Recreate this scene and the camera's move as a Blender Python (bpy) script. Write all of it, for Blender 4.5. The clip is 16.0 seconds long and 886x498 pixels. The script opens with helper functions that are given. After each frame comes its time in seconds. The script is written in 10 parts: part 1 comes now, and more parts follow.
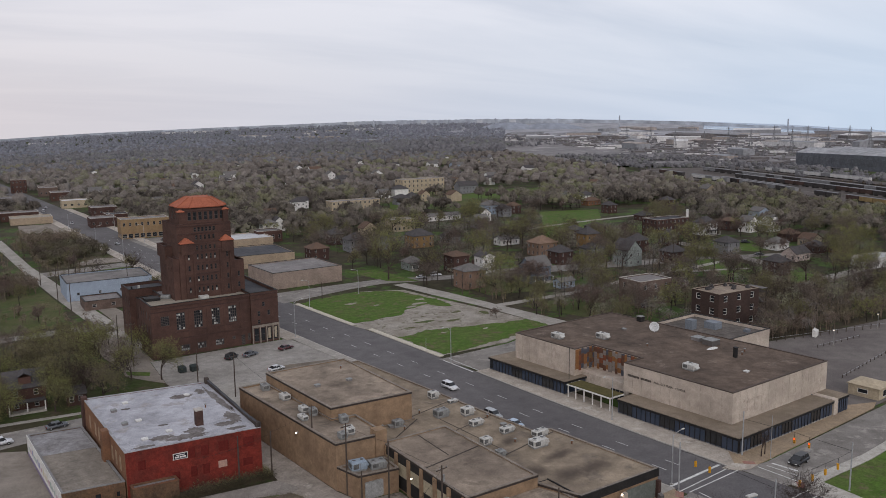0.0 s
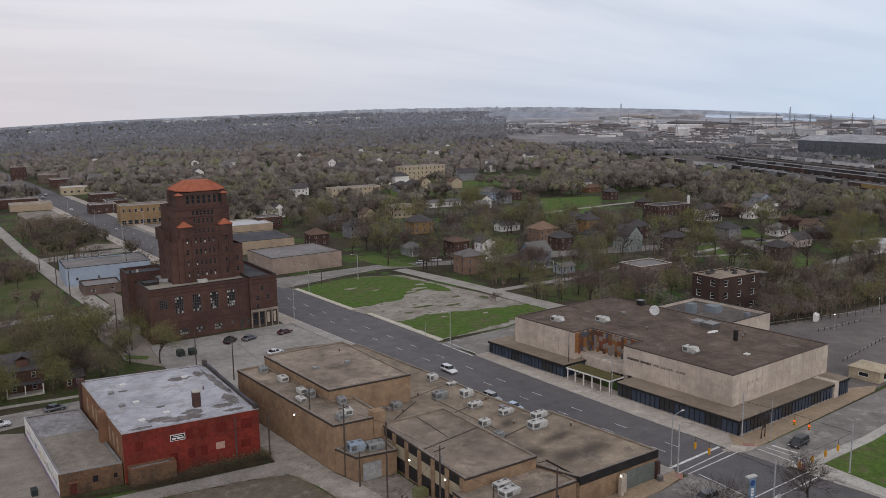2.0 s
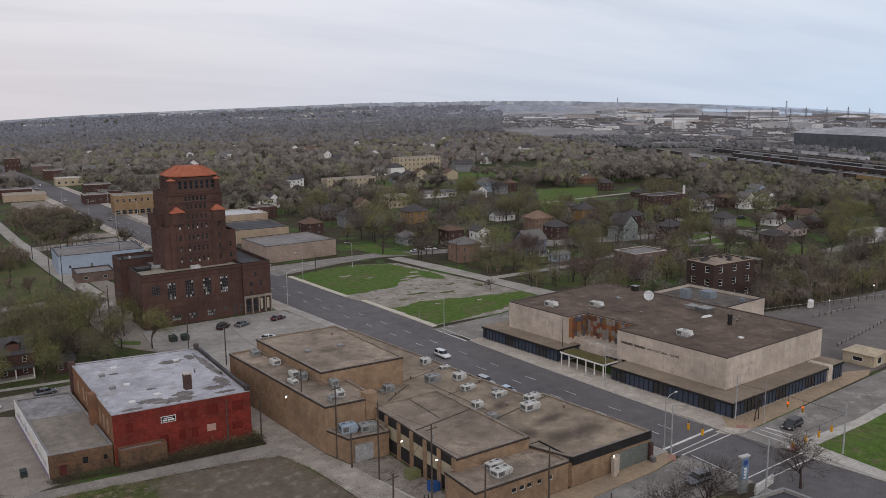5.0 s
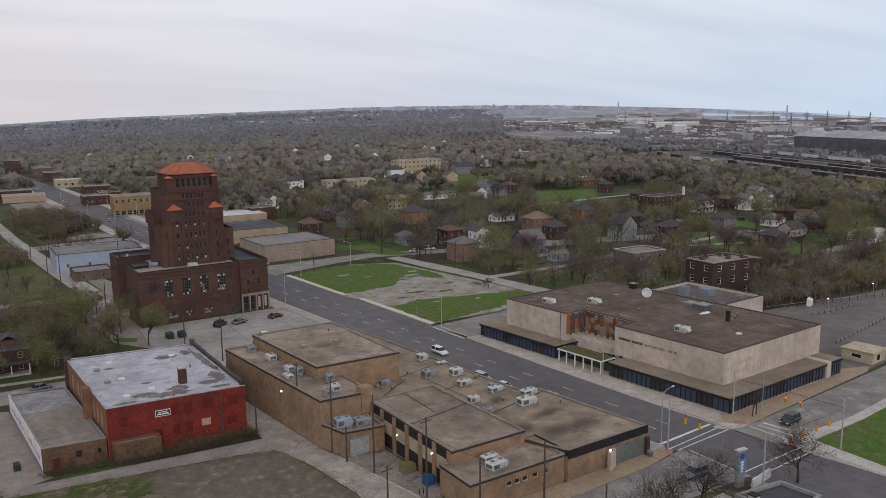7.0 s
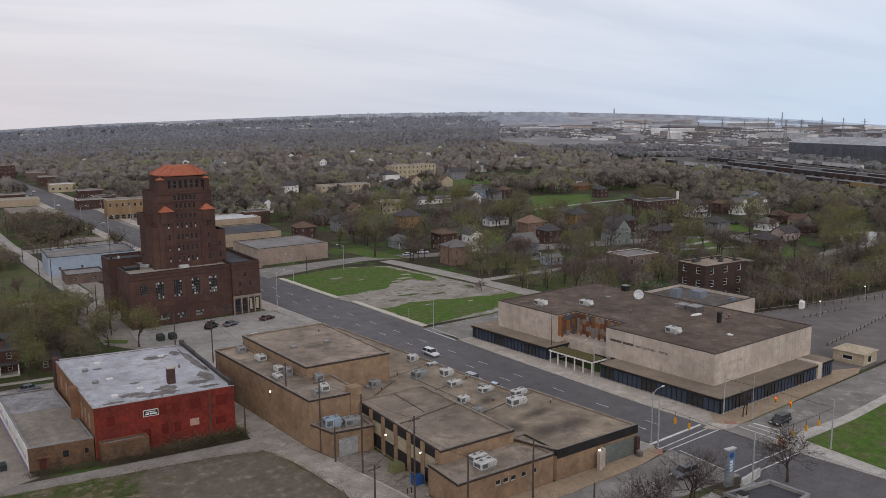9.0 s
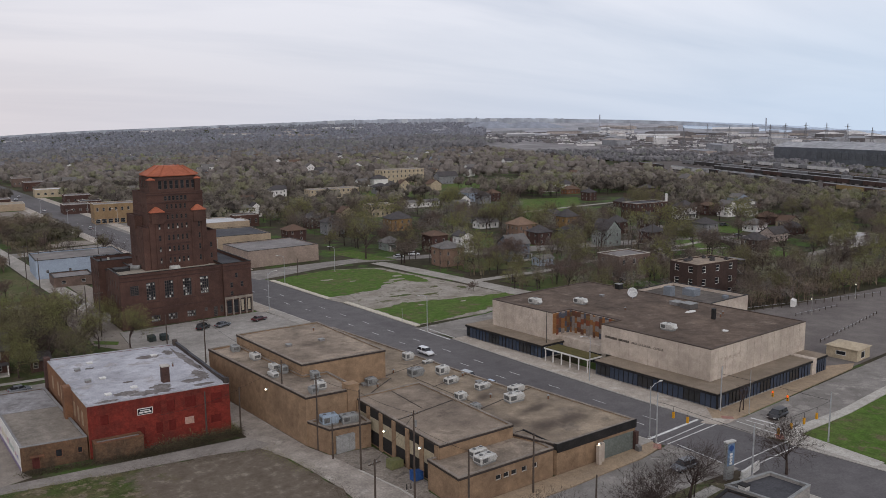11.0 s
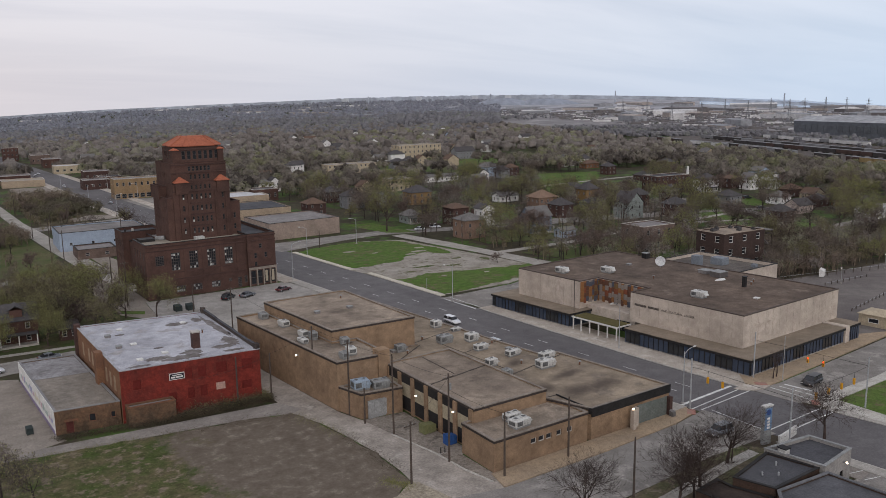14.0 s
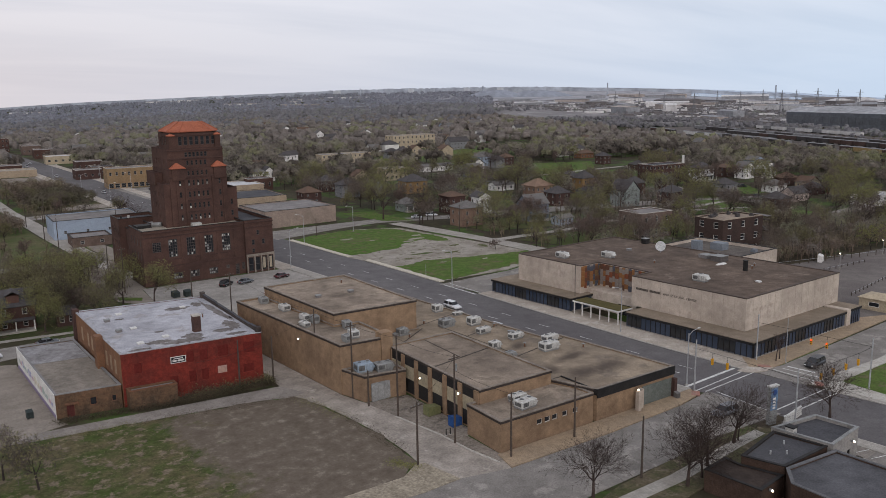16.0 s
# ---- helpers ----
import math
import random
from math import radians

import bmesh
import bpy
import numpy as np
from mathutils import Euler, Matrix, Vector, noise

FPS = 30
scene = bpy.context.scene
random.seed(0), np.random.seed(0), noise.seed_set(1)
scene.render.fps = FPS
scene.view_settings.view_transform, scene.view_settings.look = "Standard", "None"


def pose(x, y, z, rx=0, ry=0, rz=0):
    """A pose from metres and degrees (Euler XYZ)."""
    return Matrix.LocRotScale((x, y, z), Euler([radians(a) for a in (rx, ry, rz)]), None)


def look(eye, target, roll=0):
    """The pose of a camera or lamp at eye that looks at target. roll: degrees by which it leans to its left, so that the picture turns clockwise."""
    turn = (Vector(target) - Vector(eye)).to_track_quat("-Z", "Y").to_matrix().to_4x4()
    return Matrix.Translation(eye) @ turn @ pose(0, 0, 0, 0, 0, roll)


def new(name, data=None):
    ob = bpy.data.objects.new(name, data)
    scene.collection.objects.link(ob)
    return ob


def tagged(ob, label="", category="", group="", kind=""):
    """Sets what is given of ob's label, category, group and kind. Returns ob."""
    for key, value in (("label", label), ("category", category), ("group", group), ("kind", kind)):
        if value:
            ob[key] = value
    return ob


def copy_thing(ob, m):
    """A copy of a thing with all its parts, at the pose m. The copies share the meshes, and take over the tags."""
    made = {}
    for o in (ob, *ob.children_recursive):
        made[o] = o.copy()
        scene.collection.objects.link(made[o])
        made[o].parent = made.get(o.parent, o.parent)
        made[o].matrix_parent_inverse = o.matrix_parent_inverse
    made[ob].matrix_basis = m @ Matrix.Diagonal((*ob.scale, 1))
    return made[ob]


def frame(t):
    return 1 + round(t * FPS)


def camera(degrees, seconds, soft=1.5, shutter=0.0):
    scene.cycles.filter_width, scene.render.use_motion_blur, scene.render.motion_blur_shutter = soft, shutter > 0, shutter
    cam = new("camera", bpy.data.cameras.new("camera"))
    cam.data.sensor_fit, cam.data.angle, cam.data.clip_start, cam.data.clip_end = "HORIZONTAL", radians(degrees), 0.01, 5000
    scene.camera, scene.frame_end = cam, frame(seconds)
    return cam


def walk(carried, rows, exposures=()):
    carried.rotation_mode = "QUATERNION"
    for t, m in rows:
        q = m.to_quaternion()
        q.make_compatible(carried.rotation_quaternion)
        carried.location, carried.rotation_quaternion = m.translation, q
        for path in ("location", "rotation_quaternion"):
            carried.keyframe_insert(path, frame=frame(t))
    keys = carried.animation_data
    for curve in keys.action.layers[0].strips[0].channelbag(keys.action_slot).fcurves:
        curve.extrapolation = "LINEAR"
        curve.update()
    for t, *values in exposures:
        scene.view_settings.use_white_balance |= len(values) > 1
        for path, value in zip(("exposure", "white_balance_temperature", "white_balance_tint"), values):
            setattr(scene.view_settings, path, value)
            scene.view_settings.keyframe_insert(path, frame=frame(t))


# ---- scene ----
cam = camera(57.4, 16.0, soft=0.6)
PATH = [
    (0, (-1.117, -1.541, 66.362), (-0.006, 0.092, 66.048), -0.7),
    (0.5, (-0.94, -1.478, 66.193), (0.169, 0.155, 65.871), -0.7),
    (1, (-0.77, -1.362, 65.753), (0.34, 0.27, 65.427), -0.7),
    (1.5, (-0.507, -1.219, 65.213), (0.598, 0.413, 64.878), -0.7),
    (2, (-0.253, -1.099, 64.706), (0.853, 0.532, 64.365), -0.7),
    (2.5, (-0.104, -1.105, 64.21), (1.005, 0.524, 63.866), -0.6),
    (3, (0.058, -1.074, 63.759), (1.167, 0.553, 63.413), -0.6),
    (3.5, (0.288, -1.175, 63.286), (1.396, 0.454, 62.939), -0.6),
    (4, (0.461, -1.071, 62.948), (1.569, 0.556, 62.593), -0.6),
    (6.5, (1.017, -1.1, 60.504), (2.133, 0.522, 60.154), -0.6),
    (7, (1.447, -1.41, 60.037), (2.558, 0.217, 59.693), -0.6),
    (7.5, (2.098, -1.83, 59.626), (3.206, -0.2, 59.288), -0.5),
    (8, (2.51, -2.088, 59.323), (3.621, -0.458, 58.99), -0.5),
    (8.5, (2.63, -2.179, 59.029), (3.744, -0.551, 58.7), -0.5),
    (9, (2.472, -2.05, 58.705), (3.592, -0.426, 58.377), -0.5),
    (11.5, (0.693, -0.366, 56.261), (1.844, 1.24, 55.95), -0.6),
    (12, (0.324, 0.015, 56.0), (1.459, 1.629, 55.676), -0.7),
    (12.5, (-0.032, 0.581, 55.623), (1.095, 2.199, 55.287), -0.8),
    (13, (-0.43, 1.041, 55.117), (0.691, 2.661, 54.77), -0.8),
    (13.5, (-0.636, 1.474, 54.584), (0.479, 3.096, 54.227), -0.8),
    (14, (-0.832, 1.895, 54.039), (0.283, 3.515, 53.674), -0.9),
    (14.5, (-1.22, 2.335, 53.467), (-0.102, 3.952, 53.099), -0.9),
    (15, (-1.51, 2.723, 52.994), (-0.391, 4.338, 52.622), -0.9),
    (15.5, (-1.803, 3.217, 52.48), (-0.682, 4.83, 52.101), -0.9),
    (16, (-2.163, 3.545, 52.026), (-1.034, 5.151, 51.643), -0.9),
]
walk(cam, [(t, look(eye, target, roll)) for t, eye, target, roll in PATH], ((0, 0.11, 6600, 15), (16, 0.16, 6600, 15)))

# ---- light: an overcast evening sky ----
SUN_ELEVATION, SUN_TURN = radians(32), radians(200)
world = bpy.data.worlds.new("overcast_sky")
scene.world = world
world.use_nodes = True


def build_sky():
    nt = world.node_tree
    nt.nodes.clear()
    add = nt.nodes.new
    link = nt.links.new
    out = add("ShaderNodeOutputWorld")
    back = add("ShaderNodeBackground")
    sky = add("ShaderNodeTexSky")
    sky.sky_type, sky.sun_disc = "NISHITA", False
    sky.sun_elevation, sky.sun_rotation = SUN_ELEVATION, SUN_TURN
    sky.air_density, sky.dust_density = 1.0, 3.0
    dim = add("ShaderNodeVectorMath")
    dim.operation = "SCALE"
    dim.inputs["Scale"].default_value = 0.09
    link(sky.outputs["Color"], dim.inputs[0])
    where = add("ShaderNodeTexCoord")
    # cloud sheets, drawn out along the horizon
    split = add("ShaderNodeSeparateXYZ")
    link(where.outputs["Generated"], split.inputs[0])
    lift = add("ShaderNodeMath")
    lift.operation = "MAXIMUM"
    lift.inputs[1].default_value = 0.0
    link(split.outputs["Z"], lift.inputs[0])
    soft = add("ShaderNodeMath")
    soft.operation = "ADD"
    soft.inputs[1].default_value = 0.12
    link(lift.outputs[0], soft.inputs[0])
    px = add("ShaderNodeMath")
    px.operation = "DIVIDE"
    link(split.outputs["X"], px.inputs[0])
    link(soft.outputs[0], px.inputs[1])
    py = add("ShaderNodeMath")
    py.operation = "DIVIDE"
    link(split.outputs["Y"], py.inputs[0])
    link(soft.outputs[0], py.inputs[1])
    flat = add("ShaderNodeCombineXYZ")
    link(px.outputs[0], flat.inputs["X"])
    link(py.outputs[0], flat.inputs["Y"])
    turn = add("ShaderNodeMapping")
    turn.inputs["Rotation"].default_value = (0, 0, radians(34))
    turn.inputs["Scale"].default_value = (0.35, 1.0, 1.0)
    link(flat.outputs[0], turn.inputs["Vector"])
    cloud = add("ShaderNodeTexNoise")
    cloud.inputs["Scale"].default_value = 0.75
    cloud.inputs["Detail"].default_value = 6.0
    cloud.inputs["Roughness"].default_value = 0.52
    cloud.inputs["Distortion"].default_value = 0.4
    link(turn.outputs[0], cloud.inputs["Vector"])
    tones = add("ShaderNodeValToRGB")
    tones.color_ramp.elements[0].position = 0.38
    tones.color_ramp.elements[0].color = (0.56, 0.612, 0.69, 1)
    tones.color_ramp.elements[1].position = 0.60
    tones.color_ramp.elements[1].color = (0.815, 0.84, 0.88, 1)
    link(cloud.outputs["Fac"], tones.inputs["Fac"])
    # the evening side is pinkish, the lake side bluer
    side = add("ShaderNodeVectorMath")
    side.operation = "DOT_PRODUCT"
    side.inputs[1].default_value = (0.826, -0.563, 0.0)
    link(where.outputs["Generated"], side.inputs[0])
    sides = add("ShaderNodeMapRange")
    sides.inputs["From Min"].default_value = -0.5
    sides.inputs["From Max"].default_value = 0.5
    link(side.outputs["Value"], sides.inputs["Value"])
    tint = add("ShaderNodeMix")
    tint.data_type = "RGBA"
    tint.inputs[6].default_value = (0.65, 0.622, 0.642, 1)
    tint.inputs[7].default_value = (0.515, 0.68, 0.855, 1)
    link(sides.outputs["Result"], tint.inputs["Factor"])
    low = add("ShaderNodeMapRange")
    low.inputs["From Min"].default_value = 0.02
    low.inputs["From Max"].default_value = 0.20
    low.inputs["To Min"].default_value = 0.8
    low.inputs["To Max"].default_value = 0.12
    link(split.outputs["Z"], low.inputs["Value"])
    veil = add("ShaderNodeMix")
    veil.data_type = "RGBA"
    link(low.outputs["Result"], veil.inputs["Factor"])
    link(tones.outputs["Color"], veil.inputs[6])
    link(tint.outputs[2], veil.inputs[7])
    both = add("ShaderNodeMix")
    both.data_type = "RGBA"
    both.inputs["Factor"].default_value = 0.9
    link(dim.outputs[0], both.inputs[6])
    link(veil.outputs[2], both.inputs[7])
    link(both.outputs[2], back.inputs["Color"])
    back.inputs["Strength"].default_value = 1.0
    link(back.outputs[0], out.inputs["Surface"])


build_sky()
sun_data = bpy.data.lights.new("sun", "SUN")
sun_data.energy, sun_data.angle, sun_data.color = 0.7, radians(25), (1.0, 0.95, 0.9)
sun = new("sun", sun_data)
sun.matrix_world = look((-40, -120, 110), (60, 120, 0))
scene.view_settings.exposure = 0.0

# ---- materials ----
MATS = {}


def mat(name, color, other=None, rough=0.85, grain=3.0, stain=0.12, amount=0.5, bump=0.15, metal=0.0,
        island=0.0, third=None, spec=0.12, stretch=(1, 1, 1), world_space=False, edge3=0.55, mottle=0.16):
    """A surface with three scales of variation: broad stains between two colours, and a fine grain with relief."""
    if name in MATS:
        return MATS[name]
    m = bpy.data.materials.new(name)
    m.use_nodes = True
    nt = m.node_tree
    add, link = nt.nodes.new, nt.links.new
    bsdf = nt.nodes["Principled BSDF"]
    bsdf.inputs["Roughness"].default_value = rough
    bsdf.inputs["Metallic"].default_value = metal
    bsdf.inputs["Specular IOR Level"].default_value = spec
    other = other or tuple(c * 0.68 for c in color)
    if world_space:
        where = add("ShaderNodeNewGeometry").outputs["Position"]
    else:
        where = add("ShaderNodeTexCoord").outputs["Object"]
    place = add("ShaderNodeMapping")
    place.inputs["Scale"].default_value = stretch
    link(where, place.inputs["Vector"])
    big = add("ShaderNodeTexNoise")
    big.inputs["Scale"].default_value = stain
    big.inputs["Detail"].default_value = 7.0
    big.inputs["Roughness"].default_value = 0.65
    link(place.outputs[0], big.inputs["Vector"])
    ramp = add("ShaderNodeMapRange")
    ramp.inputs["From Min"].default_value = 0.40
    ramp.inputs["From Max"].default_value = 0.64
    ramp.inputs["To Max"].default_value = amount
    link(big.outputs["Fac"], ramp.inputs["Value"])
    mix = add("ShaderNodeMix")
    mix.data_type = "RGBA"
    mix.inputs[6].default_value = (*color, 1)
    mix.inputs[7].default_value = (*other, 1)
    link(ramp.outputs["Result"], mix.inputs["Factor"])
    top = mix.outputs[2]
    if third:
        patch = add("ShaderNodeTexNoise")
        patch.inputs["Scale"].default_value = stain * 2.7
        patch.inputs["Detail"].default_value = 5.0
        patch.inputs["Roughness"].default_value = 0.7
        shift = add("ShaderNodeMapping")
        shift.inputs["Location"].default_value = (37, 11, 5)
        link(where, shift.inputs["Vector"])
        link(shift.outputs[0], patch.inputs["Vector"])
        edge = add("ShaderNodeMapRange")
        edge.inputs["From Min"].default_value = edge3
        edge.inputs["From Max"].default_value = edge3 + 0.07
        link(patch.outputs["Fac"], edge.inputs["Value"])
        mix3 = add("ShaderNodeMix")
        mix3.data_type = "RGBA"
        mix3.inputs[7].default_value = (*third, 1)
        link(edge.outputs["Result"], mix3.inputs["Factor"])
        link(top, mix3.inputs[6])
        top = mix3.outputs[2]
    fine = add("ShaderNodeTexNoise")
    fine.inputs["Scale"].default_value = grain
    fine.inputs["Detail"].default_value = 4.0
    link(place.outputs[0], fine.inputs["Vector"])
    value = add("ShaderNodeMapRange")
    value.inputs["From Min"].default_value = 0.25
    value.inputs["From Max"].default_value = 0.75
    value.inputs["To Min"].default_value = 0.78
    value.inputs["To Max"].default_value = 1.22
    link(fine.outputs["Fac"], value.inputs["Value"])
    mid = add("ShaderNodeTexNoise")
    mid.inputs["Scale"].default_value = max(stain * 5.0, 0.02)
    mid.inputs["Detail"].default_value = 6.0
    mid.inputs["Roughness"].default_value = 0.7
    link(where, mid.inputs["Vector"])
    worn = add("ShaderNodeMapRange")
    worn.inputs["From Min"].default_value = 0.32
    worn.inputs["From Max"].default_value = 0.68
    worn.inputs["To Min"].default_value = 1 - mottle
    worn.inputs["To Max"].default_value = 1 + mottle
    link(mid.outputs["Fac"], worn.inputs["Value"])
    blend = add("ShaderNodeMath")
    blend.operation = "MULTIPLY"
    link(value.outputs["Result"], blend.inputs[0])
    link(worn.outputs["Result"], blend.inputs[1])
    last = blend.outputs[0]
    if island:
        each = add("ShaderNodeNewGeometry")
        spread = add("ShaderNodeMapRange")
        spread.inputs["To Min"].default_value = 1 - island
        spread.inputs["To Max"].default_value = 1 + island
        link(each.outputs["Random Per Island"], spread.inputs["Value"])
        times = add("ShaderNodeMath")
        times.operation = "MULTIPLY"
        link(last, times.inputs[0])
        link(spread.outputs["Result"], times.inputs[1])
        last = times.outputs[0]
    scale = add("ShaderNodeVectorMath")
    scale.operation = "SCALE"
    link(top, scale.inputs[0])
    link(last, scale.inputs["Scale"])
    link(scale.outputs[0], bsdf.inputs["Base Color"])
    if bump:
        relief = add("ShaderNodeBump")
        relief.inputs["Strength"].default_value = bump
        relief.inputs["Distance"].default_value = 0.05
        link(fine.outputs["Fac"], relief.inputs["Height"])
        link(relief.outputs[0], bsdf.inputs["Normal"])
    MATS[name] = m
    return m


def glass(name, color, rough=0.12):
    """Dark window glass: a glossy pane, the dimness of the room behind put into its colour."""
    if name in MATS:
        return MATS[name]
    m = mat(name, color, rough=rough, grain=0.4, stain=0.25, bump=0.0, spec=0.5)
    return m


ASPHALT = mat("asphalt", (0.128, 0.120, 0.121), (0.094, 0.088, 0.090), 0.9, 6.0, 0.05, 0.8, 0.1, world_space=True, stretch=(1, 0.35, 1))
ASPHALT_OLD = mat("old_asphalt", (0.235, 0.218, 0.20), (0.155, 0.142, 0.13), 0.95, 4.0, 0.09, 0.9, 0.2, third=(0.275, 0.255, 0.232), world_space=True)
CONCRETE = mat("concrete", (0.33, 0.31, 0.28), (0.24, 0.22, 0.195), 0.9, 5.0, 0.14, 0.8, 0.12, world_space=True)
KERB = mat("kerb_concrete", (0.42, 0.40, 0.36), (0.30, 0.28, 0.25), 0.9, 5.0, 0.3, 0.8, 0.1, world_space=True)
TAN_WALK = mat("tan_pavers", (0.33, 0.248, 0.168), (0.25, 0.195, 0.142), 0.9, 5.0, 0.2, 0.8, 0.1, world_space=True)
PAINT = mat("road_paint", (0.62, 0.62, 0.60), (0.38, 0.38, 0.37), 0.7, 7.0, 0.6, 0.8, 0.0, world_space=True)
GRASS = mat("lawn", (0.062, 0.112, 0.019), (0.085, 0.112, 0.032), 0.95, 3.0, 0.10, 0.9, 0.5, third=(0.105, 0.098, 0.05), world_space=True, mottle=0.28)
ROUGH_GRASS = mat("rough_grass", (0.068, 0.085, 0.028), (0.105, 0.094, 0.05), 0.95, 2.0, 0.06, 0.9, 0.5, third=(0.06, 0.09, 0.028), world_space=True)
# base tones darker than the soil, with shade between trees put into them
GROUND = mat("ground_cover", (0.040, 0.038, 0.021), (0.070, 0.056, 0.040), 0.95, 0.6, 0.02, 0.9, 0.5, third=(0.056, 0.092, 0.024), edge3=0.51, world_space=True, mottle=0.3)
LOT_CONC = mat("broken_concrete", (0.30, 0.275, 0.24), (0.19, 0.165, 0.135), 0.95, 3.0, 0.16, 0.9, 0.3, third=(0.14, 0.13, 0.09), world_space=True)
BRICK_DARK = mat("dark_brown_brick", (0.092, 0.052, 0.042), (0.055, 0.033, 0.028), 0.9, 6.0, 0.12, 0.8, 0.2)
BRICK_TAN = mat("tan_brick", (0.265, 0.180, 0.115), (0.175, 0.118, 0.078), 0.9, 7.0, 0.15, 0.8, 0.2, mottle=0.22)
BRICK_RED = mat("red_painted_brick", (0.172, 0.029, 0.021), (0.090, 0.024, 0.019), 0.8, 6.0, 0.25, 0.9, 0.2, mottle=0.25)
BRICK_SIDE = mat("orange_brown_brick", (0.20, 0.105, 0.06), (0.14, 0.075, 0.05), 0.9, 6.0, 0.2, 0.9, 0.2)
BRICK_MAROON = mat("maroon_brick", (0.078, 0.046, 0.039), (0.052, 0.032, 0.029), 0.9, 5.0, 0.2, 0.8, 0.2)
BRICK_YELLOW = mat("yellow_brick", (0.26, 0.178, 0.10), (0.19, 0.128, 0.075), 0.9, 5.0, 0.2, 0.8, 0.2)
BRICK_PEACH = mat("peach_brick", (0.30, 0.19, 0.125), (0.22, 0.135, 0.09), 0.9, 5.0, 0.2, 0.8, 0.2)
TILE_ROOF = mat("orange_clay_tile", (0.345, 0.112, 0.064), (0.26, 0.085, 0.05), 0.8, 9.0, 0.3, 0.7, 0.3)
STONE = mat("weathered_limestone", (0.49, 0.42, 0.355), (0.36, 0.305, 0.255), 0.85, 9.0, 0.10, 0.9, 0.06, third=(0.40, 0.335, 0.285))
ROOF_BROWN = mat("brown_gravel_roof", (0.128, 0.095, 0.074), (0.082, 0.062, 0.050), 0.95, 5.0, 0.07, 0.9, 0.3, third=(0.165, 0.128, 0.103), edge3=0.58, mottle=0.32)
ROOF_TAN = mat("tan_gravel_roof", (0.30, 0.243, 0.19), (0.16, 0.128, 0.102), 0.95, 5.0, 0.065, 1.0, 0.3, third=(0.175, 0.142, 0.112), mottle=0.3)
ROOF_SILVER = mat("silver_coated_roof", (0.40, 0.40, 0.43), (0.27, 0.27, 0.29), 0.75, 4.0, 0.10, 0.9, 0.15, third=(0.30, 0.285, 0.285), mottle=0.22)
ROOF_BEIGE = mat("beige_roof", (0.30, 0.265, 0.215), (0.23, 0.205, 0.17), 0.9, 4.0, 0.12, 0.9, 0.2)
ROOF_GREY = mat("grey_flat_roof", (0.22, 0.205, 0.20), (0.15, 0.14, 0.135), 0.9, 4.0, 0.1, 0.9, 0.2)
ROOF_BLACK = mat("dark_flat_roof", (0.055, 0.055, 0.062), (0.085, 0.085, 0.09), 0.85, 4.0, 0.12, 0.9, 0.15)
SHINGLE_DARK = mat("dark_shingles", (0.062, 0.058, 0.06), (0.09, 0.082, 0.08), 0.9, 5.0, 0.4, 0.7, 0.3)
SHINGLE_GREY = mat("grey_shingles", (0.15, 0.14, 0.135), (0.10, 0.095, 0.09), 0.9, 5.0, 0.4, 0.7, 0.3)
SHINGLE_BROWN = mat("brown_shingles", (0.13, 0.085, 0.062), (0.09, 0.062, 0.05), 0.9, 5.0, 0.4, 0.7, 0.3)
COPING = mat("pale_coping", (0.45, 0.42, 0.38), (0.33, 0.30, 0.27), 0.8, 5.0, 0.4, 0.8, 0.1)
BLACK_TRIM = mat("black_metal_trim", (0.020, 0.019, 0.019), (0.034, 0.032, 0.031), 0.6, 5.0, 0.4, 0.7, 0.05)
WHITE_TRIM = mat("white_paint", (0.62, 0.61, 0.585), (0.47, 0.46, 0.44), 0.7, 5.0, 0.3, 0.7, 0.05)
# blue-black of its own, with sky reflections lifted into the base colour
BLUE_PANEL = mat("blue_black_panel", (0.026, 0.040, 0.068), (0.042, 0.056, 0.088), 0.35, 5.0, 0.3, 0.7, 0.0, spec=0.5)
GLASS = glass("dark_window_glass", (0.022, 0.024, 0.028))
GLASS_BLUE = glass("blue_window_glass", (0.030, 0.045, 0.075))
GALV = mat("galvanised_steel", (0.40, 0.41, 0.42), (0.29, 0.295, 0.30), 0.5, 7.0, 0.6, 0.8, 0.05, metal=0.35)
UNIT_WHITE = mat("pale_enamel", (0.49, 0.485, 0.46), (0.31, 0.30, 0.28), 0.6, 6.0, 0.7, 0.8, 0.05)
UNIT_GREY = mat("grey_enamel", (0.25, 0.255, 0.25), (0.165, 0.165, 0.16), 0.6, 6.0, 0.7, 0.8, 0.05)
UNIT_BLUE = mat("blue_grey_enamel", (0.27, 0.33, 0.39), (0.20, 0.24, 0.28), 0.6, 6.0, 0.7, 0.8, 0.05)
POLE_WOOD = mat("weathered_pole_wood", (0.085, 0.066, 0.055), (0.055, 0.045, 0.04), 0.9, 6.0, 0.5, 0.8, 0.2)
SIGNAL_YELLOW = mat("signal_yellow", (0.55, 0.27, 0.02), (0.42, 0.20, 0.02), 0.6, 6.0, 1.0, 0.6, 0.0)
RUST = mat("rusty_metal", (0.17, 0.085, 0.05), (0.10, 0.055, 0.04), 0.85, 6.0, 0.8, 0.8, 0.1)
BARK = mat("grey_bark", (0.045, 0.036, 0.032), (0.028, 0.023, 0.021), 0.95, 8.0, 0.6, 0.8, 0.3)


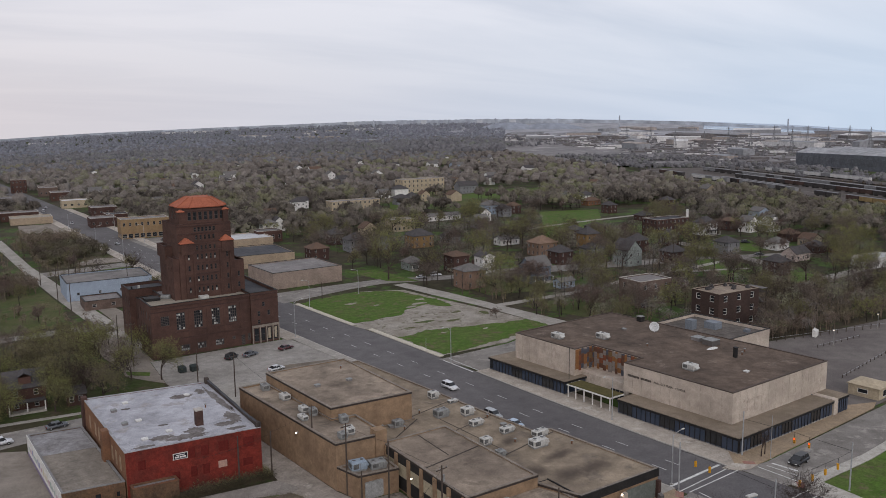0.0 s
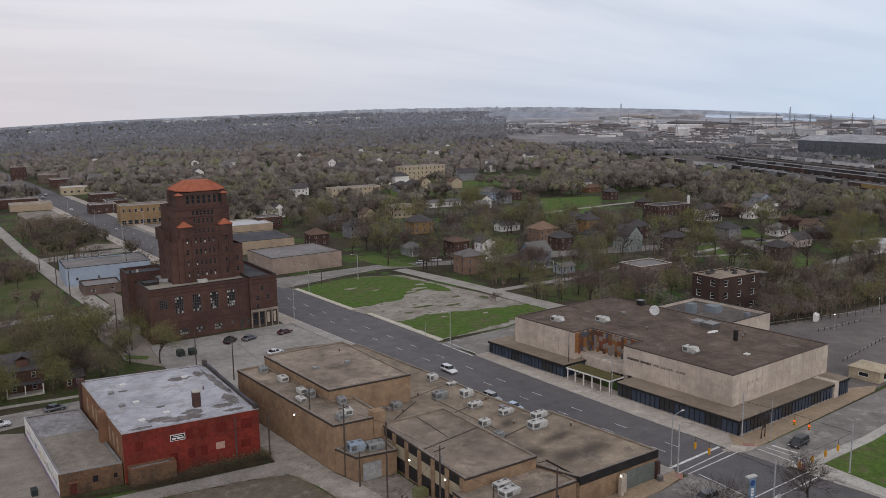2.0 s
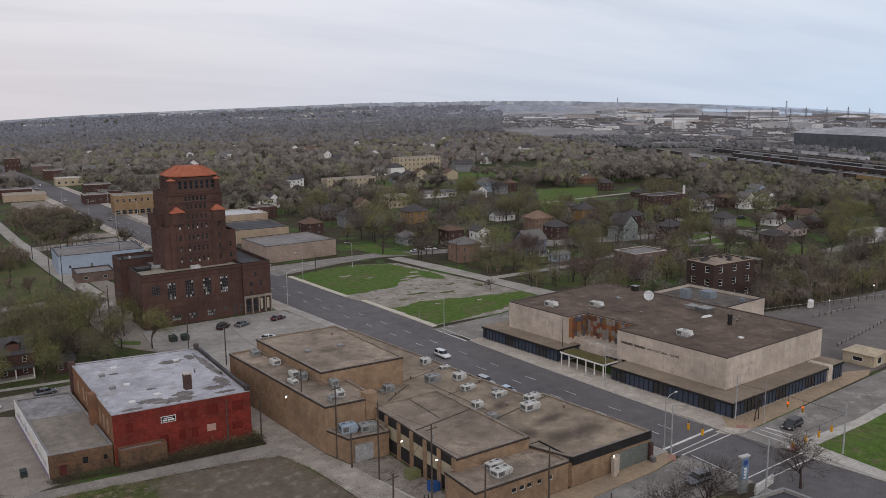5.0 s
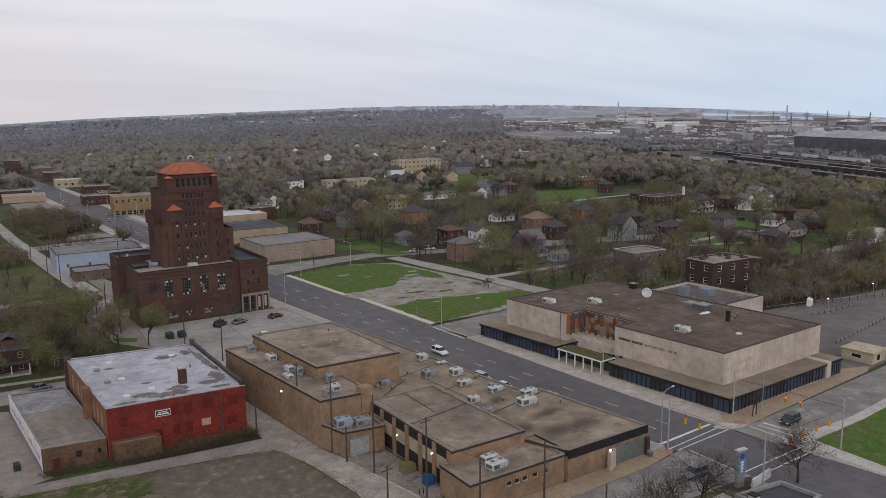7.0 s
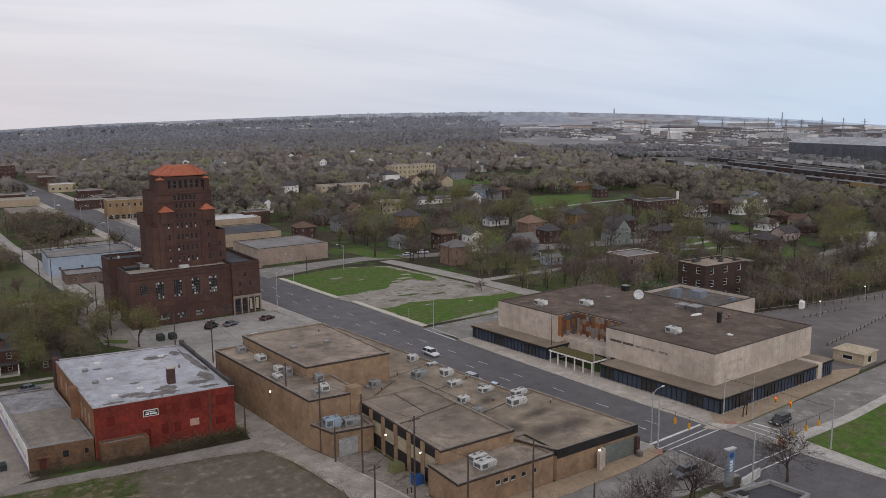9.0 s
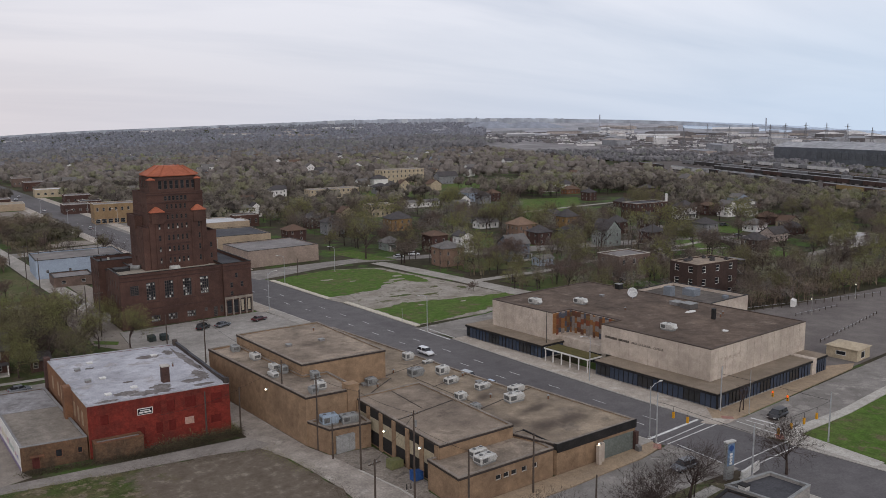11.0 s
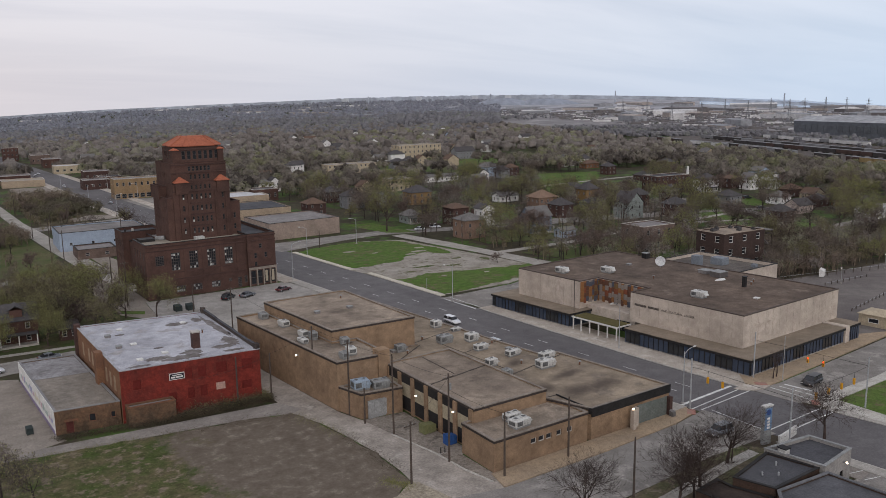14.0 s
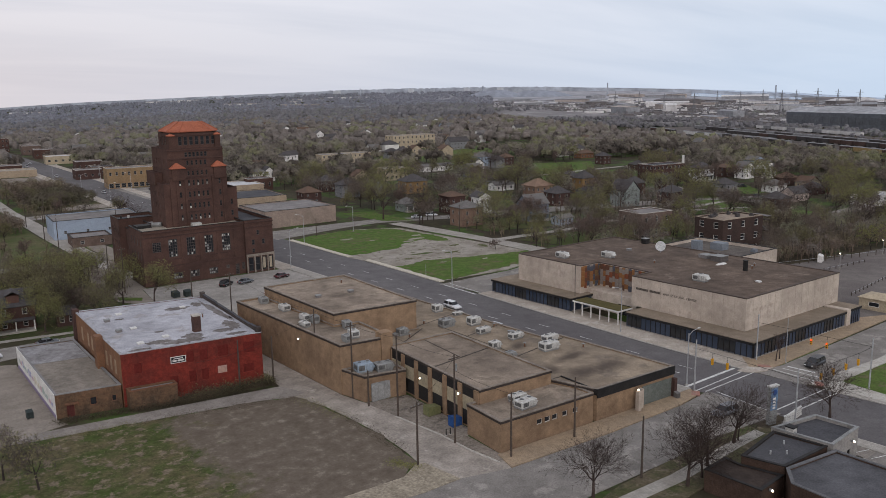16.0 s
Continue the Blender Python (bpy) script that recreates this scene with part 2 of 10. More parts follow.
# ---- building helpers ----
def box(bm, x0, x1, y0, y1, z0, z1):
    v = [bm.verts.new(p) for p in ((x0, y0, z0), (x1, y0, z0), (x1, y1, z0), (x0, y1, z0),
                                   (x0, y0, z1), (x1, y0, z1), (x1, y1, z1), (x0, y1, z1))]
    for f in ((3, 2, 1, 0), (4, 5, 6, 7), (0, 1, 5, 4), (1, 2, 6, 5), (2, 3, 7, 6), (3, 0, 4, 7)):
        bm.faces.new([v[i] for i in f])


def prism(bm, pts, z0, z1):
    """A slab over a counter-clockwise outline."""
    area = sum(a[0] * b[1] - b[0] * a[1] for a, b in zip(pts, pts[1:] + pts[:1]))
    if area < 0:
        pts = pts[::-1]
    low = [bm.verts.new((x, y, z0)) for x, y in pts]
    high = [bm.verts.new((x, y, z1)) for x, y in pts]
    bm.faces.new(high)
    bm.faces.new(low[::-1])
    n = len(pts)
    for i in range(n):
        j = (i + 1) % n
        bm.faces.new((low[i], low[j], high[j], high[i]))


def tube(bm, points, radii, sides=6):
    """A tapered tube along points."""
    rings = []
    for i, p in enumerate(points):
        p = Vector(p)
        a = Vector(points[max(i - 1, 0)])
        b = Vector(points[min(i + 1, len(points) - 1)])
        d = (b - a).normalized()
        s = d.orthogonal().normalized()
        t = d.cross(s)
        r = radii[i] if isinstance(radii, (list, tuple)) else radii
        rings.append([bm.verts.new(p + r * (math.cos(k * 2 * math.pi / sides) * s + math.sin(k * 2 * math.pi / sides) * t))
                      for k in range(sides)])
    for r0, r1 in zip(rings, rings[1:]):
        for k in range(sides):
            bm.faces.new((r0[k], r0[(k + 1) % sides], r1[(k + 1) % sides], r1[k]))
    bm.faces.new(rings[0][::-1])
    bm.faces.new(rings[-1])


def roof_hip(bm, x0, x1, y0, y1, z0, z1, over=0.5, flat=0.0, ridge="x"):
    """A hip roof with eaves; flat leaves a small deck at the top."""
    x0, x1, y0, y1 = x0 - over, x1 + over, y0 - over, y1 + over
    low = [bm.verts.new(p) for p in ((x0, y0, z0), (x1, y0, z0), (x1, y1, z0), (x0, y1, z0))]
    eav = [bm.verts.new(p) for p in ((x0, y0, z0 + 0.15), (x1, y0, z0 + 0.15), (x1, y1, z0 + 0.15), (x0, y1, z0 + 0.15))]
    half = min(x1 - x0, y1 - y0) / 2 * (1 - flat)
    top = [bm.verts.new(p) for p in ((x0 + half, y0 + half - 0.01, z1), (x1 - half, y0 + half - 0.01, z1),
                                     (x1 - half, y1 - half + 0.01, z1), (x0 + half, y1 - half + 0.01, z1))]
    bm.faces.new(low[::-1])
    bm.faces.new(top)
    for i in range(4):
        j = (i + 1) % 4
        bm.faces.new((low[i], low[j], eav[j], eav[i]))
        bm.faces.new((eav[i], eav[j], top[j], top[i]))


def roof_gable(bm, x0, x1, y0, y1, z0, z1, over=0.45, ridge="x"):
    """A pitched roof of two slabs with thickness, whose ridge runs along x or y."""
    t = 0.18
    if ridge == "x":
        a, b, m = y0 - over, y1 + over, (y0 + y1) / 2
        ends = (x0 - over, x1 + over)
        make = lambda e, c, z: (e, c, z)
    else:
        a, b, m = x0 - over, x1 + over, (x0 + x1) / 2
        ends = (y0 - over, y1 + over)
        make = lambda e, c, z: (c, e, z)
    rows = [[bm.verts.new(make(e, c, z)) for c, z in ((a, z0), (a, z0 + t), (m, z1 + t), (b, z0 + t), (b, z0), (m, z1))] for e in ends]
    p, q = rows
    for i in range(6):
        j = (i + 1) % 6
        bm.faces.new((p[i], p[j], q[j], q[i]))
    bm.faces.new((p[0], p[5], p[2], p[1]))
    bm.faces.new((p[5], p[4], p[3], p[2]))
    bm.faces.new((q[0], q[1], q[2], q[5]))
    bm.faces.new((q[5], q[2], q[3], q[4]))


def gable_fill(bm, x0, x1, y0, y1, z0, z1, ridge="x"):
    if ridge == "x":
        m = (y0 + y1) / 2
        tri = lambda e: [bm.verts.new(p) for p in ((e, y0, z0), (e, y1, z0), (e, m, z1))]
        a, b = tri(x0), tri(x1)
    else:
        m = (x0 + x1) / 2
        tri = lambda e: [bm.verts.new(p) for p in ((x0, e, z0), (x1, e, z0), (m, e, z1))]
        a, b = tri(y0), tri(y1)
    bm.faces.new(a)
    bm.faces.new(b[::-1])
    for i in range(3):
        j = (i + 1) % 3
        bm.faces.new((a[i], a[j], b[j], b[i]))


class Frame:
    """A building's own axes: a corner on the ground and the directions of two walls."""

    def __init__(self, corner, along, beside=None):
        self.o = Vector((*corner, 0))
        u = (Vector(along) - Vector(corner)).normalized()
        v = (Vector(beside) - Vector(corner)).normalized() if beside else Vector((-u.y, u.x))
        self.m = Matrix(((u.x, v.x, 0, 0), (u.y, v.y, 0, 0), (0, 0, 1, 0), (0, 0, 0, 1)))

    def at(self, a, b, z=0.0):
        return self.o + self.m @ Vector((a, b, z))




def thing(name, place, label, category, group="", kind=""):
    ob = new(name)
    ob.location = place
    ob.empty_display_size = 0.5
    return tagged(ob, label, category, group, kind)


def mesh_of(name, bm, material, m=None, smooth=False):
    if m is not None:
        bm.transform(m)
    bmesh.ops.recalc_face_normals(bm, faces=bm.faces)
    me = bpy.data.meshes.new(name)
    bm.to_mesh(me)
    bm.free()
    me.materials.append(material)
    if smooth:
        me.polygons.foreach_set("use_smooth", [True] * len(me.polygons))
    return me


def part(name, bm, material, parent, label="", m=None, smooth=False):
    ob = new(name, mesh_of(name, bm, material, m, smooth))
    ob.parent = parent
    return tagged(ob, label)


def solo(name, bm, material, label, category, group="", kind="", place=(0, 0, 0), m=None, smooth=False):
    ob = new(name, mesh_of(name, bm, material, m, smooth))
    ob.location = place
    return tagged(ob, label, category, group, kind)


def wall_face(bm, p, q, z0, z1, holes, depth=0.25):
    """The outer face of a wall from p to q (outside on the right), with recessed openings (a0, a1, h0, h1) cut through it."""
    p, q = Vector((*p, 0)), Vector((*q, 0))
    length = (q - p).length
    d = (q - p) / length
    n = Vector((d.y, -d.x, 0))
    xs = sorted({0.0, length, *(h[0] for h in holes), *(h[1] for h in holes)})
    zs = sorted({z0, z1, *(h[2] for h in holes), *(h[3] for h in holes)})
    for a0, a1 in zip(xs, xs[1:]):
        for h0, h1 in zip(zs, zs[1:]):
            am, hm = (a0 + a1) / 2, (h0 + h1) / 2
            if any(h[0] < am < h[1] and h[2] < hm < h[3] for h in holes):
                continue
            bm.faces.new([bm.verts.new(p + d * a + Vector((0, 0, h))) for a, h in ((a0, h0), (a1, h0), (a1, h1), (a0, h1))])
    for a0, a1, h0, h1 in holes:
        c = [p + d * a + Vector((0, 0, h)) for a, h in ((a0, h0), (a1, h0), (a1, h1), (a0, h1))]
        for i in range(4):
            j = (i + 1) % 4
            bm.faces.new([bm.verts.new(w) for w in (c[i], c[j], c[j] - n * depth, c[i] - n * depth)])


def window(parent, p, q, hole, m, frame_mat, pane_mat, depth=0.2, bars=(1, 1), name="window"):
    """A window set into an opening of wall_face: a frame with bars, and one pane behind it."""
    p, q = Vector((*p, 0)), Vector((*q, 0))
    d = (q - p).normalized()
    n = Vector((d.y, -d.x, 0))
    a0, a1, h0, h1 = hole

    def bar(bm, x0, x1, z0, z1, back, front):
        pts = [p + d * a + n * o + Vector((0, 0, h)) for o in (-back, -front) for a, h in ((x0, z0), (x1, z0), (x1, z1), (x0, z1))]
        v = [bm.verts.new(w) for w in pts]
        for f in ((0, 3, 2, 1), (4, 5, 6, 7), (0, 1, 5, 4), (1, 2, 6, 5), (2, 3, 7, 6), (3, 0, 4, 7)):
            bm.faces.new([v[i] for i in f])

    w = min(0.11, (a1 - a0) * 0.12)
    bm = bmesh.new()
    cuts_x = [a0] + [a0 + (a1 - a0) * i / bars[0] for i in range(1, bars[0])] + [a1]
    cuts_z = [h0] + [h0 + (h1 - h0) * i / bars[1] for i in range(1, bars[1])] + [h1]
    edges = lambda c: [(u + (w if i == 0 else w * 0.4), v - (w if i == len(c) - 2 else w * 0.4)) for i, (u, v) in enumerate(zip(c, c[1:]))]
    cells = [(x0 - a0, x1 - a0, z0, z1) for x0, x1 in edges(cuts_x) for z0, z1 in edges(cuts_z)]
    s = p + d * a0 - n * (depth - 0.12)
    e = p + d * a1 - n * (depth - 0.12)
    wall_face(bm, s.xy, e.xy, h0, h1, cells, 0.10)
    bmesh.ops.remove_doubles(bm, verts=bm.verts, dist=0.0005)
    frame_ob = part(name, bm, frame_mat, parent, m=m)
    bm = bmesh.new()
    bar(bm, a0 + 0.02, a1 - 0.02, h0 + 0.02, h1 - 0.02, depth + 0.05, depth - 0.03)
    part("pane", bm, pane_mat, frame_ob, m=m)
    return frame_ob

# ---- ground, roads, pavements ----
def far_dip(x, y):
    """The land is level round the crossing; farther out its fall to both sides and its rise are shaped to fit the
    horizon in the camera's view.
    """
    d = math.hypot(x, y)
    if d < 900:
        return 0.0
    off = math.degrees(math.atan2(x, y)) - 36.0
    side = min(1.0, abs(off) / 30.0)
    rise = 45.0 * max(0.0, min(1.0, (62.0 - off - 36.0) / 14.0))
    return -(d - 900) / 4000.0 * (4 + (66 if off < 0 else 34) * side * side) + rise * (max(0.0, d - 2000) / 2650.0) ** 2


def build_ground():
    bm = bmesh.new()
    radii = [0, 60, 130, 220, 330, 480, 650, 900, 1200, 1600, 2000, 2350, 2700, 3050, 3400, 3750, 4100, 4400, 4700]
    turns = 96
    rings = []
    for r in radii:
        ring = []
        for k in range(turns):
            a = 2 * math.pi * k / turns
            x, y = r * math.sin(a), r * math.cos(a)
            ring.append(bm.verts.new((x, y, far_dip(x, y) - 0.06)) if r else None)
        rings.append(ring)
    mid = bm.verts.new((0, 0, -0.06))
    for k in range(turns):
        bm.faces.new((mid, rings[1][(k + 1) % turns], rings[1][k]))
    for a, b in zip(rings[1:], rings[2:]):
        for k in range(turns):
            j = (k + 1) % turns
            bm.faces.new((a[k], a[j], b[j], b[k]))
    solo("ground", bm, GROUND, "level city ground of brown and green rough grass", "ground", kind="structure")


build_ground()


def bend(rows, y):
    for (y0, x0), (y1, x1) in zip(rows, rows[1:]):
        if y <= y1:
            s = (y - y0) / (y1 - y0)
            return x0 + (x1 - x0) * s
    return rows[-1][1]


RIGHT_KERB = [(-60, 147), (0, 137.5), (60, 130.5), (90, 126.3), (110, 124.9), (125, 124.3), (143, 123.5), (166, 123.0), (190, 122.4), (222, 121.2), (231, 119.3), (271, 117.4), (330, 115.2), (450, 113.5), (640, 112), (900, 107), (1400, 98)]
LEFT_KERB = [(-60, 127), (0, 119), (60, 113.4), (90, 110.6), (125, 107.4), (155, 105.0), (190, 102.4), (231, 99.8), (271, 97.6), (330, 95.8), (450, 93.5), (640, 92), (900, 90), (1400, 82)]


def strip(bm, left, right, ys, z0, z1):
    """A slab between two lines given along y."""
    prev = None
    for y in ys:
        a, b = left(y), right(y)
        row = [bm.verts.new(p) for p in ((a, y, z0), (b, y, z0), (b, y, z1), (a, y, z1))]
        if prev:
            for i in range(4):
                j = (i + 1) % 4
                bm.faces.new((prev[i], prev[j], row[j], row[i]))
        else:
            bm.faces.new(row[::-1])
        prev = row
    bm.faces.new(prev)


def ys(a, b, step):
    n = max(1, round((b - a) / step))
    return [a + (b - a) * i / n for i in range(n + 1)]


kerb_r = lambda y: bend(RIGHT_KERB, y)
kerb_l = lambda y: bend(LEFT_KERB, y)


def build_road():
    bm = bmesh.new()
    strip(bm, kerb_l, kerb_r, ys(-60, 1400, 15), -0.3, 0.0)
    solo("road", bm, ASPHALT, "grey asphalt avenue with faded lane dashes", "road", kind="structure")


CLEAR = []


def worn_edge(pts, amount, step=1.3):
    """An outline whose edges wander, as grass and broken paving do."""
    out = []
    for (x0, y0), (x1, y1) in zip(pts, pts[1:] + pts[:1]):
        n = max(1, round(math.hypot(x1 - x0, y1 - y0) / step))
        for i in range(n):
            x, y = x0 + (x1 - x0) * i / n, y0 + (y1 - y0) * i / n
            k = amount * 2.2
            out.append((x + k * noise.noise(Vector((x * 0.33, y * 0.33, 1.7))) + 0.5 * k * noise.noise(Vector((x * 1.1, y * 1.1, 5.1))), y + k * noise.noise(Vector((x * 0.33, y * 0.33, 9.2))) + 0.5 * k * noise.noise(Vector((x * 1.1, y * 1.1, 3.4)))))
    return out


def flat(name, pts, material, label, category="ground", z0=-0.3, z1=0.01, kind="structure", worn=0.0):
    if material.name not in ("rough_grass", "scrubby_lot_ground"):
        CLEAR.append(pts)
    bm = bmesh.new()
    prism(bm, worn_edge(pts, worn) if worn else [tuple(p) for p in pts], z0, z1)
    return solo(name, bm, material, label, category, kind=kind)


build_road()
flat("road", [(-20, 74), (60, 72), (105, 73.5), (113, 73), (112, 86.5), (103, 85), (66, 86.9), (-20, 88)], ASPHALT_OLD, "pale worn asphalt side street", "road", z1=0.004)
flat("road", [(128, 78), (152, 77.5), (182, 80), (300, 84), (300, 96), (180, 89.2), (134, 86.4), (127, 88)], ASPHALT_OLD, "pale worn asphalt side street", "road", z1=0.006)
flat("road", [(115, 274.5), (118, 275), (145, 282), (162, 284), (172, 281), (205, 270), (320, 236), (322, 248), (200, 281), (165, 293), (151, 293.5), (120, 293), (112, 293)], ASPHALT_OLD, "pale worn asphalt cross street", "road", z1=0.006)
flat("road", [(165, 279), (167.5, 251), (170.3, 229), (171, 213), (172, 190), (178, 150), (184, 100), (190, 100), (186, 150), (180, 190), (177, 222), (174.5, 253), (171, 279)], CONCRETE, "cracked concrete back lane", "road", z1=0.012)
flat("road", [(175, 222), (212, 221.5), (228, 225), (290, 228), (320, 231), (320, 234), (228, 228), (212, 225), (175, 226)], CONCRETE, "cracked concrete back lane", "road", z1=0.016)


PALE_WALK = mat("pale_pinkish_concrete", (0.40, 0.355, 0.305), (0.31, 0.272, 0.232), 0.9, 4.0, 0.12, 0.9, 0.12, third=(0.44, 0.40, 0.35), world_space=True, mottle=0.15)


def build_pavements():
    for name, line, side, a, b in (("right", kerb_r, 1, 89.5, 166), ("right", kerb_r, 1, 296, 700),
                                   ("left", kerb_l, -1, 89.0, 226), ("left", kerb_l, -1, 226, 700), ("right", kerb_r, 1, -60, 74), ("left", kerb_l, -1, -60, 71)):
        wide = 8.5 if side > 0 and a == 89.5 else 5.2 if a in (226, 296) else 3.4 if a > 80 else 2.6
        bm = bmesh.new()
        if side > 0:
            strip(bm, lambda y: line(y) + 0.25, lambda y: line(y) + wide, ys(a, b, 12), -0.3, 0.13)
        else:
            strip(bm, lambda y: line(y) - wide, lambda y: line(y) - 0.25, ys(a, b, 12), -0.3, 0.13)
        solo("pavement", bm, PALE_WALK if side > 0 and a == 89.5 or a in (226, 296) else CONCRETE, "grey concrete pavement beside the avenue", "pavement", kind="structure")
        bm = bmesh.new()
        if side > 0:
            strip(bm, line, lambda y: line(y) + 0.245, ys(a, b, 12), -0.3, 0.15)
        else:
            strip(bm, lambda y: line(y) - 0.245, line, ys(a, b, 12), -0.3, 0.15)
        solo("kerb", bm, KERB, "pale concrete kerb", "kerb", kind="structure")
    # pale retaining strip along the grass lot
    for a, b in ((183, 222), (230, 270.5)):
        bm = bmesh.new()
        strip(bm, kerb_r, lambda y: kerb_r(y) + 1.75, ys(a, b, 6), -0.2, 0.20)
        solo("kerb", bm, mat("bright_kerb", (0.50, 0.46, 0.38), (0.40, 0.37, 0.31), 0.9, 5.0, 0.3, 0.7, 0.1, world_space=True), "pale concrete edging of the grass lot", "kerb", kind="structure")


build_pavements()
SLAB = 0.13
flat("pavement", [(128.4, 89.5), (131.5, 86.6), (134.5, 86.7), (180, 89.8), (184, 91.4), (176, 94.6), (132.5, 94)], TAN_WALK, "tan paved walk beside the library", "pavement", z1=SLAB + 0.012)
flat("pavement", [(124.9, 89.6), (125.4, 88.2), (126.8, 86.9), (128.9, 86.2), (131.6, 86.45), (128.3, 89.6)], PALE_WALK, "pale concrete kerb ramp at the corner", "pavement", z1=SLAB + 0.007)
flat("pavement", [(66, 84.6), (86, 84.4), (103, 85.1), (109, 86.3), (110.4, 88.9), (105.7, 88.7), (87, 88.8), (67, 88.9)], TAN_WALK, "worn tan pavement beside the brick block", "pavement", z1=SLAB + 0.03)
flat("pavement", [(103, 88.9), (110.4, 88.95), (107.3, 125), (104.8, 155), (103, 178), (94, 178.2), (95.8, 155), (98, 127), (99, 113.6), (102.5, 113.4)], CONCRETE, "grey concrete pavement", "pavement", z1=SLAB + 0.004)
flat("pavement", [(129, 77.8), (152, 77.3), (182, 79.8), (182, 77.6), (152, 75.2), (134.5, 75), (133.8, 60), (131, 60), (130.4, 72)], KERB, "pale concrete corner pavement", "pavement", z1=SLAB + 0.024)
flat("lawn", [(134.6, 74.9), (152, 75.1), (182, 77.5), (260, 80), (260, 30), (140, 30), (134, 60)], GRASS, "green corner lawn", "lawn", z1=0.10)
flat("lot", [(119.6, 229.8), (119.8, 268), (146, 276), (163, 268), (165, 250), (170, 213), (171, 203), (172, 191), (147.5, 183.5), (124.0, 184), (123.0, 222.3), (121.0, 222.4), (119.6, 229)], LOT_CONC, "cracked pale concrete of a cleared lot", "ground", z1=0.03)
flat("lawn", [(119.5, 270), (121.2, 232.5), (127, 231.2), (134, 232.6), (139.6, 232.2), (145.1, 238), (149, 239), (156.8, 241.7), (158.4, 235), (162.5, 233), (164.3, 245.7), (162.7, 254), (159.5, 268.5), (145, 276), (123, 272)], GRASS, "mown green vacant lot", "lawn", z1=0.06, worn=0.55)
flat("lawn", [(124.0, 209), (129.9, 207.6), (135.5, 210.2), (144.1, 208.0), (153.2, 205.1), (162.5, 203), (171, 201.5), (171.5, 192.5), (150.7, 187.2), (138.9, 186.0), (129, 183.4), (124.9, 184.2)], GRASS, "mown green vacant lot", "lawn", z1=0.06, worn=0.55)
for x, y, a, b in ((134.5, 258.5, 2.6, 1.1), (141.0, 250.5, 1.3, 0.7), (158.8, 249.4, 1.9, 1.5), (154.6, 243.8, 3.4, 1.3), (150.0, 241.0, 2.4, 0.9), (139.2, 204.3, 1.4, 0.6), (152.5, 200.6, 1.2, 0.6)):
    flat("bare_patch", [(x + a * math.cos(t * 0.785), y + b * math.sin(t * 0.785)) for t in range(8)], LOT_CONC, "bare pale rubble patch in the grass", "ground", z1=0.075, worn=0.35)
for x, y, a, b in ((141.5, 219.5, 3.6, 1.0), (150.6, 215.5, 2.8, 0.8), (133.2, 215.8, 2.0, 0.6), (158, 224.5, 2.2, 0.9), (146, 226, 1.6, 0.5), (165.6, 218, 1.4, 2.6)):
    flat("weed_patch", [(x + a * math.cos(t * 0.785), y + b * math.sin(t * 0.785)) for t in range(8)], ROUGH_GRASS, "strip of weeds in the broken concrete", "ground", z1=0.06, worn=0.45)
flat("road", [(121.2, 181), (147.5, 182.5), (172, 190), (176, 160), (173, 150), (128, 166.5), (124.8, 166.2)], ASPHALT_OLD, "worn asphalt driveway beside the library", "road", z1=0.015)
flat("car_park", [(176, 91.5), (182, 90.5), (300, 97), (300, 128), (229, 134), (186, 142), (175, 152)], mat("brown_grey_asphalt", (0.155, 0.138, 0.128), (0.115, 0.10, 0.095), 0.95, 3.0, 0.05, 0.9, 0.2, world_space=True), "empty brown-grey asphalt car park", "car park", z1=0.02)
flat("car_park", [(55, 180), (72, 178.5), (98.0, 180), (99.0, 200), (96.2, 227.4), (54.5, 227.4), (52.6, 205)], mat("pale_worn_lot", (0.305, 0.285, 0.262), (0.205, 0.19, 0.172), 0.95, 4.0, 0.09, 0.9, 0.2, world_space=True, mottle=0.2), "pale worn car park beside the tower", "car park", z1=0.02)
flat("car_park", [(56.5, 176), (72, 172), (75, 190), (66, 197), (57, 190)], CONCRETE, "pale concrete pad of the car park", "car park", z1=0.035)
flat("lot", [(82, 179), (97.8, 179), (98.2, 199), (84, 202), (76, 194)], mat("brown_gravel", (0.175, 0.145, 0.115), (0.13, 0.11, 0.09), 0.95, 3.0, 0.15, 0.9, 0.3, world_space=True), "brown gravel patch", "ground", z1=0.03)
flat("road", [(-60, 182), (12, 182), (30, 184.6), (53, 184), (53, 191.5), (30, 191.8), (12, 191.8), (-60, 190)], ASPHALT_OLD, "narrow worn asphalt street", "road", z1=0.012)
flat("pavement", [(-60, 196), (14, 196.5), (31, 194.4), (52, 194), (52, 195.6), (31, 196), (14, 198.2), (-60, 197.8)], CONCRETE, "narrow concrete footpath", "pavement", z1=0.03)
# lawn left of the tower: tree shade is put into its darker green
flat("lawn", [(-60, 198.3), (14, 198.5), (31, 196.2), (51.5, 196), (52, 206), (36, 234), (15, 250), (-60, 262)], mat("tree_shaded_lawn", (0.042, 0.062, 0.018), (0.062, 0.06, 0.03), 0.95, 3.0, 0.1, 1.0, 0.5, third=(0.075, 0.06, 0.042), world_space=True, mottle=0.3), "green lawn between trees, their shade put into its dark colour", "lawn", z1=0.02)
flat("road", [(-60, 271), (27, 276.5), (48, 273.8), (56, 268), (60, 278), (58, 284), (42, 283), (-60, 282)], ASPHALT_OLD, "worn asphalt street behind the tower", "road", z1=0.012)
flat("road", [(54, 246), (59, 240), (57, 280), (53.5, 340), (52.5, 375), (50, 420), (49, 530), (43, 530), (45, 400), (47, 340), (50, 280)], CONCRETE, "concrete alley behind the avenue", "road", z1=0.02)
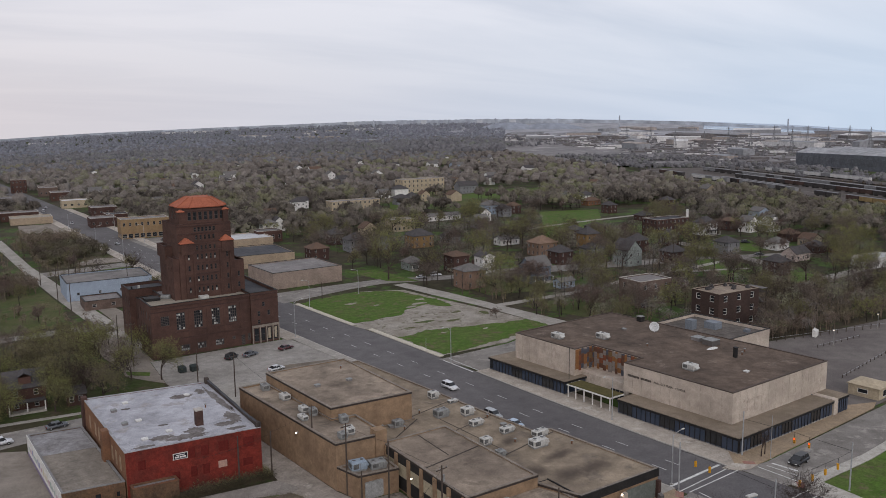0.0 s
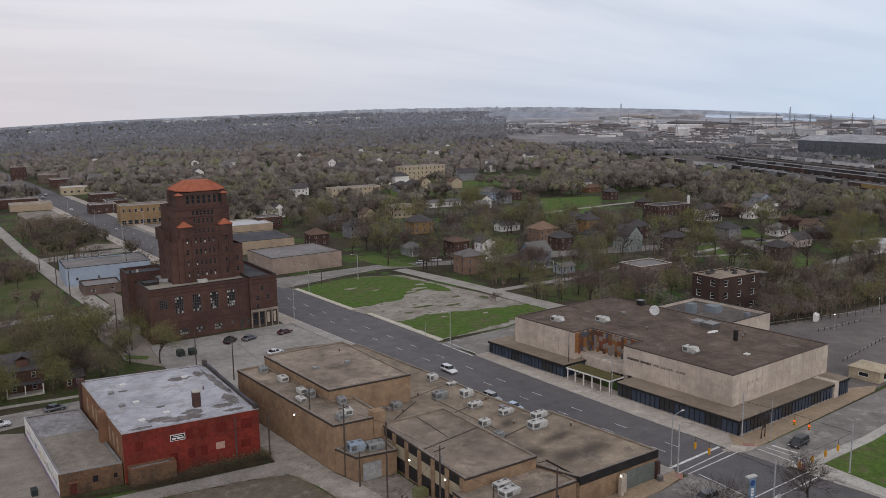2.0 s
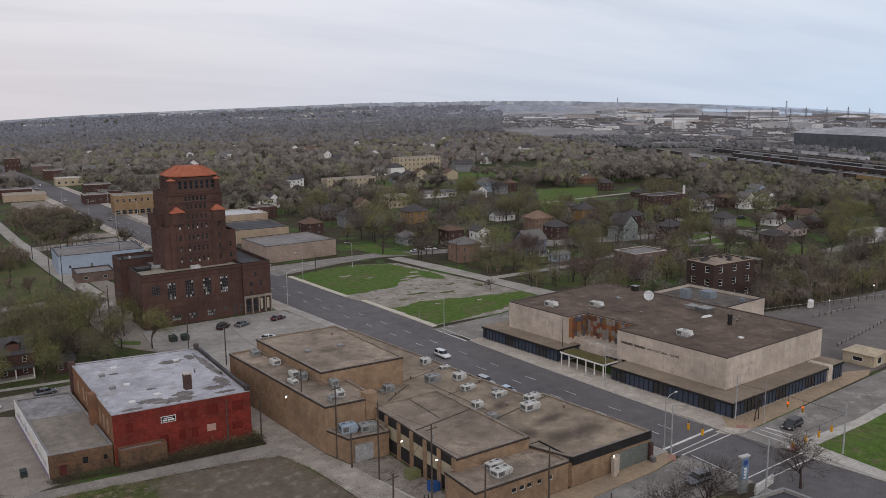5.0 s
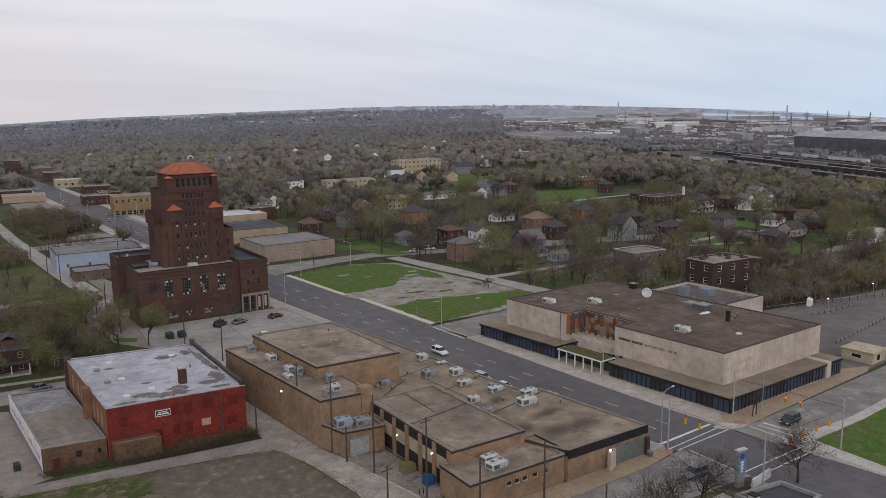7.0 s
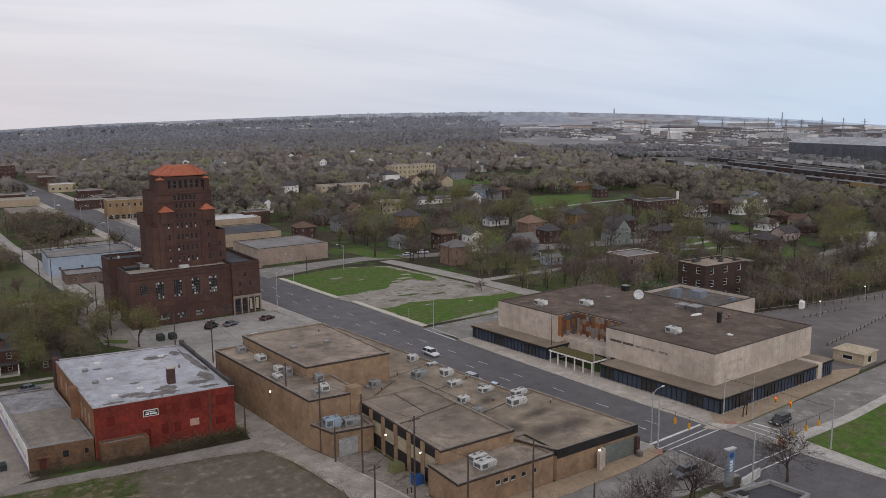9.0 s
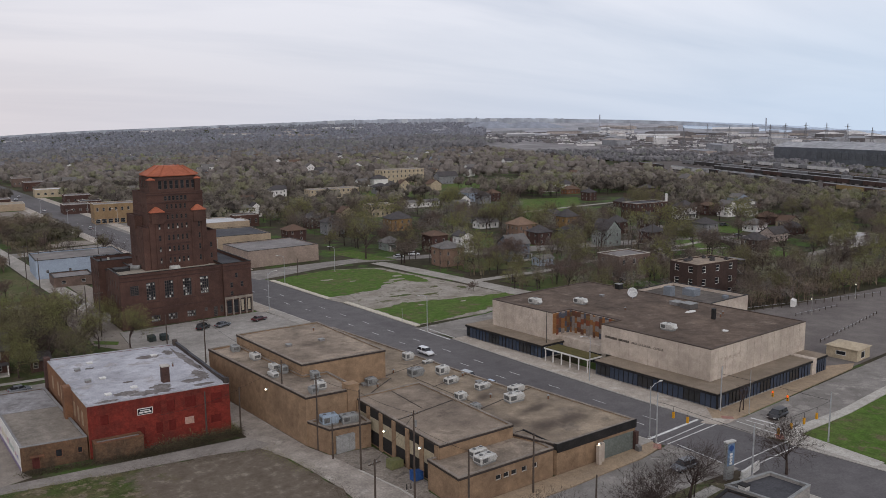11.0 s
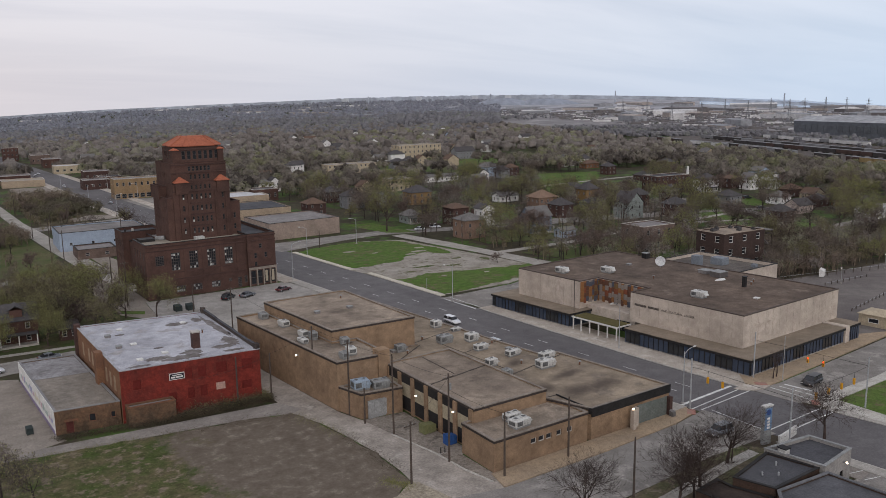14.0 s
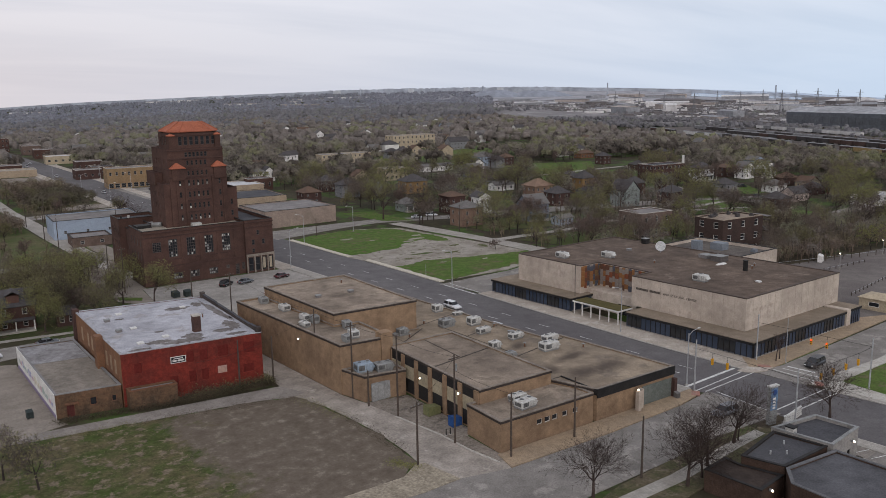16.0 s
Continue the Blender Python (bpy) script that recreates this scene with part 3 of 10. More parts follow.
flat("road", [(-60, 386), (34, 383), (52, 388), (93, 395), (93, 407), (50, 400), (34, 395), (-60, 398)], ASPHALT_OLD, "pale side street", "road", z1=0.014)
flat("lawn", [(-30, 286), (43, 288), (47, 320), (45, 372), (33, 378), (-30, 380)], ROUGH_GRASS, "rough green vacant lot", "lawn", z1=0.01)
PALE_LOT = mat("pale_lot_concrete", (0.24, 0.21, 0.18), (0.165, 0.142, 0.12), 0.95, 4.0, 0.1, 0.9, 0.2, world_space=True)
SCRUB_GROUND = mat("scrubby_lot_ground", (0.078, 0.072, 0.036), (0.118, 0.098, 0.070), 0.95, 2.0, 0.06, 1.0, 0.5, third=(0.060, 0.078, 0.028), world_space=True, mottle=0.3)
flat("lawn", [(55, 408), (88, 409), (90, 530), (56, 532)], SCRUB_GROUND, "scrubby brown-green vacant lot", "lawn", z1=0.01, worn=0.4)
flat("lot", [(70, 409.5), (88.4, 409.5), (89.6, 424), (80, 428), (70, 420)], PALE_LOT, "trodden tan dirt at the edge of the vacant lot", "ground", z1=0.03, worn=0.5)
flat("lot", [(60, 533), (92, 531), (93, 604), (86, 600), (66, 601)], PALE_LOT, "pale broken concrete lot beside the avenue", "ground", z1=0.02, worn=0.3)
flat("lot", [(44.5, 240), (46.0, 226), (45.5, 216), (52.6, 206), (54.3, 227.3), (55.5, 228), (55.5, 268), (50, 274), (45.5, 262)], PALE_LOT, "pale trodden dirt and broken concrete beside the tower", "ground", z1=0.016)
flat("lawn", [(46.4, 222.4), (46.2, 218.6), (50.8, 214.6), (51.8, 217.6)], GRASS, "small green island of grass", "lawn", z1=0.05)
flat("lot", [(56, 268), (64, 268), (63, 300), (60, 324), (56, 322), (57, 290)], PALE_LOT, "pale trodden dirt behind the tower", "ground", z1=0.03)
flat("car_park", [(111.5, 424), (142, 428), (141, 486.5), (109.5, 486.5)], ASPHALT_OLD, "pale worn car park of the shop block", "car park", z1=0.02)
# near corner: alley, lane, vacant lot
flat("lot", [(-40, 137), (9, 137), (18.8, 139.8), (17.6, 142.8), (16.5, 178), (10, 181.5), (-40, 181.5)], PALE_LOT, "pale stained concrete yard", "ground", z1=0.025)
flat("lane", [(-60, 158), (-60, 150.2), (9.8, 136.2), (28.6, 133.3), (47, 130.4), (53.3, 128.2), (55.6, 129.1), (53.4, 134.6), (34.1, 136.6), (15.7, 138.6)], mat("lane_concrete", (0.245, 0.222, 0.20), (0.17, 0.15, 0.134), 0.9, 4.0, 0.2, 0.8, 0.15, world_space=True), "pale concrete alley", "road", z1=0.02)
flat("lane", [(55.6, 121), (53.4, 127.9), (53.5, 138), (53.2, 178), (57.0, 178), (57.5, 165), (60.3, 124), (61.8, 118.2), (69.4, 117), (69.4, 97.6), (67.5, 97), (67.4, 89), (65.9, 84.6), (58, 86.5), (56.2, 92), (57, 98), (57.2, 106), (56.4, 114.4)], mat("lane_asphalt", (0.325, 0.288, 0.252), (0.215, 0.19, 0.166), 0.95, 3.0, 0.08, 1.0, 0.2, third=(0.37, 0.335, 0.295), edge3=0.58, world_space=True, mottle=0.26), "pale patched asphalt lane", "road", z1=0.012)


def lot_material():
    """Weedy grass that gives way to bare dirt towards the lane, in ragged patches."""
    m = mat("weedy_lot", (0.048, 0.066, 0.018), (0.105, 0.086, 0.048), 0.95, 2.5, 0.15, 1.0, 0.5, third=(0.155, 0.124, 0.088), edge3=0.53, world_space=True, mottle=0.35)
    nt = m.node_tree
    add, link = nt.nodes.new, nt.links.new
    bsdf = nt.nodes["Principled BSDF"]
    grass = bsdf.inputs["Base Color"].links[0].from_socket
    where = add("ShaderNodeNewGeometry")
    split = add("ShaderNodeSeparateXYZ")
    link(where.outputs["Position"], split.inputs[0])
    ragged = add("ShaderNodeTexNoise")
    ragged.inputs["Scale"].default_value = 0.13
    ragged.inputs["Detail"].default_value = 8.0
    ragged.inputs["Roughness"].default_value = 0.7
    link(where.outputs["Position"], ragged.inputs["Vector"])
    slope = add("ShaderNodeMapRange")
    slope.inputs["From Min"].default_value = 20.0
    slope.inputs["From Max"].default_value = 44.0
    slope.inputs["To Min"].default_value = -0.32
    slope.inputs["To Max"].default_value = 0.30
    link(split.outputs["X"], slope.inputs["Value"])
    total = add("ShaderNodeMath")
    link(ragged.outputs["Fac"], total.inputs[0])
    link(slope.outputs["Result"], total.inputs[1])
    edge = add("ShaderNodeMapRange")
    edge.inputs["From Min"].default_value = 0.44
    edge.inputs["From Max"].default_value = 0.56
    link(total.outputs[0], edge.inputs["Value"])
    spots = add("ShaderNodeTexNoise")
    spots.inputs["Scale"].default_value = 0.42
    spots.inputs["Detail"].default_value = 10.0
    spots.inputs["Roughness"].default_value = 0.74
    link(where.outputs["Position"], spots.inputs["Vector"])
    dirt = add("ShaderNodeValToRGB")
    for k, (at, c) in enumerate(((0.35, (0.092, 0.073, 0.056, 1)), (0.55, (0.136, 0.111, 0.087, 1)))):
        dirt.color_ramp.elements[k].position = at
        dirt.color_ramp.elements[k].color = c
    pale = dirt.color_ramp.elements.new(0.68)
    pale.color = (0.232, 0.200, 0.163, 1)
    link(spots.outputs["Fac"], dirt.inputs["Fac"])
    both = add("ShaderNodeMix")
    both.data_type = "RGBA"
    link(edge.outputs["Result"], both.inputs["Factor"])
    link(grass, both.inputs[6])
    link(dirt.outputs["Color"], both.inputs[7])
    link(both.outputs[2], bsdf.inputs["Base Color"])
    return m


flat("vacant_lot", [(-60, 150), (9.8, 136.0), (28.6, 133.1), (47, 130.2), (53.2, 128.0), (55.4, 121), (56.2, 114.4), (57, 106), (56.8, 98), (55.9, 93.6), (52.4, 91.2), (43, 91.2), (-60, 84)], lot_material(), "vacant lot of weedy grass and bare dirt", "ground", z1=0.03, worn=0.4)
flat("kerb", [(43, 91.3), (52.4, 91.3), (55.9, 93.7), (57.1, 93.0), (58.3, 86.3), (52, 86.0), (43, 86.8)], mat("broken_slab", (0.30, 0.26, 0.20), (0.2, 0.17, 0.13), 0.95, 2.5, 0.5, 0.9, 0.4, world_space=True), "broken tan concrete slabs at the lot's corner", "kerb", z1=0.09)
flat("lawn", [(74, 71.9), (97, 73.6), (104.5, 73.4), (108, 68), (97, 66), (72, 64), (66, 70)], mat("littered_verge", (0.105, 0.086, 0.058), (0.058, 0.068, 0.026), 0.95, 3.0, 0.2, 1.0, 0.4, third=(0.14, 0.115, 0.085), world_space=True, mottle=0.3), "grass verge littered with dead leaves beside the bank", "lawn", z1=0.10)
flat("pavement", [(66, 69.6), (82, 69.8), (97, 71.4), (104, 71.8), (104, 70), (97, 69.4), (82, 67.6), (66, 67.4)], CONCRETE, "concrete footpath through the verge", "pavement", z1=0.125)
flat("car_park", [(97, 56), (108, 57), (112.6, 58), (116, 40), (120, 10), (97, 10)], ASPHALT_OLD, "bank drive-through yard", "car park", z1=0.02)
# fields and streets among the far houses
flat("lawn", [(295, 234), (287, 205), (298, 181), (319, 188), (316, 217), (333, 254), (322, 250)], GRASS, "green open field between streets", "lawn", z1=0.01)
flat("lawn", [(345, 264), (350, 240), (360, 238), (383, 266), (360, 272)], GRASS, "green open field between houses", "lawn", z1=0.01)
flat("lawn", [(163, 318), (167, 287), (178, 279), (176, 314)], GRASS, "green lawn below bare trees", "lawn", z1=0.01)
flat("lawn", [(214, 270), (224, 272), (248, 303), (238, 309)], GRASS, "green strip beside a street", "lawn", z1=0.01)
flat("lawn", [(308, 523), (336, 510), (392, 582), (354, 601)], GRASS, "green open field", "lawn", z1=0.01)
flat("lawn", [(394, 565), (458, 521), (523, 594), (475, 622)], GRASS, "green open field", "lawn", z1=0.01)
flat("lawn", [(372, 655), (430, 645), (500, 630), (374, 466), (338, 495), (326, 553)], ROUGH_GRASS, "wide green open field", "lawn", z1=0.006, worn=0.5)
flat("lawn", [(386, 442), (430, 427), (345, 336), (304, 343)], GRASS, "green open field between streets", "lawn", z1=0.006, worn=0.5)
flat("lawn", [(338, 371), (354, 365), (391, 401), (370, 409)], GRASS, "green open field", "lawn", z1=0.01)
flat("lawn", [(184, 240), (214, 232), (228, 232), (225, 250), (200, 266), (186, 262)], ROUGH_GRASS, "rough green ground between houses", "lawn", z1=0.01)
flat("lawn", [(182, 218), (225, 218), (255, 224), (262, 210), (236, 186), (190, 188)], ROUGH_GRASS, "rough green ground between trees", "lawn", z1=0.01)
flat("road", [(213, 276), (285, 252), (330, 234), (372, 216), (374, 221), (330, 241), (286, 259), (216, 282)], ASPHALT_OLD, "pale residential street", "road", z1=0.03)
flat("road", [(318, 372), (341, 377), (395, 380.5), (430, 381), (430, 385), (395, 384.5), (341, 381), (318, 376)], CONCRETE, "pale residential street", "road", z1=0.03)
flat("road", [(278, 172), (318, 178), (352, 180), (352, 186), (318, 184), (279, 178)], CONCRETE, "pale residential street", "road", z1=0.03)
flat("road", [(283, 223.5), (309, 212.5), (310, 215), (284, 226.5)], CONCRETE, "pale concrete path across the field", "road", z1=0.04)
flat("road", [(342, 283), (330, 237), (316, 200), (322, 200), (337, 237), (349, 283)], ASPHALT_OLD, "pale residential street", "road", z1=0.035)


def build_markings():
    made = bmesh.new()
    box(made, -0.07, 0.07, -1.6, 1.6, -0.012, 0)
    dash = mesh_of("lane_dash", made, PAINT)
    n = 0
    for share in (0.35, 0.585):
        for i in range(34):
            y = 96.9 + 12.3 * i
            slope = (kerb_l(y + 3) - kerb_l(y - 3)) / 6
            ob = new("lane_dash", dash)
            ob.matrix_world = pose(kerb_l(y) + (kerb_r(y) - kerb_l(y)) * share, y, 0.012, rz=-math.degrees(math.atan(slope)))
            tagged(ob, "faded white lane dash", "road marking", "lane dashes", "structure")
    for p, q, w in (((110.2, 90.1), (125.8, 90.9), 0.55), ((110.3, 87.8), (126.4, 89.0), 0.22), ((111.6, 86.6), (129, 87.4), 0.22),
                    ((134.5, 85.4), (135.3, 80.4), 0.5), ((132.8, 85.4), (133.6, 77.8), 0.2), ((130.9, 86.0), (131.2, 77.6), 0.2),
                    ((112.2, 74.4), (131.0, 74.8), 0.25), ((112.4, 72.2), (131.0, 72.6), 0.25), ((113.0, 85.5), (112.6, 74.8), 0.2),
                    ((121.8, 180.0), (122.2, 166.0), 0.35), ((124.0, 180.0), (124.2, 166.0), 0.2)):
        p, q = Vector(p), Vector(q)
        d = (q - p).normalized() * 1.0
        s = Vector((-d.y, d.x)) * w / 2
        bm = bmesh.new()
        prism(bm, [tuple(p - s), tuple(q - s), tuple(q + s), tuple(p + s)], -0.05, 0.022)
        solo("crossing_line", bm, PAINT, "white painted crossing line", "road marking", "crossing lines", "structure")


build_markings()


def along_rails(l, s):
    """A point l metres along the main track and s metres beyond it."""
    return (582 + 0.424 * l + 0.905 * s, 293 + 0.905 * l - 0.424 * s)


BALLAST = mat("rail_ballast", (0.115, 0.10, 0.092), (0.075, 0.064, 0.058), 0.95, 0.5, 0.02, 1.0, 0.1, third=(0.145, 0.13, 0.12), world_space=True)
flat("rail_yard", [along_rails(*p) for p in ((-140, -18), (420, -10), (420, 12), (-140, 13))], BALLAST, "grey-brown ballast of a raised railway", "ground", z1=2.4)
flat("rail_yard", [along_rails(*p) for p in ((-140, 14), (480, 14), (480, 117), (-140, 112))], BALLAST, "dark cindery ground of the railway sidings", "ground", z1=1.6)
flat("rail_yard", [along_rails(*p) for p in ((60, 118), (480, 122), (480, 142), (60, 140))], BALLAST, "grey-brown ballast of a raised railway", "ground", z1=2.4)

# concrete kerb between the lane and the yard of the brick block
flat("kerb", [(62.6, 110.0), (64.3, 99.8), (64.6, 92.5), (65.6, 86.9), (65.9, 86.95), (64.95, 92.6), (64.6, 99.9), (62.9, 110.05)], KERB, "low concrete kerb along the lane", "kerb", z1=0.12)
flat("pavement", [(61.8, 117.9), (62.95, 110.1), (64.65, 99.9), (65.0, 92.6), (65.95, 87.0), (67.5, 87.0), (67.5, 97.3), (69.4, 97.5), (69.5, 116.9)], mat("yard_concrete", (0.24, 0.21, 0.18), (0.165, 0.142, 0.12), 0.95, 3.0, 0.15, 0.9, 0.2, third=(0.13, 0.112, 0.096), world_space=True, mottle=0.25), "stained concrete yard below the panelled wall", "pavement", z1=0.06)
# red painted ramps at the crossing corners
RAMP = mat("worn_red_ramp", (0.33, 0.15, 0.12), (0.25, 0.17, 0.14), 0.9, 5.0, 0.4, 0.9, 0.1, world_space=True)
for x, y, turn in ((109.3, 86.9, 40), (130.2, 76.6, 220), (130.9, 88.0, 140)):
    bm = bmesh.new()
    box(bm, -1.1, 1.1, -0.7, 0.7, -0.1, 0.035)
    ob = solo("kerb_ramp", bm, RAMP, "worn red-painted ramp at the crossing", "ramp", kind="structure", place=(x, y, 0.135))
    ob.rotation_euler = (0, 0, radians(turn))
flat("car_park", [(106.9, 64.5), (112.2, 65.5), (112.8, 57), (108, 56.5)], mat("pale_forecourt", (0.24, 0.215, 0.19), (0.17, 0.15, 0.135), 0.9, 4.0, 0.15, 0.9, 0.1, world_space=True), "pale forecourt beside the bank", "car park", z1=0.03)
for i in range(4):
    bm = bmesh.new()
    box(bm, -0.06, 0.06, -2.4, 2.4, -0.02, 0.0)
    ob = solo("stall_line", bm, PAINT, "white parking stall line", "road marking", "stall lines", "structure", place=(109.6 + 0.35 * i, 63.0 - 2.5 * i, 0.045))
    ob.rotation_euler = (0, 0, radians(75))

# ---- the large buildings ----
def wing(parent, pts, z0, z1, wall_mat, roof_mat, parapet=0.35, coping=None, holes=None, thick=0.35, depth=0.25, frame_mat=None, pane_mat=None, bars=(2, 2), drip=None):
    """A flat-roofed wing: its outer walls with openings, a roof deck sunk behind a parapet, and a coping round the top. pts run counter-clockwise."""
    holes = holes or {}
    bm = bmesh.new()
    n = len(pts)
    for i in range(n):
        p, q = pts[i], pts[(i + 1) % n]
        wall_face(bm, p, q, z0, z1, holes.get(i, []), depth)
    c = Vector((sum(p[0] for p in pts) / n, sum(p[1] for p in pts) / n))

    def inset(d):
        out = []
        for i in range(n):
            a, b, e = (Vector(pts[(i + k) % n]) for k in (-1, 0, 1))
            d0, d1 = (b - a).normalized(), (e - b).normalized()
            n0, n1 = Vector((-d0.y, d0.x)), Vector((-d1.y, d1.x))
            m = (n0 + n1)
            m = m / max(0.3, m.dot(n0))
            out.append(b + m * d)
        return out

    inner = inset(thick)
    deck = z1 - parapet
    for i in range(n):
        j = (i + 1) % n
        bm.faces.new([bm.verts.new(w) for w in ((*inner[i], z1), (*inner[j], z1), (*inner[j], deck - 0.1), (*inner[i], deck - 0.1))])
        bm.faces.new([bm.verts.new(w) for w in ((*pts[i], z1), (*pts[j], z1), (*inner[j], z1), (*inner[i], z1))])
    part("wall", bm, wall_mat, parent)
    bm = bmesh.new()
    prism(bm, [tuple(w) for w in inner], deck - 0.25, deck)
    part("roof", bm, roof_mat, parent)
    if coping:
        a, b = inset(-0.06), inset(thick + 0.05)
        for i in range(n):
            bm = bmesh.new()
            j = (i + 1) % n
            v = [bm.verts.new(w) for z in (z1 + 0.002, z1 + 0.14) for w in ((*a[i], z), (*a[j], z), (*b[j], z), (*b[i], z))]
            for f in ((3, 2, 1, 0), (4, 5, 6, 7), (0, 1, 5, 4), (2, 3, 7, 6)):
                bm.faces.new([v[k] for k in f])
            part("coping", bm, coping, parent)
    if drip:
        a, b = inset(-0.09), inset(-0.004)
        for i in range(n):
            bm = bmesh.new()
            j = (i + 1) % n
            v = [bm.verts.new(w) for z in (z1 - 0.34, z1 - 0.004) for w in ((*a[i], z), (*a[j], z), (*b[j], z), (*b[i], z))]
            for f in ((3, 2, 1, 0), (4, 5, 6, 7), (0, 1, 5, 4), (2, 3, 7, 6)):
                bm.faces.new([v[k] for k in f])
            part("drip_edge", bm, drip, parent, "dark metal drip edge")
    if pane_mat:
        for i, hs in holes.items():
            for h in hs:
                window(parent, pts[i], pts[(i + 1) % n], h, None, frame_mat or WHITE_TRIM, pane_mat, depth, bars)


def loc(fr, *pts):
    """Ground points of a frame as flat world offsets from its corner."""
    return [tuple((fr.m @ Vector((a, b, 0))).xy) for a, b in pts]


TILE_COLOURS = [mat("tile_ochre", (0.235, 0.112, 0.048), rough=0.5, stain=1.5), mat("tile_rust", (0.19, 0.066, 0.036), rough=0.5, stain=1.5),
                mat("tile_slate", (0.075, 0.08, 0.10), rough=0.5, stain=1.5), mat("tile_grey", (0.22, 0.19, 0.17), rough=0.5, stain=1.5),
                mat("tile_olive", (0.165, 0.105, 0.050), rough=0.5, stain=1.5), mat("tile_brown", (0.12, 0.06, 0.04), rough=0.5, stain=1.5)]
GREEN_ROOF = mat("mossy_canopy_roof", (0.105, 0.088, 0.038), (0.075, 0.07, 0.03), 0.95, 4.0, 0.3, 0.8, 0.2)
PODIUM_ROOF = mat("podium_gravel_roof", (0.235, 0.19, 0.145), (0.18, 0.145, 0.11), 0.95, 5.0, 0.1, 0.9, 0.2)
LETTER = mat("dark_bronze_letters", (0.10, 0.085, 0.075), rough=0.6, bump=0.0)


def lettering(parent, words, place, size, m, material=LETTER, depth=0.04, name="lettering", label=""):
    """Raised letters: words drawn in the built-in font, standing on a wall. m turns text axes to the wall."""
    curve = bpy.data.curves.new(name, "FONT")
    curve.body, curve.size, curve.extrude = words, size, depth
    tmp = bpy.data.objects.new(name, curve)
    me = bpy.data.meshes.new_from_object(tmp)
    bpy.data.objects.remove(tmp)
    me.transform(m)
    me.materials.clear()
    me.materials.append(material)
    ob = new(name, me)
    ob.location = place
    ob.parent = parent
    return tagged(ob, label)


def face_matrix(fr, side):
    """Text axes on a wall: 'front' faces the avenue (-a), 'end' faces -b."""
    if side == "front":
        x, nrm = fr.m @ Vector((0, -1, 0)), fr.m @ Vector((-1, 0, 0))
    else:
        x, nrm = fr.m @ Vector((1, 0, 0)), fr.m @ Vector((0, -1, 0))
    return Matrix(((x.x, 0, nrm.x, 0), (x.y, 0, nrm.y, 0), (0, 1, 0, 0), (0, 0, 0, 1)))


LIB = Frame((132.3, 91.3), (173.9, 92.6), (126.7, 165.5))


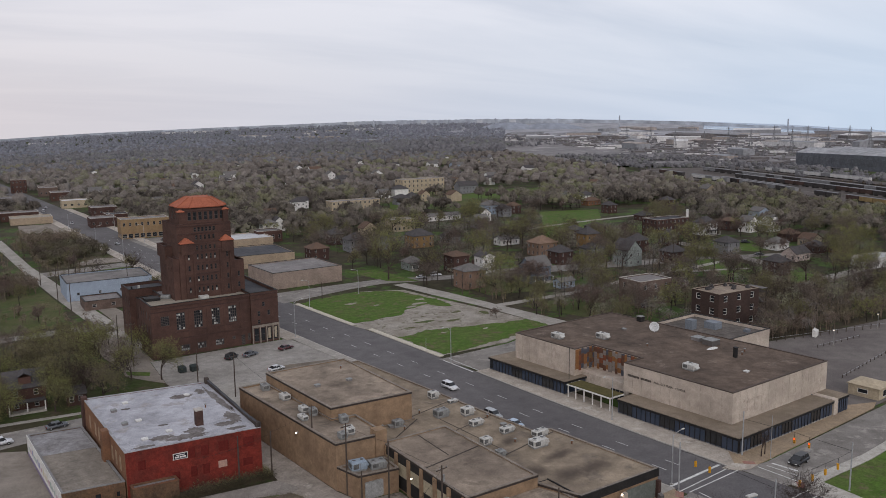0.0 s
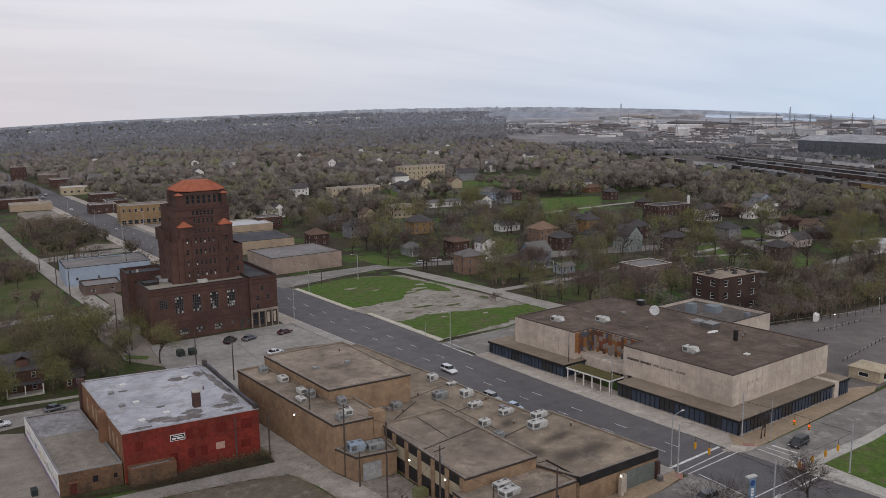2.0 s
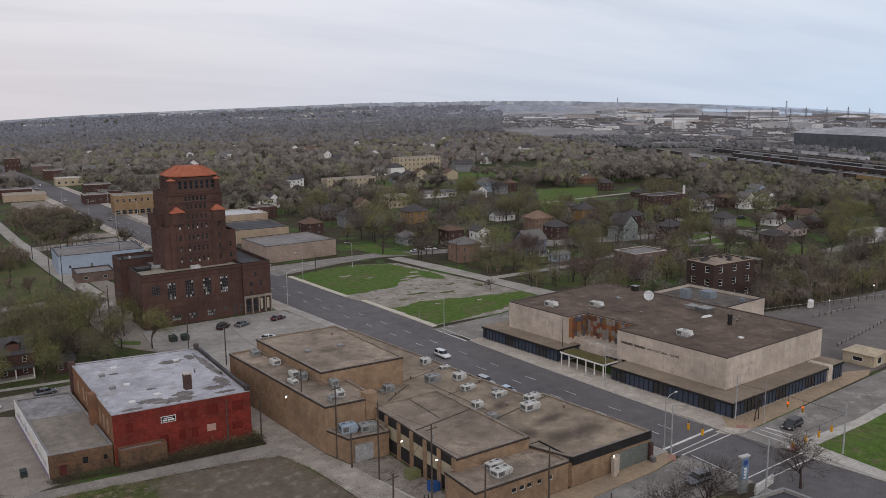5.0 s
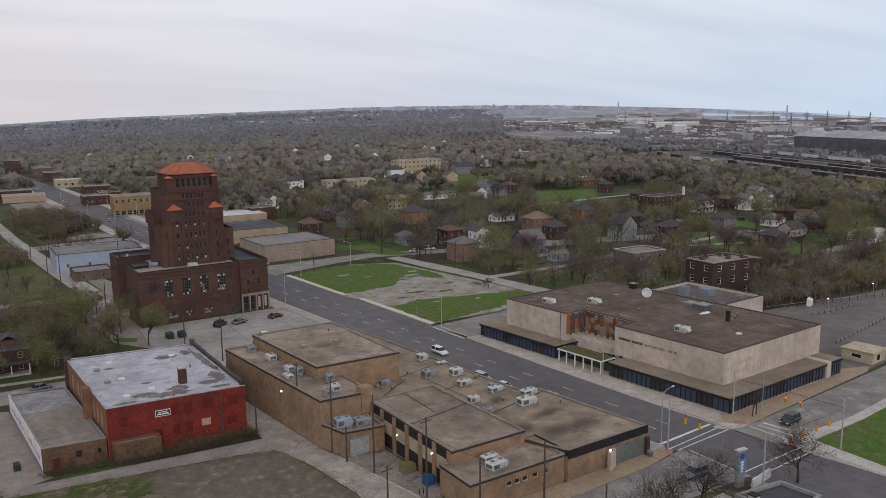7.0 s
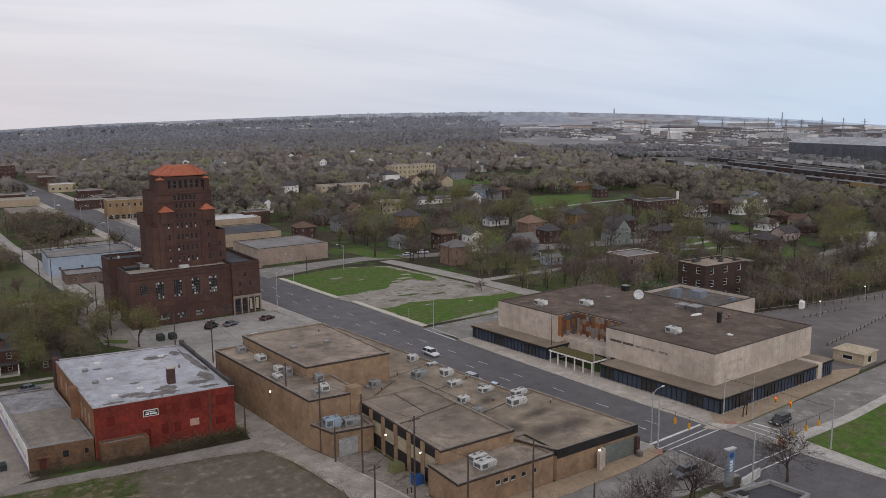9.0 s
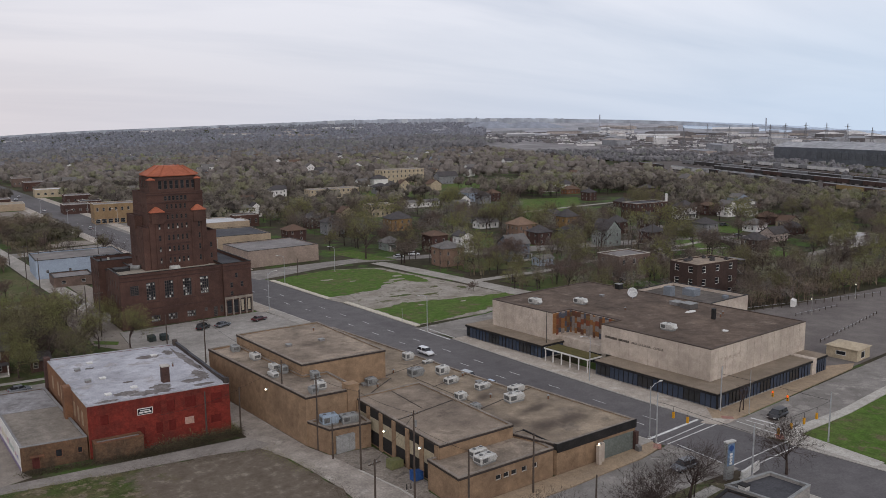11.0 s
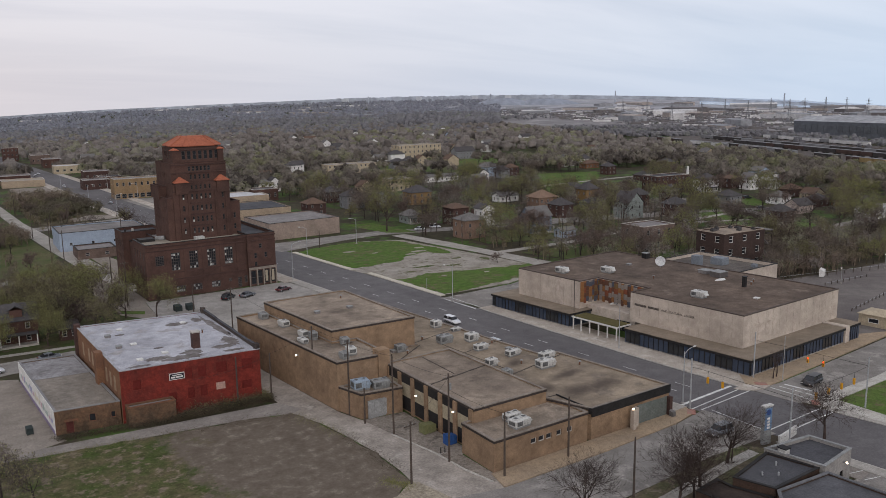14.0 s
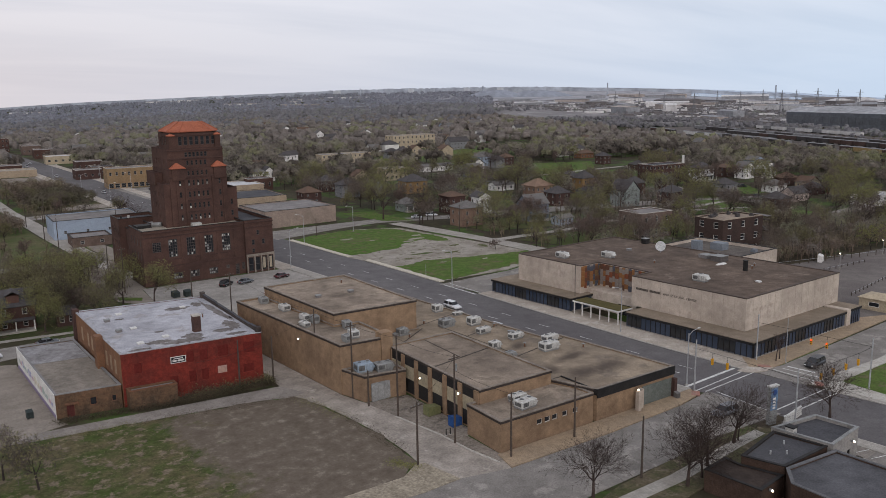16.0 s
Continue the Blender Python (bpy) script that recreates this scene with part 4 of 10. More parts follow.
def build_library():
    fr = LIB
    lib = thing("library", fr.o, "two-storey pale stone library over a dark blue glazed base", "building")
    m = fr.m
    # glazed base, in two blocks either side of the entrance
    def base(b0, b1, a1, end_holes):
        pts = [(0.0, b0), (a1, b0), (a1, b1), (0.0, b1)]
        bm = bmesh.new()
        box(bm, 0.25, a1, b0 + 0.25, b1, 0, 0.35)
        part("plinth", bm, CONCRETE, lib, m=m)
        bm = bmesh.new()
        box(bm, 0.3, a1, b0 + 0.3, b1 - 0.02, 0.35, 3.0)
        part("base_wall", bm, BLUE_PANEL, lib, "dark blue panelled base wall", m=m)
        bm = bmesh.new()
        box(bm, -0.1, a1 + 0.1, b0 - 0.1, b1 + 0.1, 3.0, 3.45)
        part("fascia", bm, BLACK_TRIM, lib, "black metal fascia", m=m)
        bm = bmesh.new()
        box(bm, 0.0, a1, b0, b1, 3.452, 3.6)
        part("base_roof", bm, PODIUM_ROOF, lib, m=m)
    base(0.0, 30.5, 35.4, None)
    base(46.6, 74.0, 12.0, None)
    rng = random.Random(4)
    # panels and windows along the avenue and along the side street
    def run(b0, b1, side):
        n = max(2, round((b1 - b0) / 1.25))
        step = (b1 - b0) / n
        for i in range(n):
            s = b0 + i * step
            glazed = (i // 3) % 3 == 1
            bm = bmesh.new()
            if side == "front":
                box(bm, 0.20, 0.30, s + 0.06, s + step - 0.06, 0.45 if not glazed else 0.6, 2.95)
            else:
                box(bm, s + 0.06, s + step - 0.06, 0.20, 0.30, 0.45 if not glazed else 0.6, 2.95)
            part("pane" if glazed else "panel", bm, GLASS if glazed else (BLUE_PANEL if rng.random() < 0.6 else GLASS_BLUE), lib, m=m)
            bm = bmesh.new()
            if side == "front":
                box(bm, 0.10, 0.28, s - 0.05, s + 0.05, 0.35, 3.0)
            else:
                box(bm, s - 0.05, s + 0.05, 0.10, 0.28, 0.35, 3.0)
            part("mullion", bm, BLACK_TRIM, lib, m=m)
    run(0.3, 30.2, "front")
    run(46.9, 73.8, "front")
    run(0.4, 35.2, "end")
    # stone pier and the last bay of the side
    bm = bmesh.new()
    box(bm, 35.5, 37.2, -0.05, 5.0, 0, 3.75)
    part("stone_pier", bm, STONE, lib, m=m)
    bm = bmesh.new()
    box(bm, 37.3, 41.9, 0.2, 12, 0, 3.1)
    part("base_wall", bm, BLUE_PANEL, lib, m=m)
    bm = bmesh.new()
    box(bm, 37.2, 42.1, 0.0, 12, 3.1, 3.6)
    part("fascia", bm, BLACK_TRIM, lib, m=m)
    bm = bmesh.new()
    box(bm, 37.25, 42.0, 0.06, 12, 3.602, 3.66)
    part("base_roof", bm, PODIUM_ROOF, lib, m=m)
    for s in (38.2, 39.1, 40.0, 40.9):
        bm = bmesh.new()
        box(bm, s - 0.04, s + 0.04, 0.1, 0.2, 0.2, 3.1)
        part("mullion", bm, BLACK_TRIM, lib, m=m)
    # stone upper storey, notched at the entrance court
    out = [(5.4, 5.3), (41.8, 5.3), (41.8, 69.3), (5.1, 69.3), (5.1, 48.3), (11.4, 48.3), (11.4, 33.4), (5.4, 33.4)]
    bm = bmesh.new()
    prism(bm, out, 3.605, 10.25)
    part("stone_wall", bm, STONE, lib, m=m)
    bm = bmesh.new()
    inner = [(5.8, 5.7), (41.4, 5.7), (41.4, 68.9), (5.5, 68.9), (5.5, 48.7), (11.8, 48.7), (11.8, 33.0), (5.8, 33.0)]
    prism(bm, inner, 10.1, 10.3)
    part("roof", bm, ROOF_BROWN, lib, "brown gravel roof", m=m)
    k = len(out)
    for i in range(k):
        bm = bmesh.new()
        j = (i + 1) % k
        v = [bm.verts.new((*w, z)) for z in (10.25, 10.5) for w in (out[i], out[j], inner[j], inner[i])]
        for f in ((3, 2, 1, 0), (4, 5, 6, 7), (0, 1, 5, 4), (2, 3, 7, 6)):
            bm.faces.new([v[t] for t in f])
        part("coping", bm, mat("brown_coping", (0.085, 0.065, 0.055), rough=0.7), lib, m=m)
    # stone panel joints
    bm = bmesh.new()
    for i in range(1, 11):
        b = 5.3 + i * 2.55
        box(bm, 5.385, 5.40, b - 0.012, b + 0.012, 3.7, 10.2)
    for i in range(1, 8):
        b = 48.3 + i * 2.62
        box(bm, 5.085, 5.10, b - 0.012, b + 0.012, 3.7, 10.2)
    for i in range(1, 14):
        a = 5.4 + i * 2.6
        box(bm, a - 0.012, a + 0.012, 5.285, 5.30, 3.7, 10.2)
    part("stone_joints", bm, mat("dark_joint", (0.24, 0.21, 0.18), rough=0.9), lib, m=m)
    # coloured tile panels of the entrance court
    tile_mesh = {}
    def tile(w, h, c, facing):
        key = (round(w, 2), round(h, 2), c, facing)
        if key not in tile_mesh:
            bm = bmesh.new()
            if facing == "front":
                box(bm, -0.12, 0.02, 0.02, w - 0.02, 0.02, h - 0.02)
            else:
                box(bm, 0.02, w - 0.02, -0.12, 0.02, 0.02, h - 0.02)
            tile_mesh[key] = mesh_of("tile", bm, TILE_COLOURS[c], m)
        return tile_mesh[key]
    widths = [1.15, 0.75, 0.95]
    for facing, start, stop in (("front", 33.45, 48.25), ("end", 5.3, 11.3)):
        s, i = start, 0
        while s < stop - 0.2:
            w = min(widths[i % 3], stop - s)
            z, row = 5.15 - 0.45 * (i % 2), 0
            while z < 10.1:
                h = min(1.35 if (row + i) % 2 else 1.2, 10.2 - z)
                if h > 0.2:
                    ob = new("tile", tile(w, h, rng.choice((0, 0, 1, 2, 3, 3, 4, 5, 2, 5)), facing))
                    ob.location = m @ (Vector((11.38, s, z)) if facing == "front" else Vector((s, 48.28, z)))
                    ob.parent = lib
                z += h
                row += 1
            s += w
            i += 1
    # entrance under the court
    bm = bmesh.new()
    box(bm, 7.5, 11.3, 33.6, 48.2, 0, 4.4)
    part("entrance_wall", bm, STONE, lib, m=m)
    for b in (35.0, 36.3, 37.6):
        bm = bmesh.new()
        box(bm, 7.42, 7.5, b, b + 1.15, 0.05, 2.5)
        part("door", bm, GLASS, lib, "dark glass entrance door", m=m)
    # canopy on slim white posts
    bm = bmesh.new()
    box(bm, -0.2, 4.6, 32.4, 45.8, 2.95, 3.25)
    canopy = part("canopy", bm, WHITE_TRIM, lib, "white entrance canopy with mossy top", m=m)
    bm = bmesh.new()
    box(bm, 0.0, 4.5, 32.6, 45.6, 3.254, 3.32)
    part("canopy_roof", bm, GREEN_ROOF, canopy, m=m)
    for b in (32.6, 35.2, 37.8, 40.4, 43.0, 45.4):
        bm = bmesh.new()
        box(bm, -0.1, 0.12, b - 0.11, b + 0.11, 0, 2.95)
        part("post", bm, WHITE_TRIM, canopy, m=m)
    # bronze lettering on both stone fronts
    f = face_matrix(fr, "front")
    bm = bmesh.new()
    s = 32.2
    for w, gap in ((3.3, 0.4), (2.9, 0.5)):
        k = int(w / 0.36)
        for i in range(k):
            b = s - i * 0.36
            box(bm, 5.33, 5.40, b - 0.27, b, 7.5, 8.0)
        s -= w + gap
    part("letter_bars", bm, LETTER, lib, m=m)
    lettering(lib, "AND  CULTURAL  CENTER", m @ Vector((5.40, s - 0.1, 7.5)), 0.70, f, label="bronze letters")
    bm = bmesh.new()
    for a in (8.6, 9.05, 9.5, 9.95, 10.4, 10.85, 11.8, 12.25, 13.2, 13.65, 14.1, 14.55, 15.0, 15.45):
        box(bm, a, a + 0.3, 5.24, 5.30, 7.5, 8.0)
    part("letter_bars", bm, STONE, lib, m=m)
    # lower rear wing with a sunk grey deck
    pts = loc(fr, (41.9, 31), (60.5, 31), (60.5, 54.5), (41.9, 54.5))
    wing(lib, pts, 0, 9.9, STONE, mat("worn_brown_grey_deck", (0.135, 0.118, 0.105), (0.085, 0.075, 0.068), 0.95, 4.0, 0.12, 0.9, 0.15, mottle=0.3, spec=0.1), 0.8, BLACK_TRIM)
    for a0, a1, b0, b1, h in ((46.4, 48.4, 45.0, 47.2, 2.6), (51, 54, 41, 44.5, 1.9), (55, 56.4, 34, 35.2, 0.8)):
        bm = bmesh.new()
        box(bm, a0, a1, b0, b1, 9.1, 9.1 + h)
        part("plant_room", bm, mat("weathered_grey_metal", (0.17, 0.19, 0.215), rough=0.6), lib, m=m)
    return lib


build_library()

KC = Frame((54.4, 227.7), (93.4, 228.1), (55.0, 263.8))


OLD_FRAME = mat("rusted_steel_frame", (0.10, 0.085, 0.08), (0.065, 0.055, 0.052), 0.8, 6.0, 0.5, 0.8, 0.0)


def build_tower():
    fr = KC
    kc = thing("tower_block", fr.o, "dark brown brick tower with orange clay tile roof", "building")
    def rect(a0, a1, b0, b1):
        return loc(fr, (a0, b0), (a1, b0), (a1, b1), (a0, b1))
    def block_of(name, a0, a1, b0, b1, z0, z1, material, label="", parent=None):
        bm = bmesh.new()
        box(bm, a0, a1, b0, b1, z0, z1)
        return part(name, bm, material, parent or kc, label, m=fr.m)
    FRONT = 0.9
    tall = (8.3, 13.4, 18.6, 23.7)
    low = (9.2, 14.0, 19.4)
    # three-storey base with tall steel windows
    front = [(a - 1.3, a + 1.2, 7.6, 12.7) for a in tall] + [(a - 1.3, a + 1.3, 1.2, 3.1) for a in low]
    front += [(2.6, 5.0, 9.4, 12.2), (3.0, 5.2, 1.3, 3.0), (23.2, 24.2, 2.2, 3.3), (26.0, 27.2, 0.1, 3.2), (28.0, 29.0, 1.2, 3.4)]
    wing(kc, rect(1.3, 30.8, FRONT, 15.0), 0, 15.5, BRICK_DARK, ROOF_BEIGE, 0.55, BLACK_TRIM, {0: front, 3: [(1.6 + i * 3.1, 2.9 + i * 3.1, z, z + 2.2) for i in range(4) for z in (3.0, 7.0, 11.0)]},
         frame_mat=OLD_FRAME, pane_mat=GLASS, bars=(4, 6))
    shop = [(0.7 + i * 2.05, 2.3 + i * 2.05, 0.5, 4.6) for i in range(4)]
    pavilion = shop + [(2.0, 2.9, 8.3, 9.9), (5.2, 6.1, 8.3, 9.9), (3.6, 4.5, 11.2, 12.6), (2.0, 2.9, 5.9, 7.2)]
    wing(kc, rect(30.4, 39.1, 0, 33), 0, 15.7, BRICK_DARK, ROOF_BLACK, 0.9, BLACK_TRIM, {0: pavilion}, frame_mat=OLD_FRAME, pane_mat=GLASS, bars=(1, 2))
    wing(kc, rect(1.4, 13.4, 27.8, 38.5), 0, 15.8, BRICK_DARK, ROOF_BLACK, 0.8, BLACK_TRIM, {3: [(1.5 + i * 2.6, 2.7 + i * 2.6, z, z + 2.0) for i in range(4) for z in (3.0, 7.0, 11.0)], 0: [(2, 3.2, 4, 6), (2, 3.2, 8, 10)]},
         frame_mat=OLD_FRAME, pane_mat=GLASS, bars=(2, 2))
    wing(kc, rect(3.2, 8.4, 15.05, 27.7), 0, 13.2, BRICK_DARK, ROOF_BLACK, 0.5, BLACK_TRIM, {3: [(2 + i * 3.4, 3.2 + i * 3.4, z, z + 2.0) for i in range(3) for z in (3.0, 7.0)]}, frame_mat=OLD_FRAME, pane_mat=GLASS, bars=(2, 2))
    wing(kc, rect(8.5, 30.3, 15.05, 33), 0, 14.7, BRICK_DARK, ROOF_GREY, 0.5, BLACK_TRIM)
    # stone shop front
    SHOP_STONE = mat("sooty_shop_stone", (0.26, 0.225, 0.19), (0.18, 0.155, 0.13), 0.9, 6.0, 0.4, 0.9, 0.1)
    lintel = block_of("shop_lintel", 30.5, 39.2, -0.25, -0.002, 4.9, 5.6, SHOP_STONE, "pale stone shop lintel")
    for a in (30.5, 32.85, 34.9, 36.95, 38.85):
        block_of("pilaster", a, a + 0.34, -0.22, -0.002, 0, 4.9, SHOP_STONE, parent=lintel)
    for i in (2, 3):
        block_of("shop_blind", 31.5 + i * 2.05, 32.3 + i * 2.05, 0.10, 0.13, 1.0, 4.3, mat("cream_shop_board", (0.36, 0.31, 0.235), rough=0.7), "cream boarded shop window")
    # panes that are broken, pale or boarded over
    rng = random.Random(6)
    for a in tall:
        for c in range(4):
            for r in range(6):
                if rng.random() < (0.8 if r == 5 else 0.5 if r < 2 else 0.06):
                    x = 1.3 + a - 1.2 + c * 0.58
                    block_of("pale_pane", x, x + 0.42, FRONT + 0.11, FRONT + 0.14, 7.75 + r * 0.82, 8.3 + r * 0.82, UNIT_WHITE if rng.random() < 0.4 else UNIT_GREY)
    for a in low:
        for c in range(4):
            for r in range(2):
                if rng.random() < 0.6:
                    x = 1.3 + a - 1.2 + c * 0.6
                    block_of("pale_pane", x, x + 0.44, FRONT + 0.11, FRONT + 0.14, 1.4 + r * 0.85, 1.95 + r * 0.85, UNIT_GREY)
    # string courses of the base and its cornice
    for z, deep in ((5.0, 0.14), (6.9, 0.10), (13.5, 0.16), (14.7, 0.3)):
        block_of("string_course", 1.2, 30.38, FRONT - deep, FRONT - 0.002, z, z + 0.3, BRICK_MAROON)
    for z, deep in ((5.75, 0.2), (13.5, 0.2), (14.9, 0.34)):
        block_of("string_course", 30.4, 39.2, -deep, -0.002, z, z + 0.3, BRICK_MAROON)
    # brick piers between the bays of the base
    for a in (6.9, 11.8, 17.1, 22.2, 27.2):
        block_of("pier", a, a + 0.7, FRONT - 0.12, FRONT - 0.003, 5.4, 13.4, BRICK_DARK)
    # the tower, stepping back
    def shaft(a0, a1, b0, b1, z0, z1, holes, roof=ROOF_BLACK, trim=BRICK_MAROON):
        wing(kc, rect(a0, a1, b0, b1), z0, z1, BRICK_DARK, roof, 0.6, trim, holes, frame_mat=OLD_FRAME, pane_mat=GLASS, bars=(1, 2))
    rows = (16.6, 19.9, 23.2, 26.5)
    slots = [(a, a + 0.62, z, z + 1.6) for z in rows for a in [5.2 + 1.32 * i for i in range(5)] + [2.6, 14.2]] + [(a, a + 0.6, 29.4, 30.7) for a in [5.2 + 1.32 * i for i in range(5)]]
    shaft(11.8, 28.5, 7.0, 24.0, 14.6, 31.2, {0: slots, 3: [(2.0 + 2.6 * i, 2.65 + 2.6 * i, z, z + 1.5) for z in rows for i in range(6)]})
    shaft(28.52, 31.7, 8.0, 23.0, 14.6, 24.9, {0: [(1.1, 1.8, z, z + 1.6) for z in rows[:2]]})
    shaft(10.0, 11.78, 7.3, 22.0, 14.6, 27.2, {3: [(2.0 + 3.5 * i, 2.7 + 3.5 * i, z, z + 1.5) for z in rows[:3] for i in range(4)]})
    shaft(9.6, 11.78, 14.0, 23.0, 26.6, 30.2, {})
    upper = [(5.4 + 1.3 * i, 6.05 + 1.3 * i, 32.2, 33.6) for i in range(5)] + [(5.0 + 1.15 * i, 5.85 + 1.15 * i, 34.6, 36.0) for i in range(6)]
    shaft(11.9, 28.2, 8.3, 24.0, 30.6, 37.0, {0: upper, 3: [(2.0 + 2.4 * i, 2.6 + 2.4 * i, 32.6, 34.2) for i in range(5)]})
    # top openings; their dark panes also carry the deep shade below the eaves
    open_top = [(1.9 + 1.62 * i, 3.0 + 1.62 * i, 37.9, 40.4) for i in range(7)]
    shaft(13.8, 28.1, 9.4, 22.6, 36.3, 41.2, {0: open_top, 3: [(1.6 + 1.7 * i, 2.7 + 1.7 * i, 37.9, 40.4) for i in range(6)]})
    # broken panes as pale pieces, the light they catch put into their colour
    for k in range(22):
        a, z = 11.8 + rng.choice((2.62, 5.22, 7.86, 10.5, 14.22)), rng.choice(rows)
        block_of("pale_pane", a + 0.08, a + 0.5, 7.10, 7.13, z + 0.1, z + rng.uniform(0.5, 0.8), UNIT_WHITE if k % 3 else UNIT_GREY)
    # piers and courses that break the sheer front
    for a in (13.5, 15.9, 23.9, 27.0):
        block_of("pier", a, a + 0.55, 6.78, 6.998, 15.4, 29.0, BRICK_DARK)
    for z in (18.7, 22.0, 25.3, 28.6):
        block_of("string_course", 16.6, 23.7, 6.90, 6.998, z, z + 0.4, BRICK_MAROON)
    for a0, a1, b, z in ((11.7, 28.6, 7.0, 28.9), (11.8, 28.3, 8.3, 34.0), (11.8, 28.3, 8.3, 36.3), (13.7, 28.2, 9.4, 40.6)):
        block_of("string_course", a0, a1, b - 0.24, b - 0.002, z, z + 0.34, BRICK_MAROON)
    # corner turrets with small tile roofs
    for a in (12.5, 24.65):
        block_of("turret", a, a + 3.5, 6.6, 9.6, 28.2, 31.5, BRICK_DARK)
        bm = bmesh.new()
        roof_hip(bm, a, a + 3.5, 6.6, 9.6, 31.5, 33.1, 0.35)
        part("turret_roof", bm, TILE_ROOF, kc, "small orange tile roof", m=fr.m)
    for a in (12.9, 26.3):
        block_of("turret", a, a + 1.6, 8.9, 10.5, 36.0, 40.6, BRICK_DARK)
        bm = bmesh.new()
        roof_hip(bm, a, a + 1.6, 8.9, 10.5, 40.6, 41.4, 0.3)
        part("turret_roof", bm, TILE_ROOF, kc, m=fr.m)
    # eight-sided crown with its orange roof
    cut = lambda a0, a1, b0, b1, c: [(a0 + c, b0), (a1 - c, b0), (a1, b0 + c), (a1, b1 - c), (a1 - c, b1), (a0 + c, b1), (a0, b1 - c), (a0, b0 + c)]
    bm = bmesh.new()
    prism(bm, cut(14.6, 27.4, 10.3, 22.0, 2.4), 40.3, 41.7)
    part("crown", bm, BRICK_DARK, kc, m=fr.m)
    wide, small = cut(13.5, 28.4, 9.3, 23.4, 2.7), cut(17.7, 24.5, 13.4, 19.6, 1.0)
    bm = bmesh.new()
    a = [bm.verts.new((*p, 41.6)) for p in wide]
    a2 = [bm.verts.new((*p, 41.85)) for p in wide]
    b = [bm.verts.new((*p, 44.4)) for p in small]
    bm.faces.new(a[::-1])
    bm.faces.new(b)
    for i in range(8):
        j = (i + 1) % 8
        bm.faces.new((a[i], a[j], a2[j], a2[i]))
        bm.faces.new((a2[i], a2[j], b[j], b[i]))
    roof = part("crown_roof", bm, TILE_ROOF, kc, "orange clay tile roof", m=fr.m)
    for p, q in zip(wide, small):
        bm = bmesh.new()
        tube(bm, [(*p, 41.9), (*q, 44.45)], 0.16, 5)
        part("hip_ridge", bm, TILE_ROOF, roof, m=fr.m)
    # roof clutter on the base: a pale duct, an air unit, a black box for the shade in the light well
    block_of("roof_box", 16.4, 19.0, 3.6, 5.6, 14.95, 16.0, UNIT_WHITE, "pale boxed air unit")
    block_of("light_well_shade", 2.4, 6.6, 10.6, 14.2, 14.9, 15.75, BLACK_TRIM, "solid black box standing in for the shaded light well")
    bm = bmesh.new()
    tube(bm, [(7.4, 12.8, 15.4), (9.6, 11.2, 15.5)], 0.7, 10)
    part("duct", bm, UNIT_GREY, kc, "grey roof duct", m=fr.m)
    bm = bmesh.new()
    tube(bm, [(5.0, 30.2, 15.0), (5.0, 30.2, 16.4)], 0.35, 8)
    part("roof_vent", bm, UNIT_WHITE, kc, m=fr.m)
    bm = bmesh.new()
    tube(bm, [(2.6, 29.2, 15.0), (2.6, 29.2, 16.6)], 0.3, 8)
    part("roof_vent", bm, BLACK_TRIM, kc, m=fr.m)


build_tower()


def roof_stains(name, spots):
    """Gravel roofing with old ponding stains, ragged at their edges: centre, half sizes and turn of each."""
    m = mat(name, (0.262, 0.210, 0.155), (0.160, 0.128, 0.098), 0.95, 5.0, 0.065, 1.0, 0.3, third=(0.175, 0.142, 0.112), mottle=0.3, world_space=True)
    nt = m.node_tree
    add, link = nt.nodes.new, nt.links.new
    bsdf = nt.nodes["Principled BSDF"]
    last = bsdf.inputs["Base Color"].links[0].from_socket
    where = add("ShaderNodeNewGeometry").outputs["Position"]
    ragged = add("ShaderNodeTexNoise")
    ragged.inputs["Scale"].default_value = 0.5
    ragged.inputs["Detail"].default_value = 8.0
    ragged.inputs["Roughness"].default_value = 0.7
    link(where, ragged.inputs["Vector"])
    for x, y, rx, ry, turn in spots:
        place = add("ShaderNodeMapping")
        place.vector_type = "TEXTURE"
        place.inputs["Location"].default_value = (x, y, 5.2)
        place.inputs["Rotation"].default_value = (0, 0, radians(turn))
        place.inputs["Scale"].default_value = (rx, ry, 50)
        link(where, place.inputs["Vector"])
        size = add("ShaderNodeVectorMath")
        size.operation = "LENGTH"
        link(place.outputs[0], size.inputs[0])
        total = add("ShaderNodeMath")
        link(size.outputs["Value"], total.inputs[0])
        link(ragged.outputs["Fac"], total.inputs[1])
        edge = add("ShaderNodeMapRange")
        edge.inputs["From Min"].default_value = 0.75
        edge.inputs["From Max"].default_value = 1.75
        edge.inputs["To Min"].default_value = 0.85
        edge.inputs["To Max"].default_value = 0.0
        link(total.outputs[0], edge.inputs["Value"])
        mix = add("ShaderNodeMix")
        mix.data_type = "RGBA"
        mix.inputs[7].default_value = (0.07, 0.055, 0.046, 1)
        link(edge.outputs["Result"], mix.inputs["Factor"])
        link(last, mix.inputs[6])
        last = mix.outputs[2]
    link(last, bsdf.inputs["Base Color"])
    return m


